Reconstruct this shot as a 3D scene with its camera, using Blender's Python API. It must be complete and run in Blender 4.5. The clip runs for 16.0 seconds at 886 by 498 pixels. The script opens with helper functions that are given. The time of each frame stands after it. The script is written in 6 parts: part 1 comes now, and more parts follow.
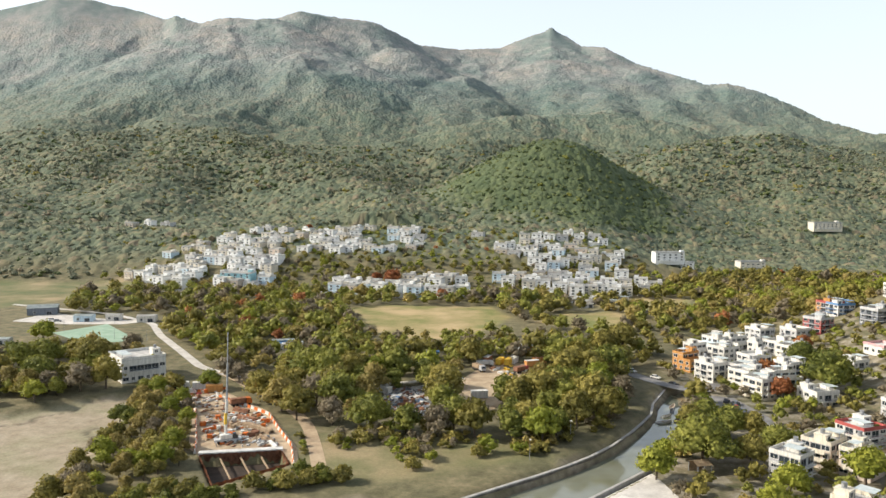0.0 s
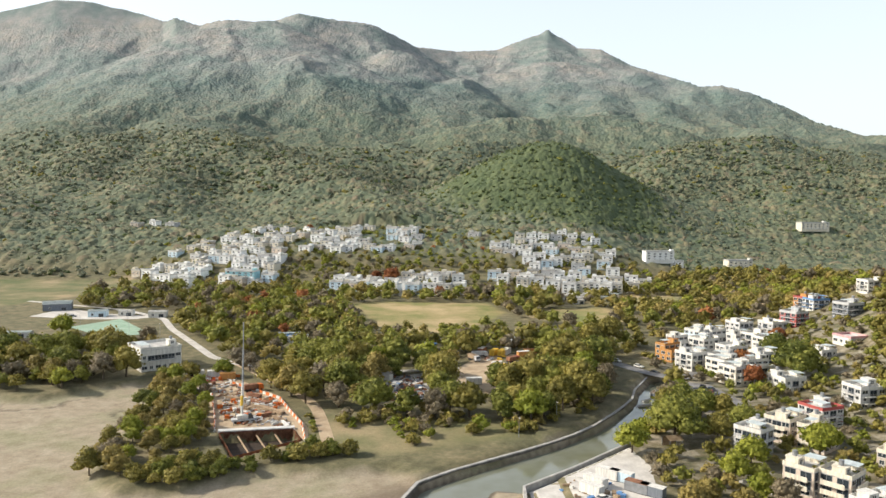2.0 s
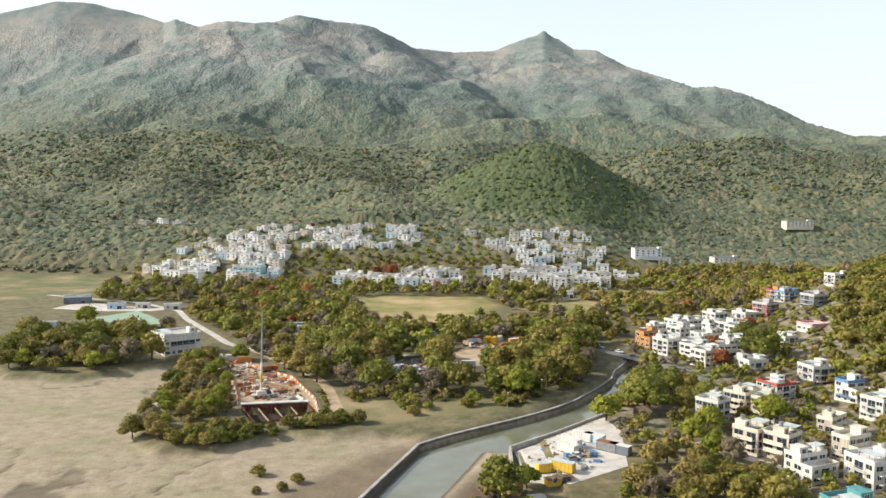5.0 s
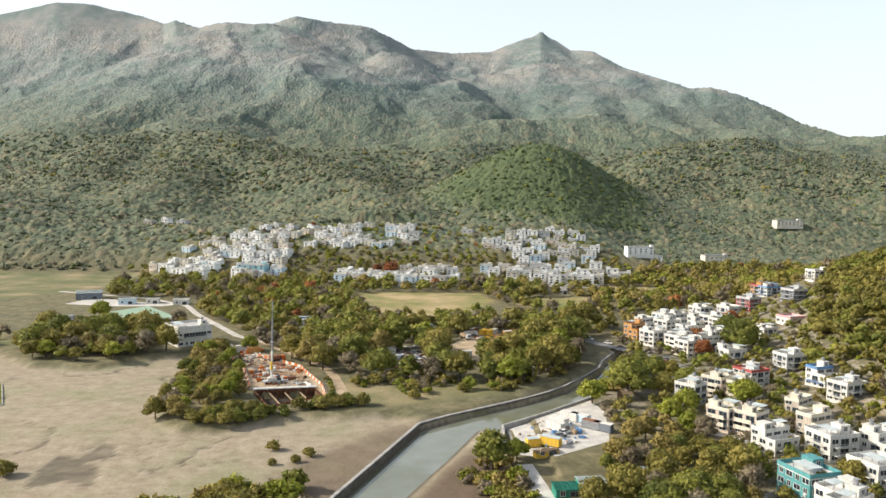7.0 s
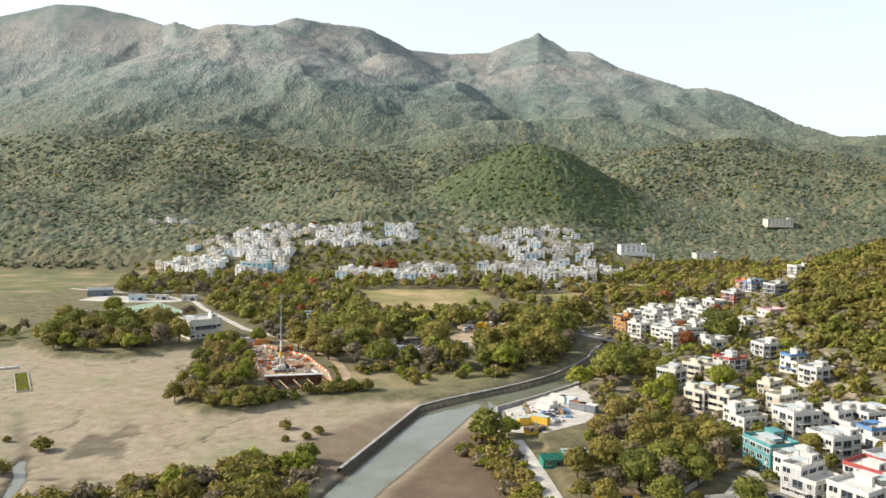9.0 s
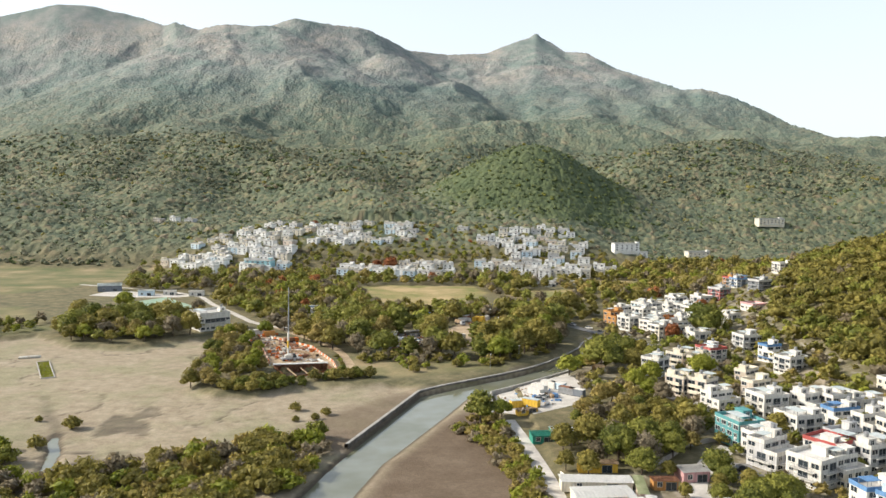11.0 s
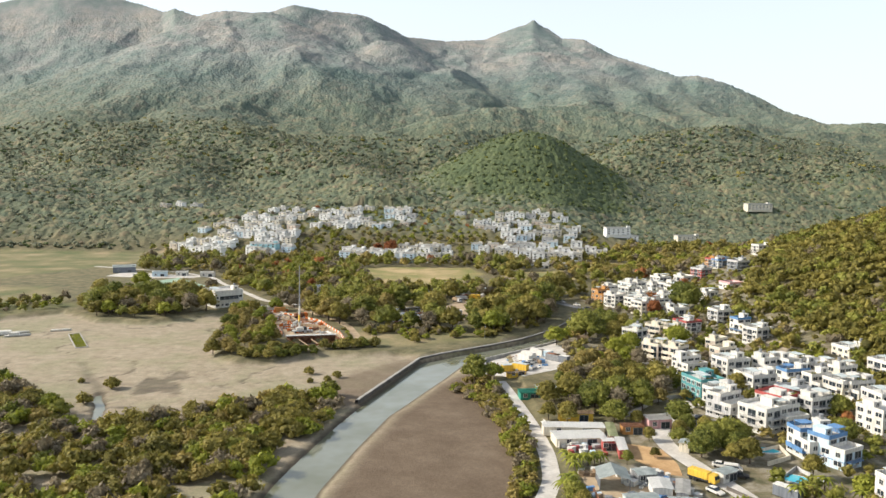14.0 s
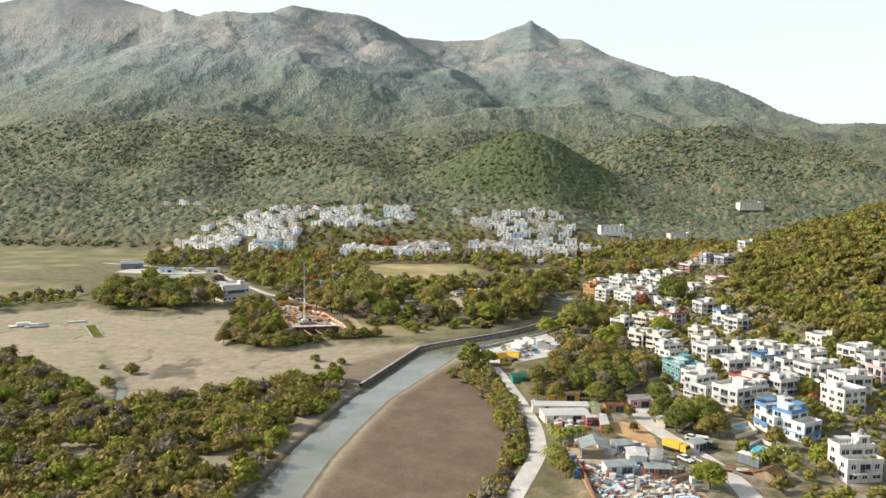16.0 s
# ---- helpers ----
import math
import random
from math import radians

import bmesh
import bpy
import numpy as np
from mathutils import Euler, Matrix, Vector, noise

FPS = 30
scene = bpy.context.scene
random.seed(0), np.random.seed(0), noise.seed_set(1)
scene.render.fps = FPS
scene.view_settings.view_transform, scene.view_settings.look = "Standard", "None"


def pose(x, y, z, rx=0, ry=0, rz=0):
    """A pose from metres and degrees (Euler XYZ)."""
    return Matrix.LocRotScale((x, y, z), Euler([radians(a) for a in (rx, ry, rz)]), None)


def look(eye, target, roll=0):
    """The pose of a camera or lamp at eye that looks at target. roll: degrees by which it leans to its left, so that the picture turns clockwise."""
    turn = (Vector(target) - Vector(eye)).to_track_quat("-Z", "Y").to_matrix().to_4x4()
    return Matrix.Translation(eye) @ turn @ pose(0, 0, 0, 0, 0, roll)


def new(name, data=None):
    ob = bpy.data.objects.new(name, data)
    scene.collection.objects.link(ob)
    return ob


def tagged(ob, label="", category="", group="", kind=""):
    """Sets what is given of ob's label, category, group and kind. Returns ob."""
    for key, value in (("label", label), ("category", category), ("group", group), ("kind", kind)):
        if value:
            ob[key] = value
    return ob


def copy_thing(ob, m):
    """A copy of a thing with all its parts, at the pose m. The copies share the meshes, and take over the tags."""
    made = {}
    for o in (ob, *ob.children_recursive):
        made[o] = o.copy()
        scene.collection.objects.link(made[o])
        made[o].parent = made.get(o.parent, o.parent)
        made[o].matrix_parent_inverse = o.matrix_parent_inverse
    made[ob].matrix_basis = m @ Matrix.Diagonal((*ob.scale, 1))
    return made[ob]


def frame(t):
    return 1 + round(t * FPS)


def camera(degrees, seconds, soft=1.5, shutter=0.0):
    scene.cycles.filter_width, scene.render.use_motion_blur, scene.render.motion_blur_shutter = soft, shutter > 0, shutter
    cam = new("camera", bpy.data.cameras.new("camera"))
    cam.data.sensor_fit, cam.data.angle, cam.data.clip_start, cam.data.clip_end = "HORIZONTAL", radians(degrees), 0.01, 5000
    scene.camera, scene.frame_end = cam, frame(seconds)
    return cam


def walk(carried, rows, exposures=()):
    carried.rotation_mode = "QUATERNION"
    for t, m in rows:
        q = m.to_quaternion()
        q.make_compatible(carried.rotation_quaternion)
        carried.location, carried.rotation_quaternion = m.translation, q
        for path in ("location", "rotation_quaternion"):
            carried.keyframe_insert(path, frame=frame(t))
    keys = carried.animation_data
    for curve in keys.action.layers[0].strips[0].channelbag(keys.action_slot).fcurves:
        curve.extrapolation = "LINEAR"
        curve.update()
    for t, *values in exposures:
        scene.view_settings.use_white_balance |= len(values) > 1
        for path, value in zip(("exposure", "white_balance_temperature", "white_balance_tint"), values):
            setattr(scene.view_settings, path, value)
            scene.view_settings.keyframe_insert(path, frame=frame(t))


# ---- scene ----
cam = camera(61.0, 16.0)
PATH = [
    (0, (5.822, -14.332, 73.46), (5.86, -12.336, 73.327), 0.6),
    (0.5, (5.744, -19.619, 73.474), (5.784, -17.624, 73.341), 0.6),
    (1, (5.654, -24.929, 73.496), (5.695, -22.934, 73.364), 0.6),
    (1.5, (5.547, -30.243, 73.527), (5.589, -28.248, 73.396), 0.6),
    (2, (5.463, -35.493, 73.577), (5.508, -33.498, 73.446), 0.6),
    (2.5, (5.35, -40.585, 73.637), (5.396, -38.59, 73.506), 0.6),
    (3, (5.245, -45.52, 73.687), (5.292, -43.525, 73.555), 0.6),
    (3.5, (5.19, -50.405, 73.71), (5.238, -48.41, 73.579), 0.6),
    (4, (5.104, -55.31, 73.692), (5.153, -53.315, 73.56), 0.6),
    (6.5, (4.537, -79.784, 73.51), (4.593, -77.789, 73.377), 0.6),
    (7, (4.357, -84.743, 73.446), (4.414, -82.749, 73.313), 0.6),
    (7.5, (4.219, -89.747, 73.355), (4.277, -87.753, 73.222), 0.6),
    (8, (4.112, -94.747, 73.279), (4.171, -92.752, 73.147), 0.5),
    (8.5, (3.983, -99.664, 73.227), (4.044, -97.67, 73.094), 0.5),
    (9, (3.854, -104.494, 73.2), (3.916, -102.5, 73.067), 0.5),
    (11.5, (3.031, -128.302, 72.97), (3.099, -126.308, 72.835), 0.6),
    (12, (2.83, -133.167, 72.939), (2.899, -131.173, 72.795), 0.6),
    (12.5, (2.576, -138.029, 72.883), (2.646, -136.036, 72.732), 0.6),
    (13, (2.362, -142.848, 72.827), (2.434, -140.855, 72.668), 0.6),
    (13.5, (2.149, -147.624, 72.786), (2.222, -145.632, 72.619), 0.6),
    (14, (1.968, -152.4, 72.747), (2.041, -150.408, 72.576), 0.6),
    (14.5, (1.83, -157.157, 72.695), (1.904, -155.166, 72.524), 0.7),
    (15, (1.725, -161.898, 72.65), (1.801, -159.907, 72.479), 0.6),
    (15.5, (1.602, -166.65, 72.604), (1.678, -164.659, 72.432), 0.6),
    (16, (1.415, -171.375, 72.569), (1.493, -169.384, 72.396), 0.6),
]
walk(cam, [(t, look(e, g, r)) for t, e, g, r in PATH])


# ---- world, sun, exposure ----
SUN_FROM = Vector((-0.84, 0.08, 0.54)).normalized()
world = bpy.data.worlds.new("sky")
world.use_nodes = True
scene.world = world
wn, wl = world.node_tree.nodes, world.node_tree.links
sky = wn.new("ShaderNodeTexSky")
sky.sky_type, sky.sun_disc = "NISHITA", False
sky.sun_elevation = math.asin(SUN_FROM.z)
sky.sun_rotation = math.atan2(SUN_FROM.x, SUN_FROM.y)
sky.air_density, sky.dust_density, sky.ozone_density, sky.altitude = 1.0, 4.0, 1.0, 70
# winter haze: a bright veil, densest low over the horizon
at = wn.new("ShaderNodeTexCoord")
up = wn.new("ShaderNodeSeparateXYZ")
wl.new(at.outputs["Generated"], up.inputs[0])
fade = wn.new("ShaderNodeValToRGB")
for k, (p, v) in enumerate(((0.0, 1.0), (0.38, 0.80), (1.0, 0.03))):
    e = fade.color_ramp.elements[k] if k < 2 else fade.color_ramp.elements.new(0.5)
    e.position, e.color = p, (v * 7.4, v * 7.9, v * 8.1, 1)
wl.new(up.outputs["Z"], fade.inputs["Fac"])
veil = wn.new("ShaderNodeMix")
veil.data_type, veil.blend_type = "RGBA", "ADD"
veil.inputs[0].default_value = 1.0
wl.new(sky.outputs["Color"], veil.inputs[6])
wl.new(fade.outputs["Color"], veil.inputs[7])
wl.new(veil.outputs[2], wn["Background"].inputs["Color"])
wn["Background"].inputs["Strength"].default_value = 0.091

sun = new("sun", bpy.data.lights.new("sun", "SUN"))
sun.data.energy, sun.data.angle, sun.data.color = 4.85, radians(0.6), (1.0, 0.93, 0.815)
sun.matrix_world = look(SUN_FROM * 100, (0, 0, 0))
scene.view_settings.exposure = 0.18


# ---- materials ----
def nodes_of(name, rough=0.8, metal=0.0):
    m = bpy.data.materials.new(name)
    m.use_nodes = True
    n, l = m.node_tree.nodes, m.node_tree.links
    b = n["Principled BSDF"]
    b.inputs["Roughness"].default_value = rough
    b.inputs["Metallic"].default_value = metal
    b.inputs["Specular IOR Level"].default_value = 0.3
    return m, n, l, b


def noise_node(n, l, scale, detail=4.0, rough=0.6, coord="Object"):
    tex = n.new("ShaderNodeTexNoise")
    tex.inputs["Scale"].default_value = scale
    tex.inputs["Detail"].default_value = detail
    tex.inputs["Roughness"].default_value = rough
    c = n.new("ShaderNodeTexCoord") if coord != "World" else n.new("ShaderNodeNewGeometry")
    l.new(c.outputs["Position" if coord == "World" else coord], tex.inputs["Vector"])
    return tex


def ramp_node(n, l, src, stops):
    r = n.new("ShaderNodeValToRGB")
    e = r.color_ramp.elements
    while len(e) < len(stops):
        e.new(0.5)
    for k, (p, c) in enumerate(stops):
        e[k].position, e[k].color = p, (*c, 1)
    l.new(src, r.inputs["Fac"])
    return r


def mix_node(n, l, fac, a, b, kind="MIX"):
    m = n.new("ShaderNodeMix")
    m.data_type, m.blend_type = "RGBA", kind
    if isinstance(fac, (int, float)):
        m.inputs[0].default_value = fac
    else:
        l.new(fac, m.inputs[0])
    for v, s in ((a, m.inputs[6]), (b, m.inputs[7])):
        if isinstance(v, tuple):
            s.default_value = (*v, 1)
        else:
            l.new(v, s)
    return m.outputs[2]


def bump_node(n, l, b, src, strength, distance):
    k = n.new("ShaderNodeBump")
    k.inputs["Strength"].default_value, k.inputs["Distance"].default_value = strength, distance
    l.new(src, k.inputs["Height"])
    l.new(k.outputs["Normal"], b.inputs["Normal"])


def plain(name, dark, light, scale=0.6, rough=0.8, metal=0.0, bump=0.03, fine=6.0):
    """Two close tones in broad stains and fine grain."""
    m, n, l, b = nodes_of(name, rough, metal)
    big = noise_node(n, l, scale, 5, coord="World")
    small = noise_node(n, l, scale * fine, 6, coord="World")
    r = ramp_node(n, l, big.outputs["Fac"], [(0.35, dark), (0.62, light)])
    g = ramp_node(n, l, small.outputs["Fac"], [(0.3, (0.82, 0.82, 0.82)), (0.7, (1, 1, 1))])
    l.new(mix_node(n, l, 1.0, r.outputs["Color"], g.outputs["Color"], "MULTIPLY"), b.inputs["Base Color"])
    if bump:
        bump_node(n, l, b, small.outputs["Fac"], 0.5, bump)
    return m


def paint(name, c, dirt=0.75):
    """Painted render with faint rain stains that run down."""
    m, n, l, b = nodes_of(name, 0.75)
    st = noise_node(n, l, 1.2, 6, coord="World")
    geo = n.new("ShaderNodeNewGeometry")
    mp = n.new("ShaderNodeMapping")
    mp.inputs["Scale"].default_value = (1.6, 1.6, 0.18)
    l.new(geo.outputs["Position"], mp.inputs["Vector"])
    l.new(mp.outputs["Vector"], st.inputs["Vector"])
    r = ramp_node(n, l, st.outputs["Fac"], [(0.38, tuple(v * dirt for v in c)), (0.58, c)])
    l.new(r.outputs["Color"], b.inputs["Base Color"])
    return m


def foliage(name, dark, mid, light, rough=0.65):
    """Leaves: tone by tree, by stand and by leaf."""
    m, n, l, b = nodes_of(name, rough)
    stand = noise_node(n, l, 0.09, 3, coord="World")
    geo = n.new("ShaderNodeNewGeometry")
    info = n.new("ShaderNodeObjectInfo")
    a = n.new("ShaderNodeMath")
    a.operation = "MULTIPLY_ADD"
    l.new(geo.outputs["Random Per Island"], a.inputs[0])
    a.inputs[1].default_value = 0.32
    l.new(stand.outputs["Fac"], a.inputs[2])
    c = n.new("ShaderNodeMath")
    c.operation = "MULTIPLY_ADD"
    l.new(info.outputs["Random"], c.inputs[0])
    c.inputs[1].default_value = 0.30
    l.new(a.outputs[0], c.inputs[2])
    r = ramp_node(n, l, c.outputs[0], [(0.38, dark), (0.69, mid), (0.98, light)])
    grain = noise_node(n, l, 1.5, 5, 0.7, coord="World")
    gr = ramp_node(n, l, grain.outputs["Fac"], [(0.33, (0.50, 0.52, 0.50)), (0.62, (1.2, 1.18, 1.1))])
    l.new(mix_node(n, l, 1.0, r.outputs["Color"], gr.outputs["Color"], "MULTIPLY"), b.inputs["Base Color"])
    bump_node(n, l, b, grain.outputs["Fac"], 0.9, 0.35)
    # thin leaves let some of the sun through
    thin = n.new("ShaderNodeBsdfTranslucent")
    l.new(b.inputs["Base Color"].links[0].from_socket, thin.inputs["Color"])
    both = n.new("ShaderNodeMixShader")
    both.inputs[0].default_value = 0.3
    l.new(b.outputs["BSDF"], both.inputs[1])
    l.new(thin.outputs["BSDF"], both.inputs[2])
    l.new(both.outputs["Shader"], n["Material Output"].inputs["Surface"])
    return m


M = {
    "white": paint("white_paint", (0.67, 0.65, 0.60), 0.74),
    "bright": paint("roof_and_haze_white", (0.80, 0.80, 0.78), 0.88),
    "cream": paint("cream_paint", (0.70, 0.64, 0.52)),
    "beige": paint("beige_paint", (0.62, 0.52, 0.43)),
    "tan": paint("tan_paint", (0.50, 0.43, 0.35)),
    "grey": paint("grey_render", (0.50, 0.50, 0.50)),
    "slate": paint("slate_paint", (0.17, 0.19, 0.22)),
    "teal": paint("teal_paint", (0.10, 0.30, 0.31)),
    "paleblue": paint("pale_blue_paint", (0.55, 0.68, 0.76)),
    "cyan": paint("pale_turquoise_paint", (0.36, 0.62, 0.66)),
    "blue": paint("blue_paint", (0.12, 0.25, 0.46)),
    "pink": paint("pink_paint", (0.62, 0.36, 0.36)),
    "red": paint("red_paint", (0.40, 0.09, 0.08)),
    "orange": paint("orange_paint", (0.50, 0.25, 0.08)),
    "lilac": paint("lilac_tile", (0.62, 0.58, 0.60)),
    "yellow": paint("yellow_paint", (0.70, 0.45, 0.06)),
    "green": paint("green_paint", (0.03, 0.22, 0.16)),
    "roofdeck": plain("roof_deck", (0.36, 0.35, 0.33), (0.55, 0.54, 0.51), 0.4),
    "whitedeck": plain("white_roof_deck", (0.50, 0.49, 0.46), (0.68, 0.67, 0.64), 0.4),
    "concrete": plain("concrete", (0.30, 0.29, 0.27), (0.46, 0.44, 0.41), 0.5),
    "steel": plain("grey_steel", (0.25, 0.26, 0.27), (0.36, 0.37, 0.38), 0.8, 0.5, 0.4),
    "metalroof": plain("sheet_metal", (0.40, 0.46, 0.46), (0.58, 0.63, 0.62), 0.5, 0.5),
    "rust": plain("rusty_metal", (0.16, 0.07, 0.04), (0.33, 0.16, 0.09), 0.9),
    "dark": plain("dark_grey", (0.03, 0.03, 0.03), (0.06, 0.06, 0.06), 0.8),
    "road": plain("road_concrete", (0.46, 0.43, 0.39), (0.62, 0.59, 0.54), 0.25),
    "asphalt": plain("worn_asphalt", (0.16, 0.16, 0.16), (0.26, 0.25, 0.24), 0.3),
    "earth": plain("bare_earth", (0.34, 0.25, 0.16), (0.50, 0.39, 0.26), 0.2),
    "bark": plain("bark", (0.07, 0.05, 0.035), (0.14, 0.11, 0.08), 1.5),
    "court": plain("green_court", (0.24, 0.36, 0.26), (0.33, 0.44, 0.33), 0.2),
    "orange_paint": paint("safety_orange", (0.62, 0.16, 0.03)),
    "timber": plain("weathered_timber", (0.22, 0.15, 0.09), (0.38, 0.28, 0.18), 0.8),
    "pool": plain("pool_water", (0.05, 0.42, 0.55), (0.07, 0.50, 0.62), 0.3, 0.08, 0.0, 0.0),
    "tyre": plain("tyre_rubber", (0.015, 0.015, 0.015), (0.03, 0.03, 0.03), 2.0),
    "thatch": plain("thatch", (0.20, 0.13, 0.05), (0.34, 0.23, 0.10), 1.0),
    "pit": plain("dark_pit_earth", (0.035, 0.026, 0.02), (0.07, 0.05, 0.035), 0.4),
    "limeroof": plain("pale_green_sheet", (0.40, 0.44, 0.24), (0.54, 0.56, 0.34), 0.5, 0.5),
    "ochre": plain("ochre_dirt", (0.40, 0.24, 0.11), (0.55, 0.36, 0.18), 0.25),
    # stone colour lowered to hold the shade of the river-facing wall
    "stone": plain("shade_dark_stone", (0.09, 0.08, 0.07), (0.19, 0.17, 0.15), 0.5, bump=0.06),
}
M["glass"], _n, _l, _b = nodes_of("window_glass", 0.08)
_b.inputs["Base Color"].default_value = (0.03, 0.04, 0.05, 1)
_b.inputs["Specular IOR Level"].default_value = 0.6
LEAF = {
    "green": foliage("green_leaves", (0.044, 0.060, 0.012), (0.136, 0.155, 0.028), (0.280, 0.280, 0.056)),
    "olive": foliage("olive_leaves", (0.068, 0.066, 0.016), (0.190, 0.170, 0.038), (0.330, 0.280, 0.070)),
    "bright": foliage("bright_leaves", (0.12, 0.15, 0.016), (0.22, 0.25, 0.030), (0.33, 0.34, 0.05)),
    "brown": foliage("dry_twigs", (0.115, 0.092, 0.058), (0.20, 0.165, 0.108), (0.29, 0.24, 0.165)),
    # pale bluish tint of distance haze is put into these leaves
    "slope": foliage("hazy_slope_leaves", (0.112, 0.140, 0.098), (0.180, 0.200, 0.132), (0.248, 0.238, 0.154)),
    "lush": foliage("lush_hill_leaves", (0.056, 0.088, 0.034), (0.096, 0.132, 0.050), (0.150, 0.176, 0.066)),
    "golden": foliage("golden_olive_leaves", (0.115, 0.092, 0.026), (0.245, 0.195, 0.056), (0.36, 0.285, 0.092)),
    "russet": foliage("russet_leaves", (0.15, 0.055, 0.02), (0.30, 0.105, 0.04), (0.40, 0.17, 0.06)),
}


# ---- the lie of the land ----
def hash2(ix, iy, seed):
    h = (ix.astype(np.int64) * 374761393 + iy.astype(np.int64) * 668265263 + seed * 974711) & 0x7FFFFFFF
    h = ((h ^ (h >> 13)) * 1274126177) & 0x7FFFFFFF
    return ((h ^ (h >> 16)) & 0xFFFF) / 65535.0


def vnoise(x, y, seed=0):
    """Smooth value noise, 0 to 1."""
    ix, iy = np.floor(x), np.floor(y)
    fx, fy = x - ix, y - iy
    fx, fy = fx * fx * (3 - 2 * fx), fy * fy * (3 - 2 * fy)
    a, b = hash2(ix, iy, seed), hash2(ix + 1, iy, seed)
    c, d = hash2(ix, iy + 1, seed), hash2(ix + 1, iy + 1, seed)
    return (a * (1 - fx) + b * fx) * (1 - fy) + (c * (1 - fx) + d * fx) * fy


def fbm(x, y, seed=0, octaves=4):
    s, a, f = 0.0, 0.5, 1.0
    for k in range(octaves):
        s = s + a * vnoise(x * f, y * f, seed + k * 17)
        a, f = a * 0.5, f * 2.03
    return s / (1 - 0.5 ** octaves)


def crowns(x, y, size, seed):
    """Rounded crown tops on a jittered grid: 1 at a crown's middle, 0 between, and each crown's own number."""
    gx, gy = np.floor(x / size), np.floor(y / size)
    best, own = np.full(np.shape(x), 9.0), np.zeros(np.shape(x))
    for i in (-1, 0, 1):
        for j in (-1, 0, 1):
            cx, cy = gx + i, gy + j
            px = (cx + 0.15 + 0.7 * hash2(cx, cy, seed)) * size
            py = (cy + 0.15 + 0.7 * hash2(cx, cy, seed + 5)) * size
            d = np.hypot(x - px, y - py) / size
            own = np.where(d < best, hash2(cx, cy, seed + 9), own)
            best = np.minimum(best, d)
    return np.clip(1 - (best / 0.75) ** 2, 0, 1), own


def sstep(a, b, v):
    t = np.clip((v - a) / (b - a), 0, 1)
    return t * t * (3 - 2 * t)


def inside(poly, x, y):
    """Signed distance to a polygon's edge, positive inside."""
    p = np.array(poly, float)
    q = np.roll(p, -1, 0)
    x, y = np.asarray(x, float), np.asarray(y, float)
    d = np.full(x.shape, 1e9)
    odd = np.zeros(x.shape, bool)
    for (ax, ay), (bx, by) in zip(p, q):
        ex, ey = bx - ax, by - ay
        t = np.clip(((x - ax) * ex + (y - ay) * ey) / (ex * ex + ey * ey), 0, 1)
        d = np.minimum(d, np.hypot(x - ax - t * ex, y - ay - t * ey))
        if ay != by:
            odd ^= ((ay > y) != (by > y)) & (x < ex * (y - ay) / (by - ay) + ax)
    return np.where(odd, d, -d)


TIDAL = [(-900, -400), (22, -400), (24, -12), (29, 20), (32, 70), (28, 108), (31, 146), (45, 159), (66, 180), (80, 201),
         (94, 235), (101, 253), (112, 262), (112, 275), (97, 268), (86, 247), (81.5, 234), (70, 215), (60, 201), (44, 184.5), (24, 169),
         (4.2, 152.5), (-4, 163), (-22, 158), (-36, 160), (-54, 149), (-70, 145), (-81, 158), (-86, 184), (-89, 214), (-98, 256), (-115, 250), (-133, 230),
         (-160, 233), (-190, 262), (-230, 225), (-420, 150), (-900, 120)]
CHANNEL = [(-40, -200), (-37.7, -2), (-33.5, 27), (-28, 51), (-22.3, 73), (-16.8, 91), (4.2, 152), (24, 169), (44, 184.5), (60, 201), (70, 215),
           (81.5, 234), (86, 247), (97, 268), (112, 275), (110, 262), (101, 253), (94, 235), (80, 201), (66, 180), (45, 159),
           (32, 148), (24, 150), (14, 124), (5.5, 104), (-5, 79), (-13, 48), (-18.5, 24), (-22.5, 0), (-30, -200)]
CREEK = [(-131, 148), (-122, 132), (-112, 116), (-106, 105), (-104.5, 98.4), (-100.4, 91.4), (-97, 81), (-94.4, 72.3), (-90.4, 68.3), (-91.5, 63.8), (-96, 55)]
BASIN = [(-94.4, 99.8), (-97.5, 115.3), (-97.2, 125.5), (-91.3, 123.7), (-89.6, 126.4), (-89.7, 134.6), (-85.8, 135.5), (-81.4, 126.4), (-86, 120.3), (-77.9, 110.5), (-78.7, 102.8), (-87.1, 106)]
MUD_BAND = [(-36, 108), (-18, 136), (2, 158), (6, 152), (-16, 89), (-26, 88)]
PIT = [(-56.5, 189), (-35, 193), (-31, 183), (-47, 168)]
BROWN_BAR = [(-30, -200), (-22, 0), (-12, 48), (-4, 79), (15, 124), (32, 147), (36, 120), (36, 0), (30, -200)]
CREST = [(-1445, 2580, 689), (-1254, 2580, 734), (-1158, 2580, 732), (-969, 2560, 691), (-863, 2500, 648), (-810, 2450, 649),
         (-728, 2420, 618), (-632, 2400, 633), (-487, 2400, 628), (-405, 2400, 653), (-272, 2430, 642), (-183, 2470, 642),
         (-110, 2520, 620), (-34, 2600, 595), (109, 2700, 603), (258, 2750, 621), (348, 2800, 661), (448, 2800, 697),
         (506, 2780, 672), (548, 2720, 624), (617, 2650, 607), (694, 2550, 535), (764, 2450, 491), (829, 2250, 420),
         (880, 2200, 416), (947, 2150, 388), (1020, 2050, 328), (1036, 1950, 286), (1049, 1750, 232), (1051, 1600, 223)]
CU = np.array([(x - 4.4) / (y + 85) for x, y, z in CREST])
CY = np.array([y for x, y, z in CREST], float)
CZ = np.array([z for x, y, z in CREST], float)
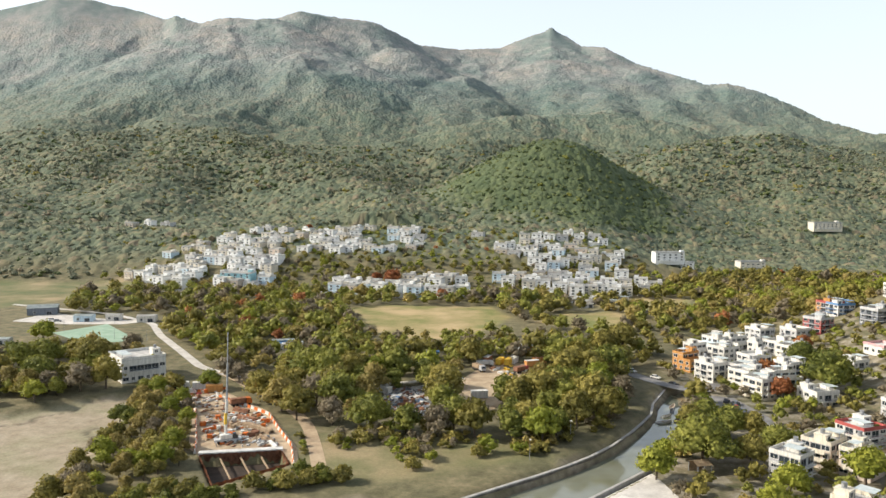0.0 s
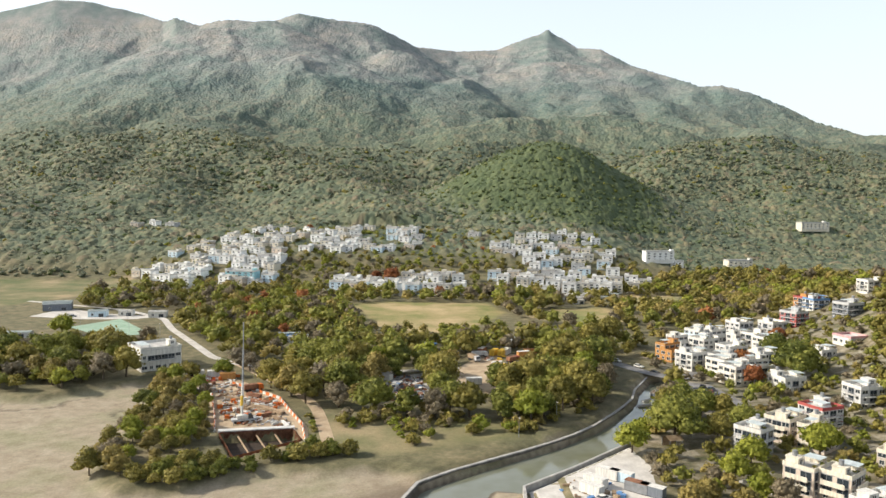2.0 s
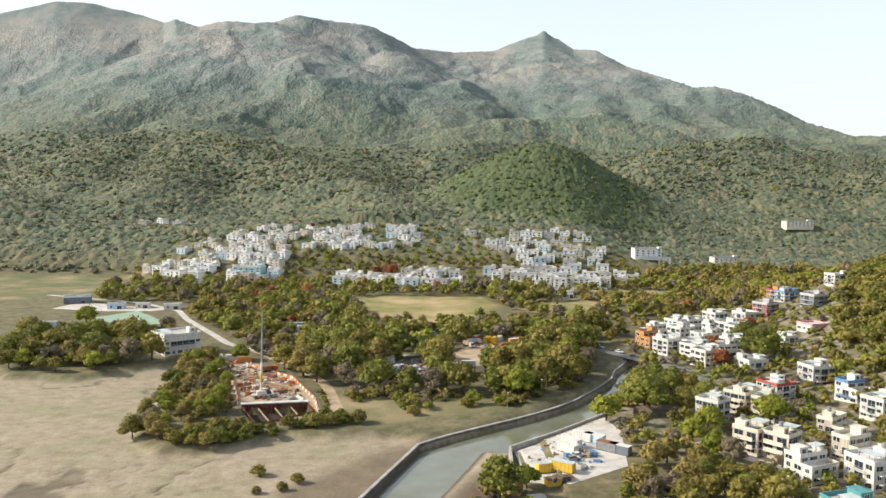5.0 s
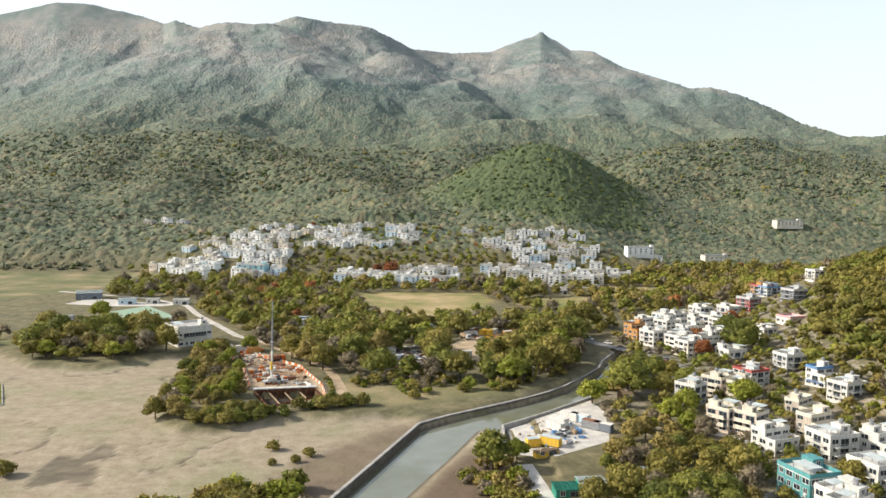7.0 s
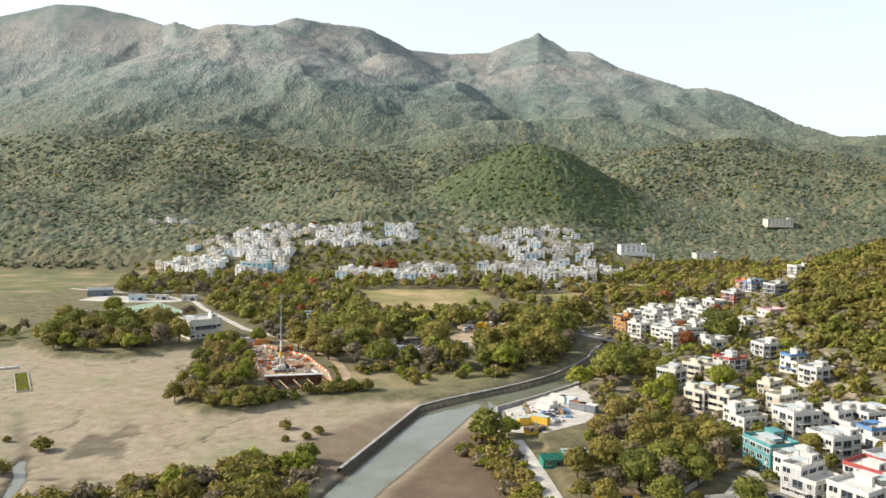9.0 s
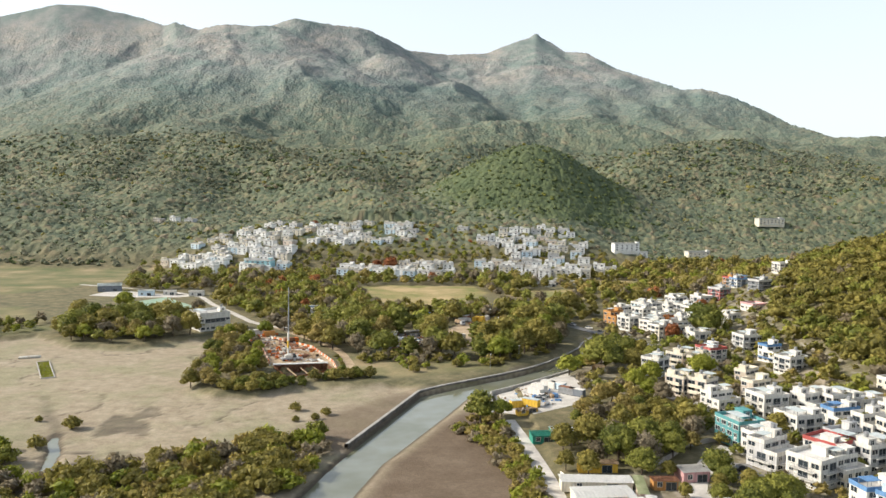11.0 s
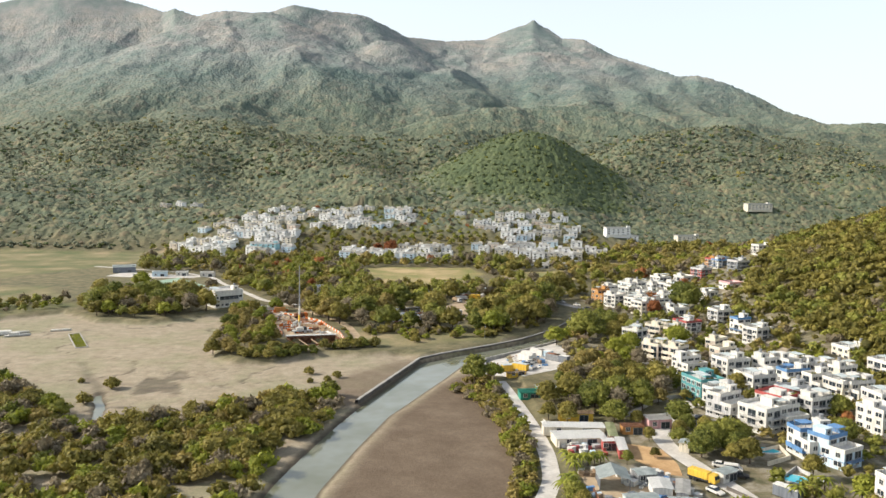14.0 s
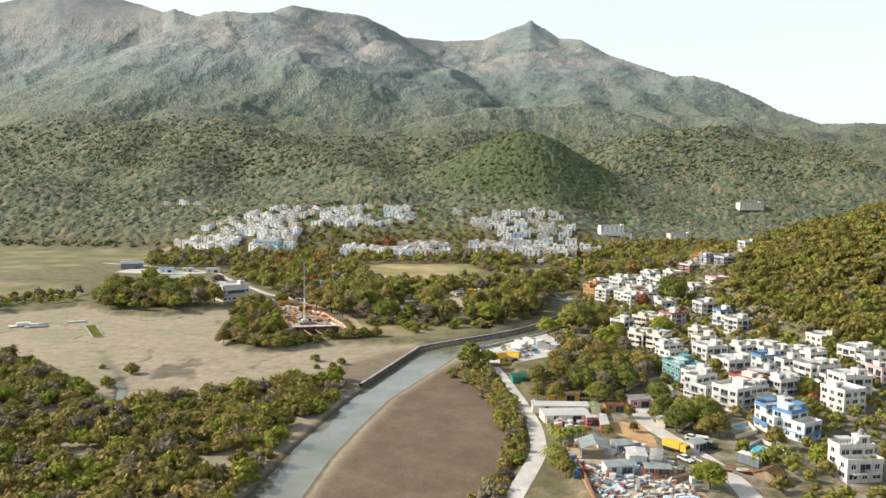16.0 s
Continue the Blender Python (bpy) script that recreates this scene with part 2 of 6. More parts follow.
HILLS = [(166, 930, 90, 140, 115), (150, 1110, -40, 170, 70), (-640, 1290, 30, 120, 120), (-520, 820, 30, 120, 120), (450, 2790, 16, 22, 60)]
# the mountain's spurs and foothill ridges, each a line of crest points
RIDGES = [
    [(-491, 2330, 613), (-601, 2280, 572), (-664, 2230, 535), (-721, 2170, 490), (-858, 2060, 405), (-952, 1960, 333), (-1056, 1850, 263), (-1167, 1740, 210)],
    [(-628, 1640, 272), (-661, 1480, 216), (-683, 1430, 207), (-731, 1370, 175), (-762, 1310, 144), (-807, 1250, 116)],
    [(-369, 1800, 302), (-418, 1560, 247), (-453, 1400, 211), (-364, 1270, 183), (-288, 1200, 167), (-177, 1090, 130), (-108, 1010, 110), (-61, 920, 85), (-36, 860, 71)],
    [(-453, 1400, 207), (-472, 1240, 173), (-473, 1120, 137), (-441, 960, 93)],
    [(-364, 1270, 183), (-364, 1080, 123), (-336, 900, 82)],
    [(-394, 2390, 649), (-386, 2230, 506), (-395, 2050, 387), (-433, 1900, 306)],
    [(-180, 2430, 630), (-99, 2280, 512), (-154, 2080, 403), (-222, 1850, 296), (-249, 1560, 207)],
    [(-51, 2520, 567), (24, 2260, 424), (53, 1980, 314), (20, 1700, 242)],
    [(-141, 1240, 133), (-59, 1380, 184), (41, 1450, 211), (125, 1500, 223), (250, 1540, 233), (389, 1560, 249), (452, 1520, 229), (492, 1380, 175)],
    [(447, 2790, 687), (479, 2620, 578), (375, 2520, 529), (293, 2400, 458), (233, 2080, 337), (162, 1800, 260)],
    [(479, 2620, 578), (507, 2400, 470), (485, 2120, 358), (444, 1800, 281)],
    [(617, 2650, 600), (638, 2480, 504), (635, 2280, 410), (638, 2020, 332), (617, 1720, 252)],
    [(811, 2300, 433), (767, 2080, 344), (745, 1800, 265), (726, 1560, 219)],
    [(375, 1080, 123), (440, 1180, 163), (498, 1220, 177), (558, 1220, 173), (576, 1150, 148), (603, 1090, 130), (647, 1040, 116), (682, 1000, 108)],
    [(558, 1220, 173), (520, 1080, 124), (490, 990, 92)],
    [(1052, 1600, 214), (850, 1440, 186), (709, 1300, 161)],
]


def ridged(x, y, z):
    """Raise the ground to rounded ridges that fall away on both sides."""
    wx = x + 46 * (fbm(x / 170, y / 170, 3, 3) - 0.5)
    wy = y + 46 * (fbm(x / 170, y / 170, 7, 3) - 0.5)
    for line in RIDGES:
        top = np.full(np.shape(x), -1e6)
        for (ax, ay, az), (bx, by, bz) in zip(line[:-1], line[1:]):
            ex, ey = bx - ax, by - ay
            t = np.clip(((wx - ax) * ex + (wy - ay) * ey) / (ex * ex + ey * ey), 0, 1)
            d = np.hypot(wx - ax - t * ex, wy - ay - t * ey)
            top = np.maximum(top, az + t * (bz - az) - 0.50 * (np.hypot(d, 40) - 40))
        h = np.clip(0.5 + (top - z) / 44, 0, 1)
        z = z * (1 - h) + top * h + 22 * h * (1 - h)
    return z


def height(x, y):
    """The bare ground."""
    x, y = np.asarray(x, float), np.asarray(y, float)
    u = (x - 4.4) / np.maximum(y + 85, 300)
    yc, zc = np.interp(u, CU, CY), np.interp(u, CU, CZ)
    shift = 45 * sstep(-160, -260, x) * sstep(760, 600, y)
    z = np.interp(y - shift, [540, 580, 640, 710, 800, 930, 1100, 1300], [3, 8, 22, 36, 42, 54, 95, 150])
    east = np.interp(y, [540, 670, 750, 830, 930, 1100, 1300], [3, 9, 16, 30, 46, 92, 150])
    z = z + (east - z) * sstep(165, 260, x) * (y < 1300)
    s = np.clip((y - 1300) / (yc - 1300), 0, 1)
    z = np.where(y > 1300, 150 + (zc - 150) * s ** (1.6 + 0.6 * sstep(-0.26, -0.38, u)), z)
    for hx, hy, a, rx, ry in HILLS:
        z = z + a * np.exp(-((x - hx) / rx) ** 2 - ((y - hy) / ry) ** 2)
    if np.max(y) > 780:
        z = np.where(y > 780, ridged(x, y, z), z)
    # gullies and hollows on the mountain's face
    w = fbm(x / 260, y / 260, 3, 3) - 0.5
    g = 1 - np.abs(2 * fbm(x / 210 + 1.2 * w, y / 260 + w, 11, 4) - 1) * 2
    face = sstep(900, 1500, y) * (1 - 0.8 * sstep(0.82, 1.0, s))
    z = z + face * 17 * (g - 0.55) + face * 20 * (fbm(x / 85, y / 100, 23, 5) - 0.5)
    z = np.where(y > yc, zc - 0.45 * (y - yc), z)
    # the wooded hill beside the near village
    hill = 75 * np.exp(-((x - 335) / 134) ** 2 - ((y - 235) / 212) ** 2) - 9
    z = z + np.maximum(hill, 0) * (0.9 + 0.2 * fbm(x / 60, y / 60, 31, 3))
    # low land, mud and channel
    low = sstep(420, 320, y)
    tide = inside(TIDAL, x, y)
    land = np.where(x > 40, 3.0, 2.2 + 0.8 * sstep(250, 340, y))
    near = np.where(y < 540, land + (z - 3.0), z)
    wx, wy = x + 14 * (fbm(x / 30, y / 30, 43, 2) - 0.5), y + 14 * (fbm(x / 30, y / 30, 44, 2) - 0.5)
    mud = 0.40 + 0.07 * (fbm(wx / 5, wy / 3.2, 41, 3) - 0.5) + 0.3 * (fbm(x / 60, y / 40, 47, 2) - 0.5)
    creek = np.abs(fbm(wx / 46, wy / 34, 53, 3) - 0.5)
    small = np.abs(fbm(wx / 17, wy / 11, 57, 3) - 0.5)
    left = sstep(-30, -60, x)
    mud = mud - left * (0.34 * sstep(0.018, 0.0, creek) + 0.24 * sstep(0.03, 0.0, small) * sstep(0.5, 0.62, fbm(x / 40, y / 40, 59, 2)))
    gut = np.full(x.shape, 99.0)
    for (ax, ay), (bx, by) in zip(CREEK[:-1], CREEK[1:]):
        t = np.clip(((x - ax) * (bx - ax) + (y - ay) * (by - ay)) / ((bx - ax) ** 2 + (by - ay) ** 2), 0, 1)
        gut = np.minimum(gut, np.hypot(x - ax - t * (bx - ax), y - ay - t * (by - ay)))
    mud = mud - (0.13 + 0.87 * sstep(110, 98, y)) * sstep(2.6, 0.7, gut) - 0.12 * sstep(15.0, 3.0, gut + 12 * (fbm(x / 9, y / 7, 97, 3) - 0.5))
    mud = mud - 0.27 * sstep(0.0, 1.0, inside(BASIN, x, y) + 2.5 * (fbm(x / 5, y / 5, 63, 3) - 0.5))
    ch = inside(CHANNEL, x, y)
    mud = mud - 1.9 * sstep(-1.5, 5.0, ch)
    z = np.where(y < 540, near + (mud - near) * sstep(-3.0, 2.5, tide), z)
    z = z + (-3.2 - z) * sstep(-0.3, 0.9, inside(PIT, x, y))
    return z


def ground_z(x, y):
    return float(height(np.array([x]), np.array([y]))[0])


FIELDS = {
    "meadow": [(-44, 467), (-16, 482), (48, 476), (55, 431), (42, 394), (14, 358), (-11, 362), (-28, 395)],
    "small_meadow": [(66, 416), (104, 380), (124, 400), (132, 447), (94, 456), (80, 440)],
    "left_field": [(-460, 470), (-420, 600), (-272, 590), (-234, 614), (-215, 545), (-255, 460), (-300, 380), (-460, 330)],
    "shore_field": [(-330, 345), (-245, 350), (-188, 275), (-216, 238), (-420, 152)],
    "river_green": [(-30, 190), (-14, 170), (-3, 170), (34, 188), (40, 196), (0, 207), (-24, 208)],
    "east_field": [(120, 470), (150, 520), (190, 520), (180, 450)],
}


EAST = [(98, 300), (130, 345), (180, 352), (240, 350), (460, 500), (460, 640), (250, 650), (190, 560), (120, 500), (110, 420)]
HILLSIDE = [(164, 50), (158, 112), (152, 190), (180, 255), (200, 290), (230, 330), (250, 352), (460, 520), (620, 420), (620, 40), (300, -60), (172, 0)]
NEAR_VILLAGE = [(60, 150), (66, 180), (95, 215), (104, 300), (150, 345), (240, 345), (215, 290), (180, 240), (170, 120), (176, 30), (110, -20), (70, -20), (42, -30), (42, 40), (48, 66), (80, 60), (90, 120)]


def grid_ground():
    ys = np.concatenate([np.arange(-320, -24, 12.0), np.arange(-24, 300, 2.0), np.arange(300, 600, 3.5),
                         np.arange(600, 1300, 5.0), np.arange(1300, 3010, 8.5)])
    us = np.linspace(-0.63, 0.67, 530)
    Y = np.repeat(ys[:, None], len(us), 1)
    X = us[None, :] * np.maximum(450, ys[:, None] + 285)
    Z = height(X, Y)
    # woods as a canopy of crowns on the slopes
    wood = sstep(560, 640, Y) * sstep(720, 560, Z - 90 * (fbm(X / 120, Y / 120, 61, 3) - 0.5))
    low_wood = np.maximum(sstep(-4, 4, inside(HILLSIDE, X, Y)), sstep(-4, 4, inside(EAST, X, Y)))
    floor_wood = np.where(Y < 620, 0.35, 1.0)
    wood = np.maximum(wood, low_wood)
    for p in FIELDS.values():
        wood = wood * sstep(4, -4, inside(p, X, Y))
    c1, o1 = crowns(X, Y, 8.5, 5)
    c2, o2 = crowns(X, Y, 11.0, 8)
    mixfar = sstep(1150, 1500, Y)
    clump = fbm(X / 22, Y / 22, 71, 3)
    Z = Z + wood * floor_wood * ((1 - mixfar) * (c1 * 3.0 * (0.5 + o1)) + mixfar * (c2 * 3.6 * (0.4 + o2)) + 2.4 * clump)
    n, m = Y.shape
    V = np.stack([X, Y, Z], -1).reshape(-1, 3)
    i = np.arange(n * m).reshape(n, m)
    F = np.stack([i[:-1, :-1], i[:-1, 1:], i[1:, 1:], i[1:, :-1]], -1).reshape(-1, 4)
    # skirts that carry the sheet to the horizon
    base = len(V)
    ring = np.concatenate([i[0, :], i[1:, -1], i[-1, ::-1][1:], i[::-1, 0][1:-1]])
    rv = V[ring].copy()
    cen = np.array([0, 900.0])
    rv[:, :2] = cen + (rv[:, :2] - cen) * 4.0
    rv[:, 2] = np.where(V[ring][:, 1] > 600, -40, np.minimum(V[ring][:, 2], 0.3))
    k = np.arange(len(ring))
    F2 = np.stack([ring, ring[(k + 1) % len(ring)], base + (k + 1) % len(ring), base + k], -1)
    V, F = np.concatenate([V, rv]), np.concatenate([F, F2[:, ::-1]])
    me = mesh_np("ground", V, F)
    Xa, Ya, Za = V[:, 0], V[:, 1], V[:, 2]
    zone = np.zeros((len(V), 4), np.float32)
    zone2 = np.zeros((len(V), 4), np.float32)
    tide = inside(TIDAL, Xa, Ya)
    zone[:, 0] = sstep(-2.0, 2.0, tide + 5 * (fbm(Xa / 6, Ya / 6, 83, 3) - 0.5)) * (Ya < 300)
    zone[:, 1] = np.concatenate([(wood * sstep(600, 680, Y)).reshape(-1), np.ones(len(ring))])
    f = np.zeros(len(V))
    for p in FIELDS.values():
        f = np.maximum(f, sstep(-4, 4, inside(p, Xa, Ya) + 8 * (fbm(Xa / 12, Ya / 12, 87, 3) - 0.5)))
    zone[:, 2] = f
    # greener stand on the rounded hill
    zone3 = np.zeros((len(V), 4), np.float32)
    for p in (FIELDS["meadow"], FIELDS["small_meadow"], FIELDS["east_field"]):
        zone3[:, 1] = np.maximum(zone3[:, 1], sstep(-3, 4, inside(p, Xa, Ya) + 8 * (fbm(Xa / 12, Ya / 12, 87, 3) - 0.5)))
    zone3[:, 0] = sstep(1.0, 0.6, ((Xa - 160) / 150) ** 2 + ((Ya - 890) / 140) ** 2 + 0.8 * (fbm(Xa / 40, Ya / 40, 33, 3) - 0.5))
    zone[:, 3] = np.concatenate([((1 - mixfar) * o1 + mixfar * o2).reshape(-1), np.zeros(len(ring))])
    zone2[:, 0] = np.maximum(sstep(-3, 4, inside(BROWN_BAR, Xa, Ya)), 0.75 * sstep(-4, 5, inside(MUD_BAND, Xa, Ya) + 8 * (fbm(Xa / 8, Ya / 8, 65, 3) - 0.5)))
    # higher ground takes more of the haze-paled colour
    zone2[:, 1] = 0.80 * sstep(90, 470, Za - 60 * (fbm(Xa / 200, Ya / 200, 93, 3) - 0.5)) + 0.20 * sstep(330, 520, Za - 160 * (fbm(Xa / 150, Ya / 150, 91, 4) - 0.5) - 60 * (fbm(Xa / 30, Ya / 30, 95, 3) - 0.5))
    zone2[:, 2] = sstep(0.27, -0.12, Za + 0.22 * (fbm(Xa / 4.5, Ya / 2.6, 67, 3) - 0.5)) * zone[:, 0]
    zone2[:, 3] = sstep(-3, 3, inside(NEAR_VILLAGE, Xa, Ya) + 6 * (fbm(Xa / 8, Ya / 8, 99, 3) - 0.5))
    for nm, arr in (("zone", zone), ("zone_more", zone2), ("zone_hill", zone3)):
        at = me.color_attributes.new(nm, "FLOAT_COLOR", "POINT")
        at.data.foreach_set("color", arr.reshape(-1))
    return me


def mesh_np(name, V, F, smooth=True):
    """A mesh from arrays; F holds triangles or quads."""
    me = bpy.data.meshes.new(name)
    V, F = np.asarray(V, np.float32), np.asarray(F, np.int32)
    k = F.shape[1]
    me.vertices.add(len(V))
    me.vertices.foreach_set("co", V.reshape(-1))
    me.loops.add(F.size)
    me.loops.foreach_set("vertex_index", F.reshape(-1))
    me.polygons.add(len(F))
    me.polygons.foreach_set("loop_start", np.arange(0, F.size, k, dtype=np.int32))
    me.polygons.foreach_set("use_smooth", np.full(len(F), smooth))
    me.update(calc_edges=True)
    return me


def ground_material():
    m, n, l, b = nodes_of("ground_cover", 0.92)
    z = n.new("ShaderNodeVertexColor")
    z.layer_name = "zone"
    s = n.new("ShaderNodeSeparateColor")
    l.new(z.outputs["Color"], s.inputs["Color"])
    z2 = n.new("ShaderNodeVertexColor")
    z2.layer_name = "zone_more"
    s2 = n.new("ShaderNodeSeparateColor")
    l.new(z2.outputs["Color"], s2.inputs["Color"])
    big = noise_node(n, l, 0.035, 6, coord="World")
    mid = noise_node(n, l, 0.22, 6, coord="World")
    fine = noise_node(n, l, 1.6, 6, coord="World")
    floor = ramp_node(n, l, mid.outputs["Fac"], [(0.3, (0.09, 0.085, 0.045)), (0.55, (0.17, 0.15, 0.085)), (0.75, (0.27, 0.22, 0.14))])
    field = ramp_node(n, l, big.outputs["Fac"], [(0.30, (0.12, 0.138, 0.052)), (0.50, (0.185, 0.172, 0.086)), (0.68, (0.29, 0.238, 0.145))])
    tint = noise_node(n, l, 0.034, 6, coord="World")
    mud_a = ramp_node(n, l, mid.outputs["Fac"], [(0.30, (0.250, 0.202, 0.140)), (0.48, (0.310, 0.258, 0.182)), (0.70, (0.38, 0.325, 0.24))])
    mud_b = ramp_node(n, l, mid.outputs["Fac"], [(0.30, (0.215, 0.200, 0.118)), (0.70, (0.31, 0.282, 0.182))])
    tr = ramp_node(n, l, tint.outputs["Fac"], [(0.47, (0, 0, 0)), (0.60, (1, 1, 1))])
    mud_mix = mix_node(n, l, tr.outputs["Color"], mud_a.outputs["Color"], mud_b.outputs["Color"])
    silt = noise_node(n, l, 0.07, 7, 0.68, coord="World")
    brown = ramp_node(n, l, silt.outputs["Fac"], [(0.32, (0.108, 0.077, 0.050)), (0.5, (0.142, 0.104, 0.070)), (0.68, (0.185, 0.140, 0.098))])
    # forest and upland ramps carry distance haze as paler, bluer base colour
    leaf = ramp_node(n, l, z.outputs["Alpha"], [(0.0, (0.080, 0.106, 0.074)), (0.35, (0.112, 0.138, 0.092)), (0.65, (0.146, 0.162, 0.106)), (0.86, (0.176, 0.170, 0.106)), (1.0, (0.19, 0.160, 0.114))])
    hazy_high = ramp_node(n, l, mid.outputs["Fac"], [(0.3, (0.140, 0.192, 0.206)), (0.5, (0.182, 0.234, 0.250)), (0.7, (0.240, 0.276, 0.288))])
    paved = ramp_node(n, l, mid.outputs["Fac"], [(0.3, (0.08, 0.085, 0.04)), (0.48, (0.18, 0.155, 0.10)), (0.62, (0.30, 0.27, 0.22))])
    c = mix_node(n, l, z2.outputs["Alpha"], floor.outputs["Color"], paved.outputs["Color"])
    c = mix_node(n, l, s.outputs["Blue"], c, field.outputs["Color"])
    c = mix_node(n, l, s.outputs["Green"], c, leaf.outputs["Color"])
    z3 = n.new("ShaderNodeVertexColor")
    z3.layer_name = "zone_hill"
    s3 = n.new("ShaderNodeSeparateColor")
    l.new(z3.outputs["Color"], s3.inputs["Color"])
    hay = ramp_node(n, l, big.outputs["Fac"], [(0.34, (0.20, 0.21, 0.065)), (0.48, (0.30, 0.25, 0.115)), (0.64, (0.40, 0.315, 0.18))])
    c = mix_node(n, l, s3.outputs["Green"], c, hay.outputs["Color"])
    c = mix_node(n, l, s2.outputs["Green"], c, hazy_high.outputs["Color"])
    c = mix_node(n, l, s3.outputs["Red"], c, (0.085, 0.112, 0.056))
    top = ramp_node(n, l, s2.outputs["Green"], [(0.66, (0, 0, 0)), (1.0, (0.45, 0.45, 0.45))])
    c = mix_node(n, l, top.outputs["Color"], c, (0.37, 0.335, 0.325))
    vale = noise_node(n, l, 0.0075, 5, coord="World")
    vt = ramp_node(n, l, vale.outputs["Fac"], [(0.38, (0.66, 0.80, 0.79)), (0.52, (1.0, 1.0, 1.0)), (0.66, (1.16, 1.06, 1.0))])
    c = mix_node(n, l, s2.outputs["Green"], c, mix_node(n, l, 1.0, c, vt.outputs["Color"], "MULTIPLY"))
    tone = ramp_node(n, l, big.outputs["Fac"], [(0.3, (0.78, 0.84, 0.78)), (0.7, (1.12, 1.06, 1.0))])
    c = mix_node(n, l, 1.0, c, tone.outputs["Color"], "MULTIPLY")
    mm = mix_node(n, l, s2.outputs["Red"], mud_mix, brown.outputs["Color"])
    wet = mix_node(n, l, s2.outputs["Blue"], mm, (0.095, 0.078, 0.055))
    c = mix_node(n, l, s.outputs["Red"], c, wet)
    g = ramp_node(n, l, fine.outputs["Fac"], [(0.3, (0.80, 0.80, 0.80)), (0.7, (1.1, 1.1, 1.1))])
    c = mix_node(n, l, 1.0, c, g.outputs["Color"], "MULTIPLY")
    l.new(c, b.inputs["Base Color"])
    # crowns too far off to be built: rounded relief and a tone for each
    geo = n.new("ShaderNodeNewGeometry")
    flat = n.new("ShaderNodeMapping")
    flat.inputs["Scale"].default_value = (1, 1, 0.4)
    l.new(geo.outputs["Position"], flat.inputs["Vector"])
    cell = n.new("ShaderNodeTexVoronoi")
    cell.inputs["Scale"].default_value = 0.17
    l.new(flat.outputs["Vector"], cell.inputs["Vector"])
    cs = n.new("ShaderNodeSeparateColor")
    l.new(cell.outputs["Color"], cs.inputs["Color"])
    ct = ramp_node(n, l, cs.outputs["Red"], [(0.0, (0.80, 0.83, 0.82)), (0.5, (1.0, 1.0, 1.0)), (1.0, (1.18, 1.14, 1.08))])
    cm = mix_node(n, l, s.outputs["Green"], (1.0, 1.0, 1.0), ct.outputs["Color"])
    c = mix_node(n, l, 1.0, c, cm, "MULTIPLY")
    l.new(c, b.inputs["Base Color"])
    up = n.new("ShaderNodeMath")
    up.operation = "MULTIPLY"
    l.new(cell.outputs["Distance"], up.inputs[0])
    l.new(s.outputs["Green"], up.inputs[1])
    k1 = n.new("ShaderNodeBump")
    k1.invert = True
    k1.inputs["Strength"].default_value, k1.inputs["Distance"].default_value = 0.8, 2.6
    l.new(up.outputs[0], k1.inputs["Height"])
    k2 = n.new("ShaderNodeBump")
    k2.inputs["Strength"].default_value, k2.inputs["Distance"].default_value = 0.6, 0.25
    l.new(fine.outputs["Fac"], k2.inputs["Height"])
    l.new(k1.outputs["Normal"], k2.inputs["Normal"])
    l.new(k2.outputs["Normal"], b.inputs["Normal"])
    return m


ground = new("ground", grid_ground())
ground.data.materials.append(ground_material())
tagged(ground, "tidal mudflats, fields and forested mountain slopes", "ground", kind="structure")


def water_material():
    m, n, l, b = nodes_of("still_water", 0.06)
    t = noise_node(n, l, 0.05, 3, coord="World")
    r = ramp_node(n, l, t.outputs["Fac"], [(0.35, (0.13, 0.135, 0.085)), (0.65, (0.19, 0.20, 0.16))])
    l.new(r.outputs["Color"], b.inputs["Base Color"])
    b.inputs["Specular IOR Level"].default_value = 0.5
    w = noise_node(n, l, 1.2, 3, coord="World")
    bump_node(n, l, b, w.outputs["Fac"], 0.12, 0.05)
    return m


wb = bmesh.new()
for outline in (((-64, -330), (120, -330), (120, 282), (62, 282), (0, 170), (-22, 140), (-64, 120)), ((-230, -330), (-64.1, -330), (-64.1, 120), (-230, 140))):
    wb.faces.new([wb.verts.new((px, py, -0.45)) for px, py in outline])
wme = bpy.data.meshes.new("river_water")
wb.to_mesh(wme)
wb.free()
wme.materials.append(water_material())
tagged(new("water", wme), "calm grey-green tidal river water", "water", kind="structure")


# ---- building helpers ----
def thing(name, x, y, z, yaw, label, category, group=""):
    root = new(name)
    root.empty_display_size = 0.5
    root.matrix_basis = pose(x, y, z, 0, 0, yaw)
    return tagged(root, label, category, group)


def box(bm, x0, y0, z0, x1, y1, z1, mi=0):
    v = [bm.verts.new(p) for p in ((x0, y0, z0), (x1, y0, z0), (x1, y1, z0), (x0, y1, z0), (x0, y0, z1), (x1, y0, z1), (x1, y1, z1), (x0, y1, z1))]
    for q in ((3, 2, 1, 0), (4, 5, 6, 7), (0, 1, 5, 4), (1, 2, 6, 5), (2, 3, 7, 6), (3, 0, 4, 7)):
        bm.faces.new([v[k] for k in q]).material_index = mi


def mesh_of(name, bm, *mats):
    me = bpy.data.meshes.new(name)
    bm.normal_update()
    bm.to_mesh(me)
    bm.free()
    for m in mats:
        me.materials.append(m)
    return me


def part(name, bm, material, parent, label=""):
    ob = new(name, mesh_of(name, bm, material) if isinstance(bm, bmesh.types.BMesh) else bm)
    ob.parent = parent
    return tagged(ob, label)


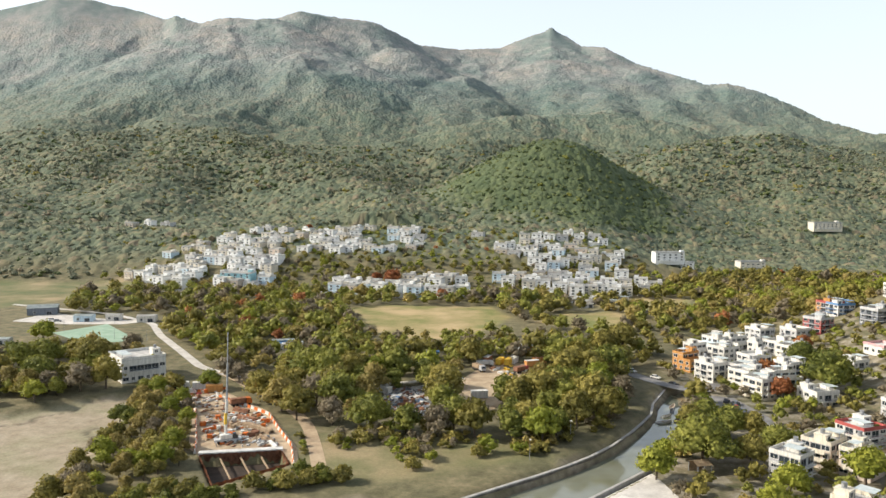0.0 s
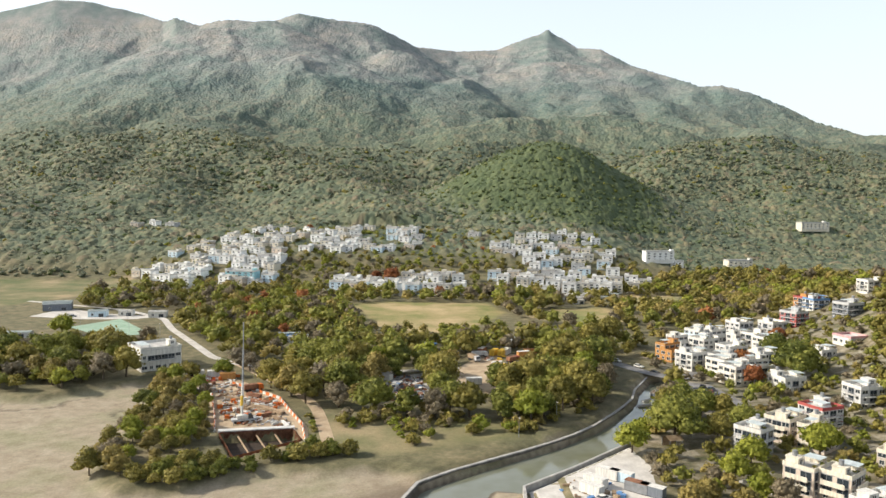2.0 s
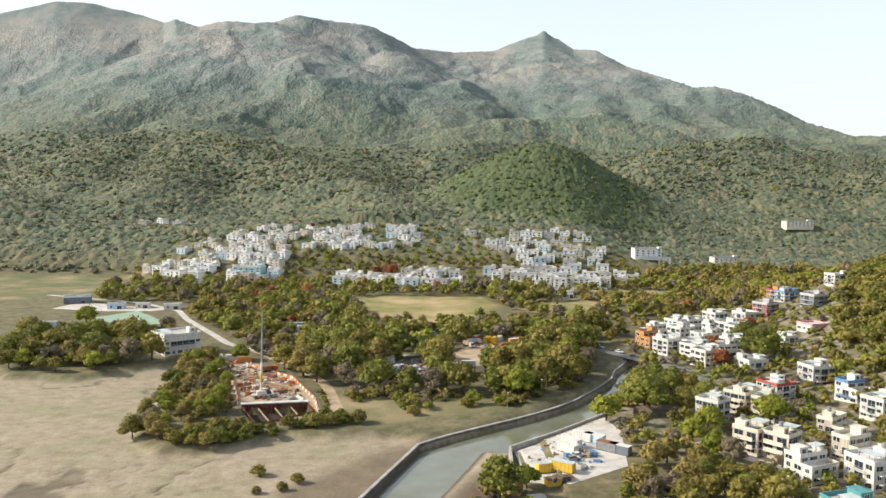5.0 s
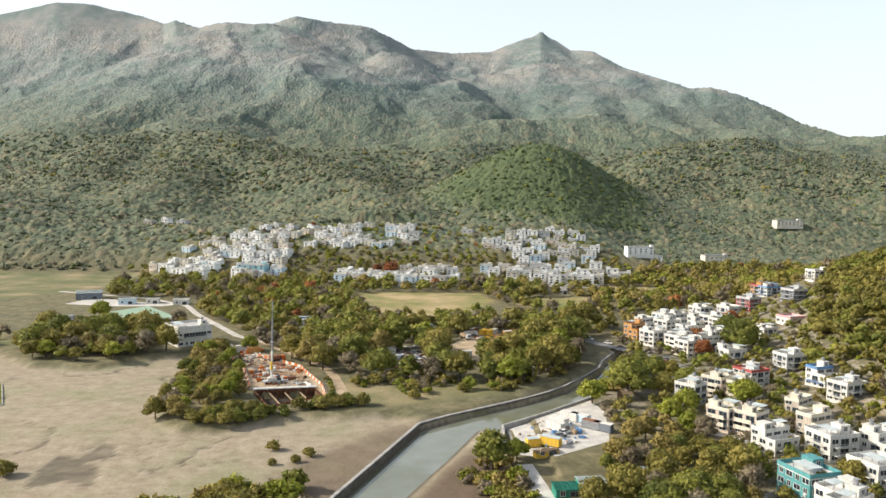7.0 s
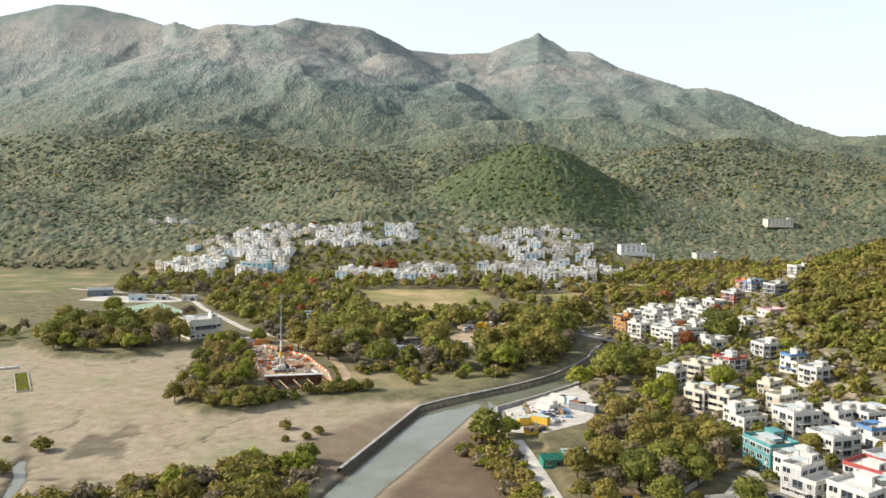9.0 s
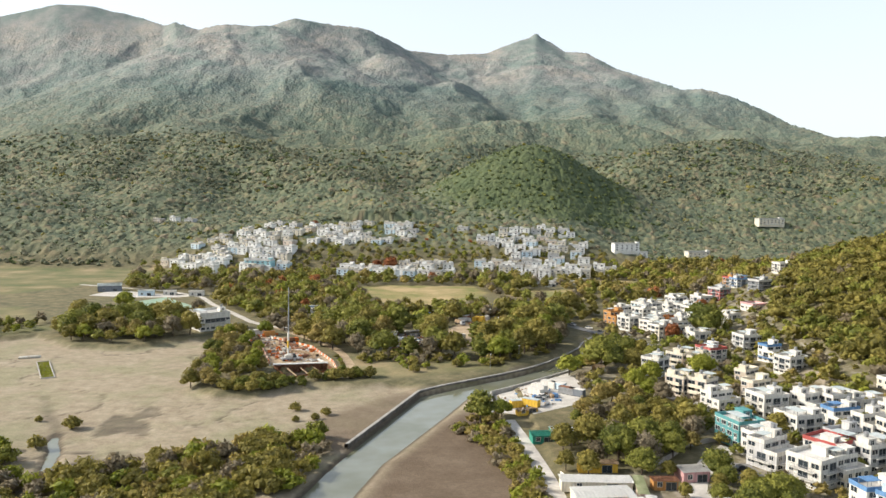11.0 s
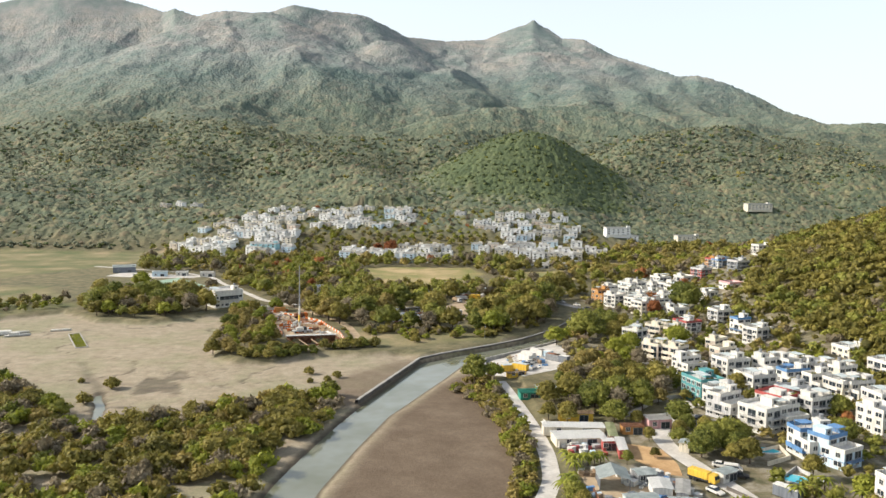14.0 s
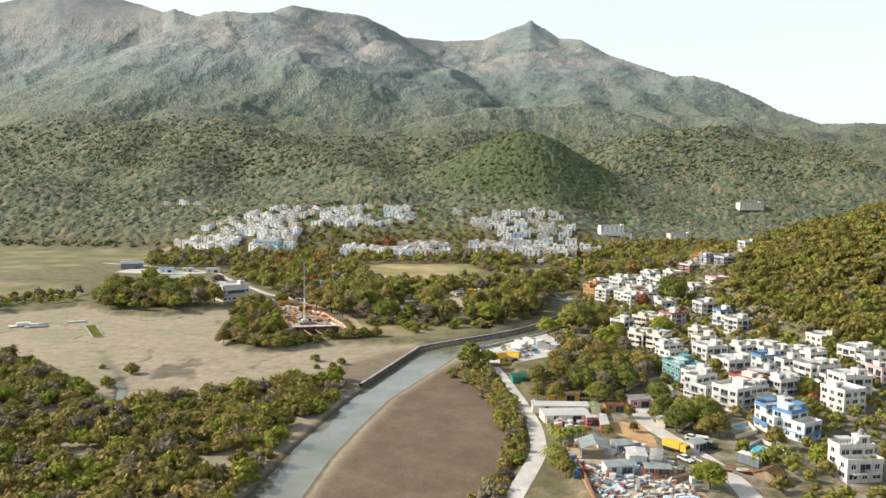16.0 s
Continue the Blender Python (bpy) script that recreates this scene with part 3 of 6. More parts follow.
def put(name, me, parent, m):
    """One more object on a mesh that alike parts share."""
    ob = new(name, me)
    ob.parent = parent
    ob.matrix_basis = m
    return ob


def window_mesh(w, h, frame_m):
    """A window that faces -y, its sill at z = 0: one moulded frame with two set-back panes."""
    bm = bmesh.new()
    t = 0.1
    xs, zs = (-w / 2, -w / 2 + t, -0.04, 0.04, w / 2 - t, w / 2), (0, t, h - t, h)
    g = [[bm.verts.new((x, -0.07, z)) for z in zs] for x in xs]
    for i in range(5):
        for k in range(3):
            q = (g[i][k], g[i + 1][k], g[i + 1][k + 1], g[i][k + 1])
            if k == 1 and i in (1, 3):
                r = [bm.verts.new((v.co.x, -0.015, v.co.z)) for v in q]
                bm.faces.new(r).material_index = 1
                for a in range(4):
                    bm.faces.new((q[a], q[(a + 1) % 4], r[(a + 1) % 4], r[a]))
            else:
                bm.faces.new(q)
    for a, b in ((0, 5),):
        for k in range(3):
            for i, s in ((a, 1), (b, -1)):
                p, q = g[i][k].co, g[i][k + 1].co
                u, v = bm.verts.new((p.x, 0.02, p.z)), bm.verts.new((q.x, 0.02, q.z))
                bm.faces.new((g[i][k], g[i][k + 1], v, u)[::s])
    bmesh.ops.remove_doubles(bm, verts=bm.verts, dist=0.001)
    return mesh_of("window", bm, frame_m, M["glass"])


WIN = {"small": window_mesh(1.35, 1.35, M["white"]), "wide": window_mesh(2.2, 1.4, M["white"]), "door": window_mesh(2.7, 2.05, M["steel"]), "slim": window_mesh(2.0, 1.35, M["bright"])}


def post_mesh():
    bm = bmesh.new()
    box(bm, -0.06, -0.06, 0, 0.06, 0.06, 2.2)
    return mesh_of("canopy_post", bm, M["steel"])


POST = post_mesh()


def rail_mesh(length, mat, solid):
    bm = bmesh.new()
    if solid:
        box(bm, 0, -0.06, 0, length, 0.06, 0.95)
        box(bm, -0.02, -0.09, 0.95, length + 0.02, 0.09, 1.03)
    else:
        box(bm, 0, -0.03, 0.95, length, 0.03, 1.02)
        box(bm, 0, -0.025, 0.08, length, 0.025, 0.13)
        k = max(2, int(length / 0.45))
        for i in range(k + 1):
            px = i * (length - 0.05) / k
            box(bm, px, -0.02, 0, px + 0.05, 0.02, 0.95)
    return mesh_of("railing", bm, mat)


STYLE = {  # wall, trim, deck, words
    "white": ("white", "white", "whitedeck", "white rendered"), "cream": ("cream", "white", "roofdeck", "cream rendered"),
    "beige": ("beige", "cream", "roofdeck", "beige tiled"), "tan": ("tan", "cream", "roofdeck", "weathered tan"),
    "grey": ("grey", "white", "roofdeck", "grey rendered"), "slate": ("slate", "grey", "roofdeck", "dark slate-grey"),
    "teal": ("teal", "teal", "whitedeck", "teal painted"), "paleblue": ("paleblue", "white", "whitedeck", "pale blue"),
    "bluetrim": ("white", "blue", "roofdeck", "white and blue trimmed"), "bluehouse": ("paleblue", "blue", "whitedeck", "pale blue and white"),
    "blueroof": ("white", "blue", "roofdeck", "white blue-roofed"), "redtrim": ("white", "red", "whitedeck", "white red-trimmed"),
    "pink": ("white", "pink", "whitedeck", "white and pink"), "red": ("red", "grey", "roofdeck", "dark red"),
    "orangered": ("orange", "red", "roofdeck", "orange and red"), "orange": ("orange", "orange", "roofdeck", "orange-brown"),
    "lilac": ("lilac", "white", "roofdeck", "pale lilac tiled"), "canopy": ("cream", "white", "whitedeck", "cream canopied"),
    "hall": ("cyan", "cyan", "whitedeck", "pale turquoise"), "villa": ("white", "white", "roofdeck", "white rendered"),
}
FOOT = []
ROOFS = []
HR = random.Random(5)


def parapet(bm, x0, y0, x1, y1, z, t=0.18, h=1.0):
    box(bm, x0, y0, z, x1, y0 + t, z + h)
    box(bm, x0, y1 - t, z, x1, y1, z + h)
    box(bm, x0, y0 + t, z, x0 + t, y1 - t, z + h)
    box(bm, x1 - t, y0 + t, z, x1, y1 - t, z + h)


def village_house(x, y, yaw, w, d, h, style, far=False, z=None, group="houses of the near village", category="house"):
    """A house whose nearest corner stands at x, y; w runs along the yaw, d behind it."""
    wall, trim, deck, words = STYLE[style]
    # far walls take a brighter white that stands in for distance haze
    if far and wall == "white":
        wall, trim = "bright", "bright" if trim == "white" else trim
    if z is None:
        ca, sa = math.cos(radians(yaw)), math.sin(radians(yaw))
        z = max(ground_z(x + ca * p - sa * q, y + sa * p + ca * q) for p in (0, w) for q in (0, d)) if w > 20 else ground_z(x, y)
    z = z - 0.6
    n = max(1, round((h - 0.8) / 2.35))
    n = 2 if style == "villa" else n
    root = thing("village_house", x, y, z, yaw, f"{n}-storey {words} village house with flat roof terrace" if n > 1 else f"single-storey {words} house with flat roof", category, group)
    top = h - 0.95 + 0.6
    fh = (top - 0.6) / n
    back = d * 0.42 if (n > 2 and not far and HR.random() < 0.5) else 0.0
    bm = bmesh.new()
    if back:
        prism_y = [(0, 0), (d, 0), (d, top), (back, top), (back, top - fh), (0, top - fh)]
        for q in (0, w):
            bm.faces.new([bm.verts.new((q, py, pz)) for py, pz in (prism_y if q == 0 else prism_y[::-1])])
        e = [v for v in bm.verts]
        for i in range(6):
            k0, k1 = i, (i + 1) % 6
            bm.faces.new((e[k0], e[k1], e[6 + 5 - k1], e[6 + 5 - k0]))
        bmesh.ops.recalc_face_normals(bm, faces=bm.faces[:])
    else:
        box(bm, 0, 0, 0, w, d, top)
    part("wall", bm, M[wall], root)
    if back:
        bm = bmesh.new()
        box(bm, -0.14, -0.14, top - fh, w + 0.14, back - 0.01, top - fh + 0.1)
        parapet(bm, -0.12, -0.12, w + 0.12, back - 0.01, top - fh + 0.1, 0.16, 0.95)
        part("terrace", bm, M[trim if trim not in ("red", "blue") else "white"], root, "open roof terrace over the lower storeys")
    bm = bmesh.new()
    box(bm, -0.14, back - 0.14, top, w + 0.14, d + 0.14, top + 0.16)
    if far:
        parapet(bm, -0.12, -0.12, w + 0.12, d + 0.12, top + 0.16)
    part("roof", bm, M[deck], root, "flat roof deck")
    if not far:
        bm = bmesh.new()
        parapet(bm, -0.1, back - 0.1, w + 0.1, d + 0.1, top + 0.16)
        part("parapet", bm, M[trim], root)
    # stair house on the roof
    sw, sd = min(3.0, w * 0.36), min(3.8, d * 0.42)
    sx = HR.choice((0.35, w - sw - 0.35))
    sd = min(sd, (d - back) * 0.6)
    sy = back + HR.uniform(0.3, max(0.4, d - back - sd - 0.4))
    if n > 1:
        bm = bmesh.new()
        box(bm, sx, sy, top + 0.16, sx + sw, sy + sd, top + 2.4)
        box(bm, sx - 0.15, sy - 0.15, top + 2.4, sx + sw + 0.15, sy + sd + 0.15, top + 2.56)
        part("stair_house", bm, M[trim if trim not in ("blue", "red", "pink") else wall], root)
        if not far:
            put("window", WIN["small"], root, pose(sx + sw / 2, sy - 0.01, top + 0.8))
    # storey bands
    if not far:
        for k in range(1, n if not back else n - 1):
            bm = bmesh.new()
            zz = 0.6 + k * fh
            box(bm, -0.06, -0.06, zz - 0.12, w + 0.06, d + 0.06, zz + 0.1)
            part("floor_band", bm, M[trim], root)
    # openings
    balc = {"y": HR.random() < 0.85, "x": HR.random() < 0.7}
    for k in range(n):
        zz = 0.6 + k * fh
        for face, length in (("y", w), ("x", d)):
            if far and (k == 0 and n > 1 or face == "x"):
                continue
            cnt = max(2 if face == "y" else 1, round(length / (5.2 if far else 3.0)))
            if k > 0 and balc[face] and not (back and k == n - 1) and not (far and (face == "x" or k > 1)):
                bl = length * 0.72
                b0 = (length - bl) / 2
                bm = bmesh.new()
                box(bm, 0, -1.15, -0.14, bl, -0.062, 0.95 if far else 0.06)
                m = pose(b0, 0, zz) if face == "y" else pose(0, b0 + bl, zz, 0, 0, -90)
                ba = part("balcony", bm, M[trim if trim != "red" else "white"], root)
                ba.matrix_basis = m
                if not far:
                    solid = style in ("beige", "blueroof", "cream")
                    put("railing", rail_mesh(bl, M[trim] if solid else M["steel"], solid), ba, pose(0, -1.08, 0.06))
            for i in range(cnt):
                p = (i + 0.5) * length / cnt
                on_balc = ((k > 0 and balc[face]) or (back and k == n - 1 and face == "y")) and abs(p - length / 2) < length * 0.33
                key = "slim" if far else "door" if on_balc else ("wide" if (i + k) % 2 == 0 else "small")
                zw = zz + (0.12 if on_balc else 0.85)
                if back and k == n - 1:
                    if face == "x" and p < back + 1.2:
                        continue
                    m = pose(p, back - 0.005, zw) if face == "y" else pose(-0.005, p, zw, 0, 0, -90)
                else:
                    m = pose(p, -0.005, zw) if face == "y" else pose(-0.005, p, zw, 0, 0, -90)
                put("window", WIN[key], root, m)
        if not far and k > 0:
            put("window", WIN["wide"], root, pose(w * 0.5, d + 0.005, zz + 0.95, 0, 0, 180))
    if not far and n > 1:
        ROOFS.append((root, top, w, d, back, fh))
    # clutter on the roof
    if not far and n > 1:
        if HR.random() < 0.6:
            bm = bmesh.new()
            bmesh.ops.create_cone(bm, cap_ends=True, segments=14, radius1=0.6, radius2=0.6, depth=1.3,
                                  matrix=Matrix.Translation((sx + sw / 2, sy + sd / 2, top + 2.56 + 0.65)))
            part("water_tank", bm, M["steel"], root, "round steel roof water tank")
        if HR.random() < 0.75:
            ax = 0.3 if sx > w / 2 else w - 3.8
            zt = top + 0.16
            for px in (ax + 0.1, ax + 3.3):
                for py in (back + 0.4, back + (d - back) * 0.55):
                    put("canopy_post", POST, root, pose(px, py, zt))
            bm = bmesh.new()
            box(bm, ax - 0.1, back + 0.2, zt + 2.2, ax + 3.6, back + (d - back) * 0.55 + 0.3, zt + 2.28)
            part("canopy", bm, M["metalroof" if style not in ("blueroof", "bluetrim", "bluehouse") else "blue"], root, "sheet-metal roof canopy")
        for k in range(HR.randint(1, 3)):
            face = HR.random() < 0.5
            p = HR.uniform(0.6, (w if face else d) - 0.8)
            zz = 0.6 + HR.randint(0, n - 2) * fh + 0.3
            bm = bmesh.new()
            box(bm, 0, -0.38, 0, 0.8, -0.01, 0.55)
            ac = part("air_conditioner", bm, M["grey"], root)
            ac.matrix_basis = pose(p, 0, zz) if face else pose(0, p, zz, 0, 0, -90)
    FOOT.append((x + math.cos(radians(yaw)) * w / 2 - math.sin(radians(yaw)) * d / 2,
                 y + math.sin(radians(yaw)) * w / 2 + math.cos(radians(yaw)) * d / 2, math.hypot(w, d) / 2))
    return root


# ---- the near village ----
village_house(94.0, 81.6, 15, 8.8, 10.5, 7.9, "teal")
village_house(115.1, 111.3, 14, 9.6, 9.4, 7.6, "white")
village_house(102.3, 116.0, 23, 9.5, 8.5, 6.8, "white")
village_house(131.1, 109.5, 26, 9.6, 9.4, 7.6, "white")
village_house(114.0, 88.1, 16, 9.6, 9.4, 7.6, "white")
village_house(130.4, 92.6, 13, 9.6, 9.4, 7.6, "bluetrim")
village_house(136.1, 87.4, 19, 8.6, 7.5, 7.6, "white")
village_house(140.2, 81.1, 16, 9.6, 8.3, 7.6, "cream")
village_house(168.5, 125.8, 11, 9.6, 9.4, 5.5, "canopy")
village_house(143.6, 77.6, 15, 9.6, 7.5, 7.6, "cream")
village_house(167.8, 101.1, 15, 9.4, 8.7, 7.6, "white")
village_house(143.8, 66.2, 5, 9.6, 9.4, 7.6, "white")
village_house(166.8, 89.4, 5, 9.6, 8.1, 7.6, "white")
village_house(163.4, 77.7, 5, 9.3, 7.5, 7.6, "pink")
village_house(100.8, 50.7, 29, 9.6, 9.4, 7.6, "white")
village_house(96.0, 63.2, 30, 9.6, 8.9, 7.6, "grey")
village_house(111.8, 63.2, 31, 9.6, 9.4, 7.6, "redtrim")
village_house(120.0, 73.8, 18, 9.6, 7.5, 6.8, "slate")
village_house(108.1, 24.4, 28, 7.5, 10, 7.6, "bluehouse")
village_house(102.5, 30.3, 8, 9.6, 9.4, 7.6, "blueroof")
village_house(104.0, -3.0, 5, 9.1, 7.5, 8.1, "lilac")
village_house(152.3, 182.4, 17, 7.5, 9.4, 7.6, "bluetrim")
village_house(150.5, 165.0, 22, 9.6, 8.1, 7.6, "white")
village_house(150.3, 207.5, 10, 9.6, 8.9, 7.6, "grey")
village_house(129.3, 192.1, 21, 9.1, 9.4, 6.8, "redtrim")
village_house(104.2, 132.2, 38, 7.6, 7.5, 7.6, "beige")
village_house(97.9, 137.0, 38, 7.5, 7.5, 7.6, "beige")
village_house(111.7, 177.1, 38, 9.6, 7.8, 7.6, "beige")
village_house(117.7, 168.9, 38, 9.6, 7.9, 7.6, "beige")
village_house(98.4, 166.7, 38, 7.5, 7.9, 7.6, "grey")
village_house(128.6, 148.6, 38, 9.6, 7.8, 6.8, "tan")
village_house(124.3, 245.9, 21, 9.6, 9.4, 7.6, "cream")
village_house(124.8, 258.5, 28, 9.6, 9.4, 7.6, "cream")
village_house(116.6, 271.6, 28, 9.6, 9.4, 7.6, "white")
village_house(113.8, 289.3, 30, 9.6, 9.4, 7.6, "orange")
village_house(158.2, 293.3, 20, 9.6, 9.4, 7.2, "cream")
village_house(138.6, 286.8, 18, 9.6, 9.4, 7.6, "white")
village_house(148.7, 326.0, 25, 9.6, 9.4, 7.6, "grey")
village_house(163.9, 337.2, 24, 9.6, 9.4, 7.6, "grey")
village_house(188.8, 329.7, 27, 9.6, 9.4, 7.6, "red")
village_house(208.3, 357.0, 21, 9.6, 9.4, 7.6, "orangered")
village_house(208.5, 351.3, 9, 9.6, 9.4, 6.8, "bluetrim")
village_house(204.9, 312.4, 17, 9.6, 9.4, 7.6, "slate")
village_house(232.4, 343.4, 5, 9.6, 9.4, 6.8, "white")
village_house(183.5, 272.4, 17, 9.6, 9.4, 4.0, "pink")
village_house(138.6, 235.7, 15, 9.3, 9.4, 6.0, "white")
village_house(138.0, 260.5, 14, 9.6, 8.8, 6.8, "paleblue")
village_house(133.6, 304.2, 27, 9.6, 9.4, 7.6, "white")
village_house(152.6, 306.7, 27, 9.6, 9.4, 7.6, "white")
village_house(176.5, 327.8, 23, 9.6, 9.4, 6.0, "grey")
village_house(-109.7, 268.4, 38, 16.5, 17.0, 9.5, "villa")
village_house(128.0, 268.0, 30, 9, 8.5, 7.5, "cream")
village_house(146.0, 270.0, 25, 9, 8, 7.5, "white")
village_house(158.0, 304.0, 28, 9, 9, 7.5, "grey")
village_house(125.0, 310.0, 30, 9, 9, 7.5, "white")
village_house(140.0, 328.0, 30, 9, 9, 7.6, "paleblue")
village_house(166.0, 262.0, 25, 9, 8, 5.1, "white")
village_house(122.0, 128.0, 25, 9, 9, 7.5, "tan")
village_house(138.0, 112.0, 20, 8.5, 9, 7.5, "white")
village_house(152.0, 98.0, 20, 8.5, 8.5, 7.5, "cream")
village_house(150.0, 116.0, 15, 9.6, 8, 5.1, "white")
village_house(120.0, 62.0, 22, 8.5, 8.5, 7.5, "grey")
village_house(134.0, 50.0, 18, 9, 9, 7.5, "white")
village_house(107.5, 51.5, 20, 8, 8.5, 7.3, "cream")
village_house(96.0, 70.0, 20, 8.5, 8.5, 7.5, "white")


# ---- the far village below the mountain ----
def palm_mesh():
    g = random.Random(9)
    V, F = [], []
    for k in range(13):
        a, up = k * 2.4, g.uniform(0.15, 0.9)
        prev = None
        for i in range(6):
            t = i / 5
            r, z = 2.3 * t, 2.6 + up * 1.6 * t * (1.6 - t) - 1.9 * t * t * (1 - 0.5 * up)
            wd = 0.34 * math.sin(math.pi * min(1, t * 0.9 + 0.12))
            c, s = math.cos(a), math.sin(a)
            V += [(c * r - s * wd, s * r + c * wd, z - 0.12), (c * r, s * r, z), (c * r + s * wd, s * r - c * wd, z - 0.12)]
            n = len(V) - 3
            if prev is not None:
                F += [(prev, prev + 1, n + 1, n), (prev + 1, prev + 2, n + 2, n + 1)]
            prev = n
    return mesh_np("fronds", V, F, False)


def far_village():
    r = random.Random(11)
    kinds = ("white", "white", "cream", "white", "cream", "grey", "white", "beige", "paleblue", "tan")
    quarters = (
        ([(-243, 592), (-234, 640), (-190, 690), (-118, 700), (-122, 640), (-128, 590), (-120, 545), (-190, 545)], 9.8),
        ([(-112, 640), (-110, 700), (-60, 735), (-12, 728), (-6, 655), (-40, 640)], 9.4),
        ([(-75, 535), (-72, 560), (20, 575), (36, 540), (20, 515), (-40, 520)], 9.8),
        ([(40, 640), (46, 700), (160, 705), (176, 650), (150, 600), (176, 555), (160, 520), (60, 525), (50, 575), (95, 605), (70, 635)], 9.6),
        ([(-180, 700), (-140, 705), (-110, 725), (-105, 745), (-170, 730)], 17.0),
        ([(-300, 745), (-296, 770), (-262, 770), (-262, 748)], 18.0),
        ([(205, 625), (208, 655), (245, 655), (240, 625)], 18.0),
    )
    spots = []
    for poly, gap in quarters:
        xs, ys = [p[0] for p in poly], [p[1] for p in poly]
        for _ in range(900):
            x, y = r.uniform(min(xs), max(xs)), r.uniform(min(ys), max(ys))
            if float(inside(poly, np.array([x]), np.array([y]))[0]) < 0:
                continue
            if float(vnoise(np.array([x / 24]), np.array([y / 30]), 19)[0]) < 0.37:
                continue
            if all(((x - a) / gap) ** 2 + ((y - b) / (1.3 * gap)) ** 2 > 1 for a, b in spots):
                spots.append((x, y))
    made = {}
    for x, y in spots:
        k = r.randrange(14)
        g = ground_z(x, y) - 0.8
        yaw = (-24 if x < -120 else -18 if x < 20 else -14) + r.uniform(-6, 6)
        if k not in made:
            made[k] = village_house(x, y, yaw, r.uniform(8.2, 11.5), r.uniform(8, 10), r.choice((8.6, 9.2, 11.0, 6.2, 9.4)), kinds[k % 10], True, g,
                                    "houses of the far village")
        else:
            copy_thing(made[k], pose(x, y, g - 0.6, 0, 0, yaw))
        FOOT.append((x + 4, y + 4, 6.4))


far_village()
village_house(440, 826, 4, 34, 12, 10.0, "cream", True, None, "", "school building")
village_house(-153, 560, -10, 24, 12, 9.2, "hall", True, None, "", "public hall")
village_house(205, 640, 3, 26, 11, 10.5, "white", True, None, "", "apartment block")
village_house(292, 668, 4, 24, 11, 9.0, "cream", True, None, "", "apartment block")


# ---- embankment wall of the channel ----
def ribbon(name, pts, prof, material, label, category, kind="", step=2.0):
    """Sweep a profile of (offset to the left, height) along a plan line."""
    line = [Vector(p) for p in pts]
    out = []
    for a, b in zip(line[:-1], line[1:]):
        k = max(1, int((b - a).length / step))
        out += [a.lerp(b, i / k) for i in range(k)]
    out.append(line[-1])
    V, F = [], []
    m = len(prof)
    for i, p in enumerate(out):
        t = (out[min(i + 1, len(out) - 1)] - out[max(i - 1, 0)]).normalized()
        for o, h in prof:
            V.append((p.x - t.y * o, p.y + t.x * o, h if h > -90 else 0))
        if i:
            for j in range(m - 1):
                a = (i - 1) * m + j
                F.append((a, a + 1, a + m + 1, a + m))
    me = mesh_np(name, V, F, False)
    me.materials.append(material)
    ob = new(name, me)
    return tagged(ob, label, category, kind=kind)


WALL_LINE = [(-16.8, 91.5), (-8, 117), (4.0, 152), (13, 160.5), (24, 169), (34, 176.5), (44, 184.5), (52, 192), (60, 201), (70, 215), (76, 224.5), (81.5, 234), (86, 247), (97, 268)]
ribbon("embankment_wall", WALL_LINE, [(0.0, -1.6), (-0.25, 1.35), (-0.05, 1.45), (0.9, 1.45), (0.95, 0.2), (0.0, -1.6)], M["stone"],
       "weathered stone embankment wall along the river, shade put into its colour", "river wall", "structure")
ribbon("embankment_coping", WALL_LINE, [(-0.32, 1.45), (-0.32, 1.75), (0.55, 1.75), (0.55, 1.45)], M["concrete"],
       "pale concrete coping on the embankment", "coping", "structure")
ribbon("seawall", [(28, 118), (30, 146), (45, 159.5), (66, 180.5), (80, 201.5)], [(0.0, -1.6), (0.1, 3.1), (-0.6, 3.1), (-0.6, 1)], M["concrete"],
       "low grey concrete seawall at the yard", "river wall", "structure")


def road(name, pts, width, mat, label, lift=0.07, kind="structure", least=-9.0):
    line = [Vector(p) for p in pts]
    out = []
    for a, b in zip(line[:-1], line[1:]):
        k = max(1, int((b - a).length / 2.0))
        out += [a.lerp(b, i / k) for i in range(k)]
    out.append(line[-1])
    for _ in range(6):
        out = [out[0]] + [(out[i - 1] + out[i] * 2 + out[i + 1]) / 4 for i in range(1, len(out) - 1)] + [out[-1]]
    V, F = [], []
    cols = 4
    rows = []
    for i, p in enumerate(out):
        t = (out[min(i + 1, len(out) - 1)] - out[max(i - 1, 0)]).normalized()
        rows.append([(p.x - t.y * o, p.y + t.x * o) for o in np.linspace(-width / 2, width / 2, cols)])
    flat = np.array(rows)
    tops = height(flat[:, :, 0], flat[:, :, 1]).max(1)
    for i, row in enumerate(rows):
        zc = max(float(tops[i]) + lift, least)
        V += [(q[0], q[1], zc) for q in row]
        if i:
            for j in range(cols - 1):
                a = (i - 1) * cols + j
                F.append((a, a + 1, a + cols + 1, a + cols))
    me = mesh_np(name, V, F, True)
    me.materials.append(M[mat])
    return tagged(new(name, me), label, "road", kind=kind)


road("road", [(32.6, 113), (34.4, 95), (36.6, 64.5), (37.2, 41), (35.3, 21.7), (31.7, 11.3), (25, -6), (16, -30), (6, -62)], 4.4, "road", "pale concrete riverside lane")
road("road", [(-260, 470), (-180, 432), (-146, 400), (-130, 366), (-89, 297), (-75, 284), (-50, 277), (-20, 268), (20, 280)], 3.8, "road", "pale concrete track to the works site")

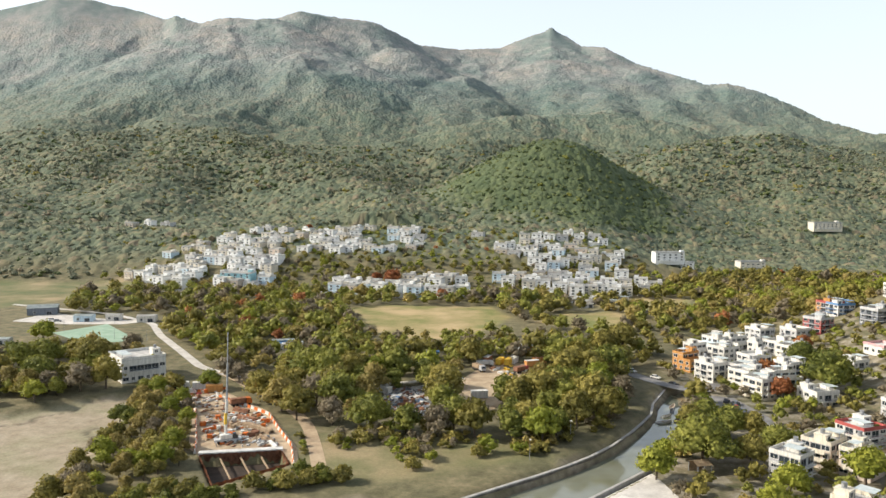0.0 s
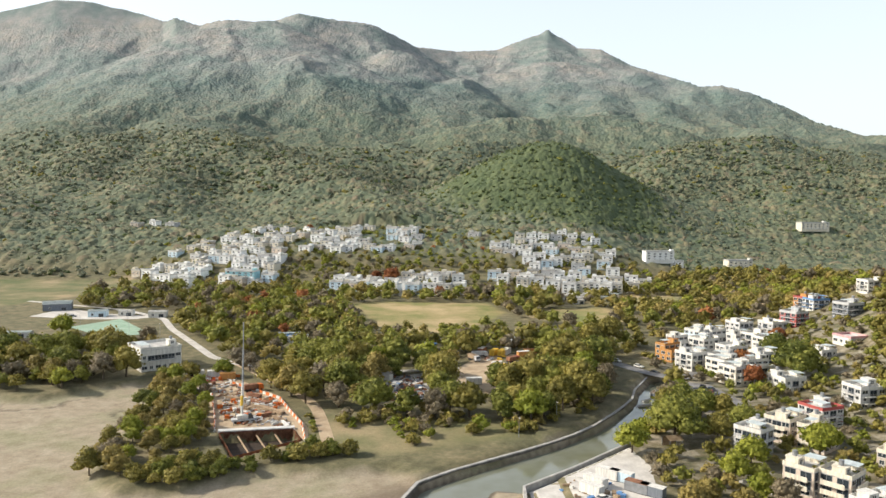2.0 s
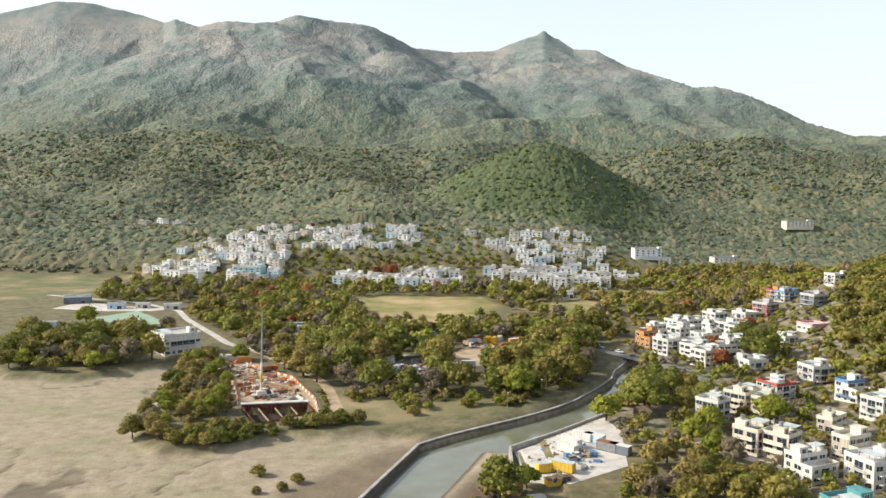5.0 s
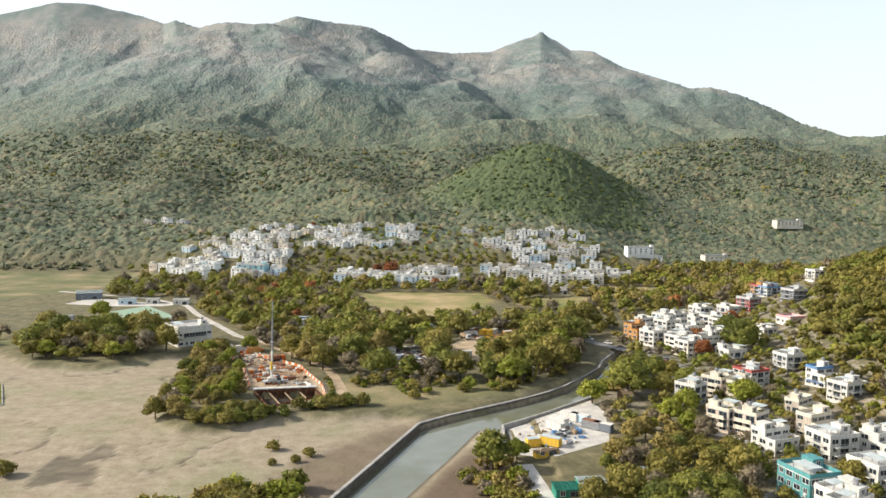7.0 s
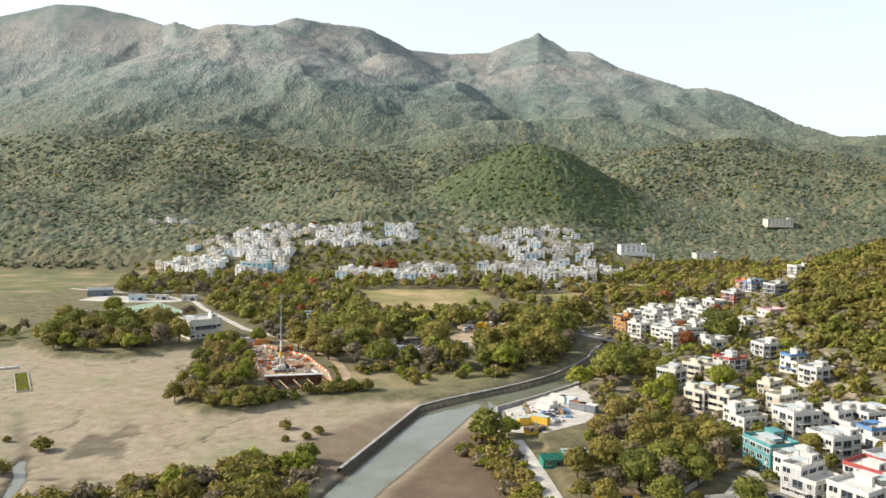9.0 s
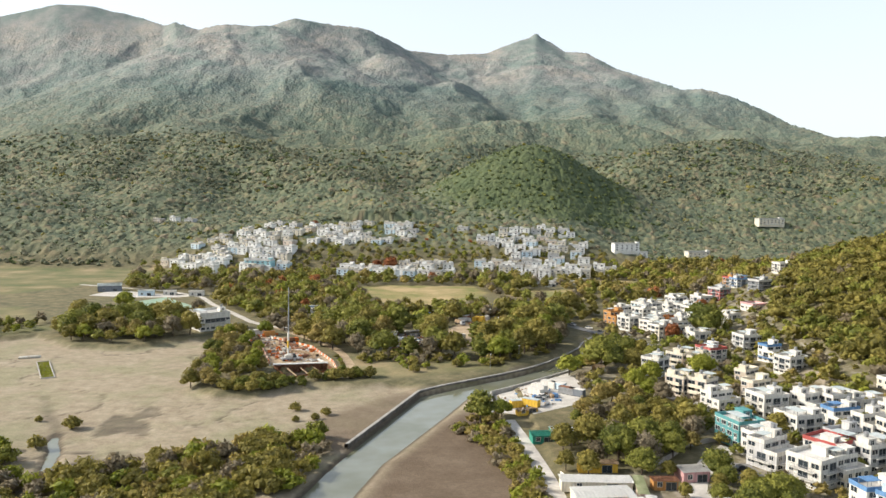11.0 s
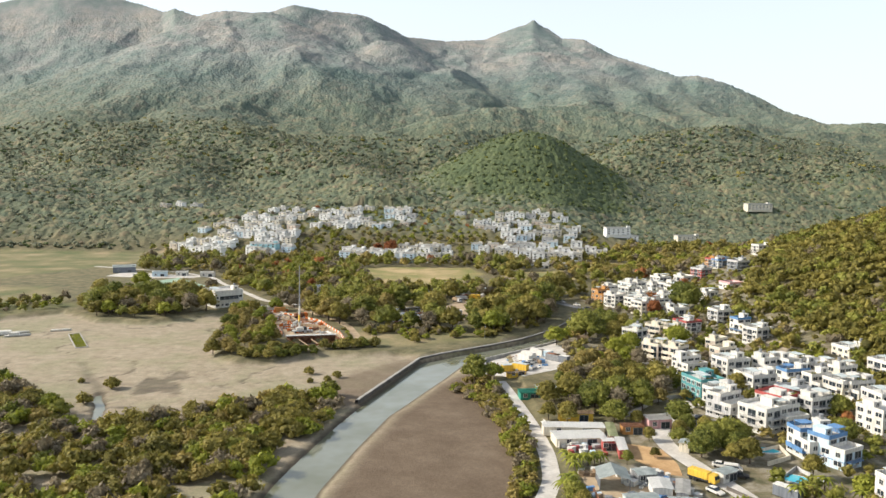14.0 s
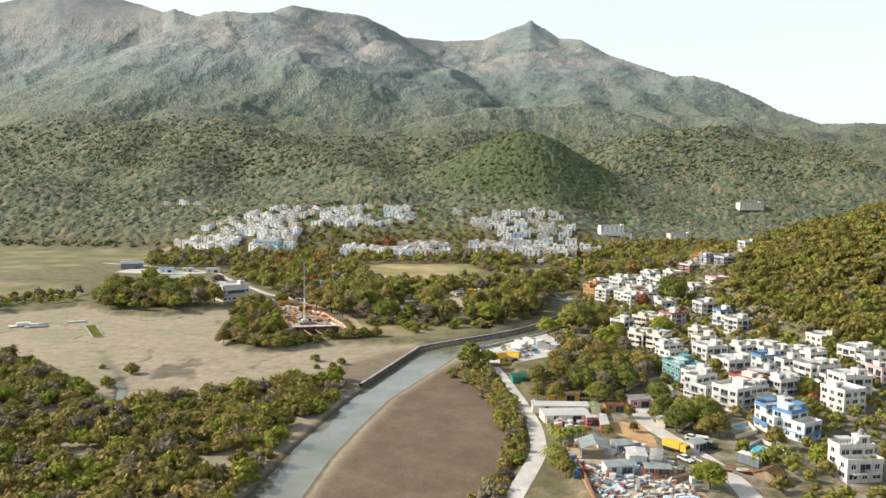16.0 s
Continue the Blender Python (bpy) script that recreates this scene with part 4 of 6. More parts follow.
road("road", [(-78, 288), (-68, 276), (-60, 264), (-48, 248), (-40, 236), (-33, 222), (-29.5, 211), (-25, 192), (-22, 178)], 4.0, "earth", "rutted bare earth track beside the works")


# ---- trees ----
def ico(sub):
    bm = bmesh.new()
    bmesh.ops.create_icosphere(bm, subdivisions=sub, radius=1)
    V = np.array([v.co[:] for v in bm.verts])
    F = np.array([[v.index for v in f.verts] for f in bm.faces])
    bm.free()
    return V, F


ICO1, ICO2 = ico(1), ico(2)


def crown_np(seed, R, H, lobes, leaves, size, base=0.3, spread=0.62, flat=0.75, fine=False):
    """A crown of lobes dressed with small leaf sprays, open between the lobes."""
    g = np.random.RandomState(seed)
    Vs, Fs, n = [], [], 0
    I = ICO2 if fine else ICO1
    for k in range(lobes):
        a = k * 2.4 + g.uniform(-0.5, 0.5)
        q = (k + 0.5) / lobes
        rr = R * spread * math.sqrt(q) * g.uniform(0.8, 1.15)
        cz = H * (base + (1 - base) * (0.80 - 0.55 * q + g.uniform(-0.10, 0.10)))
        c = np.array([math.cos(a) * rr, math.sin(a) * rr, cz])
        r = R * g.uniform(0.34, 0.52)
        sc = np.array([r, r, r * flat])
        core = I[0] * (1 + 0.36 * (g.rand(len(I[0]), 1) - 0.5)) * sc * 0.76 + c
        Vs.append(core)
        Fs.append(I[1] + n)
        n += len(core)
        d = g.normal(size=(leaves, 3))
        d[:, 2] = np.abs(d[:, 2]) * 1.0 - 0.25
        d /= np.linalg.norm(d, axis=1)[:, None]
        p = c + d * sc * g.uniform(0.70, 1.18, (leaves, 1))
        t = np.cross(d, g.normal(size=(leaves, 3)))
        t /= np.linalg.norm(t, axis=1)[:, None]
        b = np.cross(d, t) + d * g.uniform(-1.1, 1.1, (leaves, 1))
        s = size * g.uniform(0.6, 1.3, (leaves, 1))
        tip = p + d * s * g.uniform(-0.2, 0.4, (leaves, 1))
        quad = np.stack([p - t * s * 0.5, tip - b * s * 0.6, p + t * s * 0.5, tip + b * s * 0.6], 1).reshape(-1, 3)
        i = np.arange(leaves) * 4 + n
        Vs.append(quad)
        Fs.append(np.concatenate([np.stack([i, i + 1, i + 2], 1), np.stack([i, i + 2, i + 3], 1)]))
        n += len(quad)
    return np.concatenate(Vs), np.concatenate(Fs)


def limb_np(p0, p1, r0, r1, sides=6):
    p0, p1 = np.array(p0, float), np.array(p1, float)
    d = p1 - p0
    d = d / np.linalg.norm(d)
    t = np.cross(d, [0.3, 0.9, 0.2])
    t /= np.linalg.norm(t)
    b = np.cross(d, t)
    a = np.arange(sides) * 2 * math.pi / sides
    ring = np.cos(a)[:, None] * t + np.sin(a)[:, None] * b
    V = np.concatenate([p0 + ring * r0, p1 + ring * r1])
    i = np.arange(sides)
    j = (i + 1) % sides
    return V, np.concatenate([np.stack([i, j, j + sides], 1), np.stack([i, j + sides, i + sides], 1)])


def trunk_np(seed, R, H):
    g = np.random.RandomState(seed + 100)
    Vs, Fs, n = [], [], 0
    fork = (g.uniform(-0.3, 0.3), g.uniform(-0.3, 0.3), H * 0.34)
    segs = [((0, 0, -0.5), fork, 0.05 * R + 0.07, 0.04 * R + 0.05)]
    for k in range(5):
        a = k * 1.26 + g.uniform(-0.3, 0.3)
        e = (math.cos(a) * R * 0.5, math.sin(a) * R * 0.5, H * g.uniform(0.55, 0.78))
        segs.append((fork, e, 0.03 * R + 0.03, 0.03))
    for s in segs:
        V, F = limb_np(*s)
        Vs.append(V)
        Fs.append(F + n)
        n += len(V)
    return np.concatenate(Vs), np.concatenate(Fs)


def tree_template(seed, R, H, lobes, leaves, size, mat, **kw):
    cm = mesh_np("crown", *crown_np(seed, R, H, lobes, leaves, size, **kw), True)
    cm.materials.append(mat)
    tm = mesh_np("trunk", *trunk_np(seed, R, H), True)
    tm.materials.append(M["bark"])
    return tm, cm


def plant(name, meshes, x, y, z, yaw, s, label, category, group):
    root = thing(name, x, y, z, yaw, label, category, group)
    root.scale = (s, s, s)
    for nm, me in zip(("trunk", "crown"), meshes):
        o = new(nm, me)
        o.parent = root
    return root


def bake(name, templates, spots, material, label, category):
    """Many low plants in one mesh: spots of x, y, z, scale, kind."""
    g = np.random.RandomState(77)
    Vs, Fs, n = [], [], 0
    for x, y, z, s, k in spots:
        V, F = templates[k]
        a = g.uniform(0, 6.283)
        c, q = math.cos(a) * s, math.sin(a) * s
        W = np.stack([V[:, 0] * c - V[:, 1] * q + x, V[:, 0] * q + V[:, 1] * c + y, V[:, 2] * s * g.uniform(0.85, 1.2) + z], 1)
        Vs.append(W.astype(np.float32))
        Fs.append(F + n)
        n += len(W)
    if not Vs:
        return None
    me = mesh_np(name, np.concatenate(Vs), np.concatenate(Fs), True)
    me.materials.append(material)
    return tagged(new(name, me), label, category, kind="stuff")


class Spread:
    """Keeps plants apart from one another and off houses, roads and yards."""

    def __init__(self):
        self.cells = {}

    def free(self, x, y, gap):
        i, j = int(x // 6), int(y // 6)
        for a in (-1, 0, 1):
            for b in (-1, 0, 1):
                for (px, py) in self.cells.get((i + a, j + b), ()):
                    if (px - x) ** 2 + (py - y) ** 2 < gap * gap:
                        return False
        return True

    def add(self, x, y):
        self.cells.setdefault((int(x // 6), int(y // 6)), []).append((x, y))


KEEP_CLEAR = [
    ([(14, 236), (15, 271), (33, 310), (55, 306), (44, 272), (24, 224)], -2.0),
    ([(33, 120), (33, 150), (62, 178), (66, 160), (60, 128), (42, 116)], -1.0),
    ([(40, -30), (40, 68), (58, 66), (90, 84), (92, 66), (82, 30), (86, 16), (82, -30)], -2.0),
    ([(-80, 290), (-66, 276), (-46, 248), (-36, 232), (-29, 206), (-22, 176), (-18, 178), (-24, 210), (-31, 234), (-40, 250), (-62, 280)], 0),
    ([(-76, 322), (-76, 344), (-48, 344), (-48, 318)], 0),
    ([(-8, 214), (6, 214), (8, 228), (-8, 228)], 0),
    ([(13, 212), (31, 210), (31, 234), (15, 234)], 0),
    ([(88, 12), (90, 46), (100, 46), (100, 12)], -2.0),
    ([(20, 268), (26, 300), (56, 305), (60, 280), (40, 266)], 0),          # container yard
    ([(-14, 220), (-14, 256), (6, 258), (8, 226)], 0),                      # scrap yard
    ([(-58, 188), (-66, 210), (-74, 236), (-84, 252), (-66, 262), (-44, 232), (-30, 196), (-27, 180), (-46, 165)], -1.0),   # works site
    ([(-122, 262), (-128, 300), (-96, 312), (-88, 270)], 0),                # white villa
    ([(-190, 370), (-170, 400), (-132, 352), (-156, 336)], 2),              # court
    ([(-225, 372), (-212, 420), (-150, 412), (-170, 396)], 0),
    ([(104, 212), (104, 250), (116, 252), (116, 214)], 0),                  # car park
    ([(-135, 366), (-92, 294), (-76, 280), (-50, 272), (20, 274), (20, 284), (-50, 282), (-74, 290), (-88, 300), (-128, 370)], 0),
]


FOOT_NOW, FOOT_ARRAY = [], []


def blocked(x, y, pad=1.0):
    if len(FOOT) != len(FOOT_NOW):
        FOOT_NOW[:] = FOOT
        FOOT_ARRAY[:] = [np.array(FOOT)]
    f = FOOT_ARRAY[0]
    return bool(np.any((x - f[:, 0]) ** 2 + (y - f[:, 1]) ** 2 < (f[:, 2] * 0.88 + pad) ** 2))


def scatter(poly, gap, tries, seed, keep=None, spread=None, fields=True):
    r = random.Random(seed)
    xs, ys = [p[0] for p in poly], [p[1] for p in poly]
    X = np.array([r.uniform(min(xs), max(xs)) for _ in range(tries)])
    Y = np.array([r.uniform(min(ys), max(ys)) for _ in range(tries)])
    ok = inside(poly, X, Y) > 0
    for p, pad in KEEP_CLEAR:
        ok &= inside(p, X, Y) < -pad - 1.5
    for p in FIELDS.values() if fields else ():
        ok &= inside(p, X, Y) < 0
    ok &= inside(CHANNEL, X, Y) < -1.5
    out = []
    for x, y in zip(X[ok], Y[ok]):
        gg = gap * r.uniform(0.8, 1.25)
        if spread.free(x, y, gg) and not blocked(x, y) and (keep is None or keep(x, y)):
            spread.add(x, y)
            out.append((float(x), float(y)))
    return out


SP = Spread()
MANGROVE = [(-182, 142), (-150, 122), (-115, 90), (-97, 63), (-79, 71), (-63, 81), (-42, 96), (-26, 101), (-20, 86), (-25, 70), (-31, 43), (-38, -12), (-38, -28), (-100, -28), (-150, 60)]
CLUSTER_A = [(-185, 266), (-160, 236), (-133, 233), (-115, 253), (-103, 268), (-112, 300), (-125, 322), (-150, 328), (-188, 312)]
B_FRONT = [(-72, 150), (-70, 146), (-54, 150), (-36, 161), (-18, 169), (-4, 172), (-8, 182), (-24, 184), (-29, 176), (-46, 163), (-60, 168)]
CLUSTER_C = [(-262, 232), (-225, 236), (-198, 268), (-204, 300), (-240, 266), (-280, 250)]
CLUSTER_B = [(-106, 300), (-99, 258), (-90, 214), (-87, 184), (-82, 158), (-74, 152), (-62, 168), (-59, 186), (-64, 204), (-72, 232), (-86, 262)]
MID = [(-64, 262), (-42, 226), (-24, 203), (0, 205), (36, 196), (56, 214), (70, 232), (80, 252), (78, 275), (92, 300), (98, 350), (62, 376), (40, 376), (-12, 358), (-34, 392), (-48, 440), (-125, 440), (-132, 372), (-88, 302)]
BACK = [(-260, 560), (-205, 430), (-125, 430), (-48, 440), (-45, 470), (55, 455), (60, 410), (98, 350), (120, 400), (100, 470), (95, 515), (-20, 515), (-90, 530), (-190, 540)]
YARD_WOOD = [(48, 100), (62, 122), (76, 148), (90, 150), (92, 118), (84, 84), (74, 62), (50, 66), (42, 84)]
STRIP = [(9, -36), (20, -12), (28.3, 11), (31.4, 21.5), (33.6, 41), (33.4, 64), (31.4, 98), (27, 122), (14, 108), (24, 92), (28, 62), (27.5, 30), (23, 12), (14, -10), (4, -34)]
SLOPE = [(-620, 640), (-460, 600), (-280, 600), (-240, 640), (-150, 760), (0, 760), (40, 715), (180, 715), (250, 660), (460, 640), (700, 600), (800, 1000), (850, 1300), (480, 1420), (100, 1420), (-400, 1420), (-900, 1350)]
VILLAGE = [(-270, 560), (-240, 690), (-130, 765), (10, 765), (180, 720), (200, 560), (160, 500), (-30, 505)]

TREES = [tree_template(s, R, H, lob, 46, 0.64, LEAF[k], base=0.16) for s, R, H, lob, k in (
    (1, 4.6, 8.6, 16, "green"), (2, 5.2, 9.4, 18, "green"), (3, 4.0, 7.6, 14, "green"), (4, 4.6, 8.2, 16, "olive"),
    (5, 5.0, 8.8, 16, "olive"), (6, 3.8, 7.0, 13, "olive"), (7, 4.2, 7.6, 14, "bright"), (8, 4.3, 7.8, 13, "brown"), (9, 3.8, 7.4, 13, "russet"), (10, 4.4, 7.4, 15, "golden"))]
TREE_WORDS = ("dark green", "full green", "small green", "olive-green", "spreading olive-green", "small olive-green", "bright yellow-green", "dry brown half-bare", "russet-leaved", "golden-olive")
SHRUBS = [tree_template(s, R, H, lob, 34, 0.55, LEAF[k], base=0.05, flat=0.85) for s, R, H, lob, k in (
    (21, 2.9, 3.6, 12, "olive"), (22, 3.3, 4.0, 13, "olive"), (23, 2.6, 3.2, 11, "green"), (24, 2.8, 3.6, 11, "brown"), (25, 2.7, 3.3, 11, "bright"))]
SHRUB_WORDS = ("olive-green", "tall olive-green", "green", "dry brown", "yellow-green")
LOW = [crown_np(40 + k, 4.4, 6.2, 6, 15, 1.0, base=0.12, spread=0.60, flat=0.8) for k in range(5)]
HILL_LOW = [crown_np(60 + k, 4.6, 4.6, 4, 24, 0.95, base=0.0, flat=0.78) for k in range(5)]
MINI = [crown_np(45 + k, 6.4, 3.6, 2, 4, 1.3, base=0.0, spread=0.34, flat=0.72) for k in range(4)]
LOWBUSH = [crown_np(50 + k, 2.9, 3.4, 5, 22, 0.72, base=0.05) for k in range(4)]



# ---- yards, vehicles and works ----
def patch(name, poly, mat, label, lift=0.06):
    """A paved or bare surface laid on the ground."""
    P = np.array(poly, float)
    x0, y0, x1, y1 = P[:, 0].min(), P[:, 1].min(), P[:, 0].max(), P[:, 1].max()
    bm = bmesh.new()
    vs = [bm.verts.new((x, y, 0)) for x, y in poly]
    bm.faces.new(vs)
    for k in range(int((x1 - x0) / 2) + 1):
        g = bm.verts[:] + bm.edges[:] + bm.faces[:]
        bmesh.ops.bisect_plane(bm, geom=g, plane_co=(x0 + 2 * k, 0, 0), plane_no=(1, 0, 0))
    for k in range(int((y1 - y0) / 2) + 1):
        g = bm.verts[:] + bm.edges[:] + bm.faces[:]
        bmesh.ops.bisect_plane(bm, geom=g, plane_co=(0, y0 + 2 * k, 0), plane_no=(0, 1, 0))
    zs = height(np.array([v.co.x for v in bm.verts]), np.array([v.co.y for v in bm.verts]))
    for v, z in zip(bm.verts, zs):
        v.co.z = max(float(z), -0.5) + lift
    ob = new(name, mesh_of(name, bm, M[mat]))
    return tagged(ob, label, "pavement", kind="structure")


patch("pavement", [(102, 214), (103, 246), (108, 254), (116, 250), (118, 226), (115, 213)], "asphalt", "worn grey car park surface")
patch("pavement", [(16, 240), (16, 271), (33, 309), (54, 304), (43, 272), (24, 226)], "earth", "pale bare earth of the container yard")
patch("pavement", [(-10, 232), (-10, 262), (6, 270), (7, 236)], "road", "grey dusty ground of the scrap yard")
patch("pavement", [(31.5, 121), (31.5, 146), (46, 158), (64, 178), (66, 160), (60, 130), (42, 117)], "road", "pale concrete boatyard apron")
patch("pavement", [(58.6, 45.4), (63.9, 43), (68, 40), (68.6, 30), (67, 22), (63.4, 22.9), (58.3, 33)], "ochre", "orange-brown bare dirt")
patch("pavement", [(41.4, -17.6), (42.3, 23.6), (62.3, 25.5), (66.3, 13.7), (68.5, -17.7)], "earth", "dusty ground of the scrap yard")
patch("pavement", [(80.2, 62.7), (84.1, 72.4), (92.1, 70.4), (92.2, 60.7), (86.2, 56.8)], "asphalt", "grey parking apron between houses")
patch("pavement", [(-62, 196), (-72, 234), (-84, 250), (-68, 258), (-46, 232), (-31, 196), (-28, 180), (-30.5, 183.5), (-35, 194.4), (-57.5, 190.2)], "earth", "churned pale earth of the works site")
patch("pavement", [(-226, 405), (-220, 438), (-188, 418), (-150, 408), (-162, 398), (-190, 396)], "road", "pale concrete apron by the huts")
patch("pavement", [(-186, 370), (-170, 398), (-136, 352), (-155, 340)], "court", "pale green sports court", 0.1)
road("road", [(92.5, 84), (82, 72), (75.5, 62), (71.2, 54), (70.0, 41), (72.4, 30), (74.2, 22), (77, 11), (78.5, -4), (74, -34)], 5.2, "road", "pale dusty village lane", 0.1)
road("road", [(84, 300), (90, 284), (95, 273), (104, 261), (112, 262), (122, 275)], 6.0, "asphalt", "grey riverside road", 0.1, "structure", 3.0)
road("road", [(86, 150), (92, 140), (108, 120), (120, 118), (140, 122), (160, 140)], 3.6, "road", "pale lane between houses", 0.1)


def wheel_mesh(r, w):
    bm = bmesh.new()
    bmesh.ops.create_cone(bm, cap_ends=True, segments=14, radius1=r, radius2=r, depth=w, matrix=pose(0, 0, 0, 90, 0, 0))
    bmesh.ops.bevel(bm, geom=[e for e in bm.edges if e.is_manifold and abs(e.verts[0].co.y - e.verts[1].co.y) < 1e-4], offset=0.04, segments=1, affect="EDGES")
    return mesh_of("wheel", bm, M["tyre"])


WHEEL, BIGWHEEL = wheel_mesh(0.32, 0.22), wheel_mesh(0.48, 0.3)


def prism(bm, profile, y0, y1, mi=0):
    """A side profile in x, z drawn out across y."""
    a = [bm.verts.new((x, y0, z)) for x, z in profile]
    b = [bm.verts.new((x, y1, z)) for x, z in profile]
    k = len(profile)
    bm.faces.new(a).material_index = mi
    bm.faces.new(b[::-1]).material_index = mi
    for i in range(k):
        bm.faces.new((a[i], b[i], b[(i + 1) % k], a[(i + 1) % k])).material_index = mi
    bmesh.ops.recalc_face_normals(bm, faces=bm.faces[:])


def soften(bm, w):
    bmesh.ops.bevel(bm, geom=bm.edges[:], offset=w, segments=1, affect="EDGES")


def car_meshes(colour, van=False):
    body = bmesh.new()
    if van:
        prism(body, [(-2.2, 0.35), (2.15, 0.35), (2.2, 0.9), (1.7, 1.1), (1.2, 1.75), (-2.2, 1.8)], -0.86, 0.86)
    else:
        prism(body, [(-2.1, 0.32), (2.1, 0.32), (2.15, 0.7), (1.1, 0.92), (-2.05, 0.95)], -0.86, 0.86)
    soften(body, 0.06)
    glass = bmesh.new()
    if van:
        prism(glass, [(-1.9, 1.15), (1.45, 1.15), (1.1, 1.62), (-1.9, 1.65)], -0.88, 0.88)
    else:
        prism(glass, [(-1.75, 0.93), (0.95, 0.9), (0.25, 1.40), (-1.3, 1.42)], -0.74, 0.74)
    roof = bmesh.new()
    if van:
        box(roof, -2.1, -0.8, 1.8, 1.1, 0.8, 1.86)
    else:
        box(roof, -1.28, -0.70, 1.415, 0.22, 0.70, 1.47)
    return mesh_of("body", body, M[colour]), mesh_of("glass", glass, M["glass"]), mesh_of("roof", roof, M[colour])


CARS = {k: car_meshes(c, v) for k, c, v in (("white", "white", False), ("black", "dark", False), ("silver", "steel", False), ("red", "red", False), ("van", "white", True), ("grey", "slate", False))}
CAR_WORDS = {"white": "white parked saloon car", "black": "black parked saloon car", "silver": "silver parked saloon car", "red": "dark red parked saloon car", "van": "white parked van", "grey": "dark grey parked saloon car"}


def car(kind, x, y, yaw, lift=0.08):
    root = thing("parked_car", x, y, ground_z(x, y) + lift, yaw, CAR_WORDS[kind] + " on bare ground", "car", "parked cars")
    for nm, me in zip(("body", "glass", "roof"), CARS[kind]):
        o = new(nm, me)
        o.parent = root
    for wx in (-1.3, 1.35):
        for wy in (-0.78, 0.78):
            put("wheel", WHEEL, root, pose(wx, wy, 0.32))


for k, x, y, yaw in (("silver", 104, 250, 10), ("grey", 103, 245, 12), ("white", 102.5, 240.5, 8), ("silver", 101.5, 236, 10), ("black", 101, 231.5, 12), ("black", 111, 244, 60),
                     ("grey", 113, 241, 50), ("red", 111, 236, 65), ("black", 109, 230, 70), ("grey", 112, 232, 60), ("white", 96.5, 279, -50), ("black", 101, 271, -40),
                     ("white", 78.6, 27.6, -25), ("van", 80.6, 24.9, -25), ("black", 80.6, 21.0, -25), ("black", 88.1, 65.6, 15), ("white", 70.8, 11.7, -60), ("white", 48, 137, 30), ("silver", 46, 134, 25),
                     ("white", -80, 240, 20), ("white", -205, 408, 30), ("silver", -200, 404, 20), ("white", 90, 290, -60), ("grey", 108, 262, 30)):
    car(k, x, y, yaw)


def ribbed(bm, x0, x1, y0, y1, z0, z1, pitch=0.28, depth=0.035):
    """Box with ribbed long and short sides."""
    def edge(ax, ay, bx, by):
        n = max(2, int(math.hypot(bx - ax, by - ay) / pitch))
        nx, ny = (by - ay), -(bx - ax)
        q = math.hypot(nx, ny)
        return [(ax + (bx - ax) * i / n + nx / q * (depth if i % 2 and 0 < i < n else 0), ay + (by - ay) * i / n + ny / q * (depth if i % 2 and 0 < i < n else 0)) for i in range(n)]
    loop = edge(x0, y0, x1, y0) + edge(x1, y0, x1, y1) + edge(x1, y1, x0, y1) + edge(x0, y1, x0, y0)
    a = [bm.verts.new((x, y, z0)) for x, y in loop]
    b = [bm.verts.new((x, y, z1)) for x, y in loop]
    k = len(loop)
    for i in range(k):
        bm.faces.new((a[i], a[(i + 1) % k], b[(i + 1) % k], b[i]))
    bm.faces.new(b)


def container(x, y, yaw, colour, length=6.06, z=None, top=None):
    root = thing("shipping_container", x, y, (ground_z(x, y) + 0.07) if z is None else z, yaw, f"{colour} ribbed steel shipping container on the yard", "container", "containers")
    L = length / 2
    bm = bmesh.new()
    ribbed(bm, -L + 0.08, L - 0.08, -1.16, 1.16, 0.12, 2.5)
    part("body", bm, M[colour], root)
    bm = bmesh.new()
    box(bm, -L, -1.22, 2.5, L, 1.22, 2.6)
    part("roof", bm, M[top or colour], root)
    bm = bmesh.new()
    box(bm, -L, -1.22, 0, L, 1.22, 0.12)
    part("base", bm, M["dark"], root)


for x, y, yaw, c, top in ((52.5, 151.5, -42, "white", "white"), (55.5, 149.5, -42, "paleblue", "white"), (57.5, 142.5, -42, "steel", "rust"), (60.5, 140, -42, "slate", "white"),
                          (48, 146, -50, "white", "white"), (46, 141, -50, "white", "white"), (38, 128, 15, "yellow", "metalroof"), (42, 126.5, -35, "yellow", "metalroof"),
                          (86.4, 9.3, -55, "slate", "white"), (37, 305, 65, "yellow", "yellow"), (40.5, 303, 65, "yellow", "yellow"), (43, 306, 65, "white", "white"), (32, 309, 65, "rust", "white"),
                          (24.5, 252, 10, "white", "white"), (50, 300, 20, "orange", "white"), (54, 306, 20, "orange", "rust"), (8, 318, 5, "blue", "blue"), (-4, 318, 0, "rust", "white"), (-5, 305, 20, "orange", "blue"),
                          (-78, 262, 12, "white", "white"), (-72, 258, 14, "orange", "orange"), (-64, 334, 10, "white", "blue"), (-56, 338, 12, "white", "metalroof"), (-10, 258, -40, "white", "white"), (-14, 262, 10, "white", "metalroof")):
    container(x, y, yaw, c, 6.06, None, top)


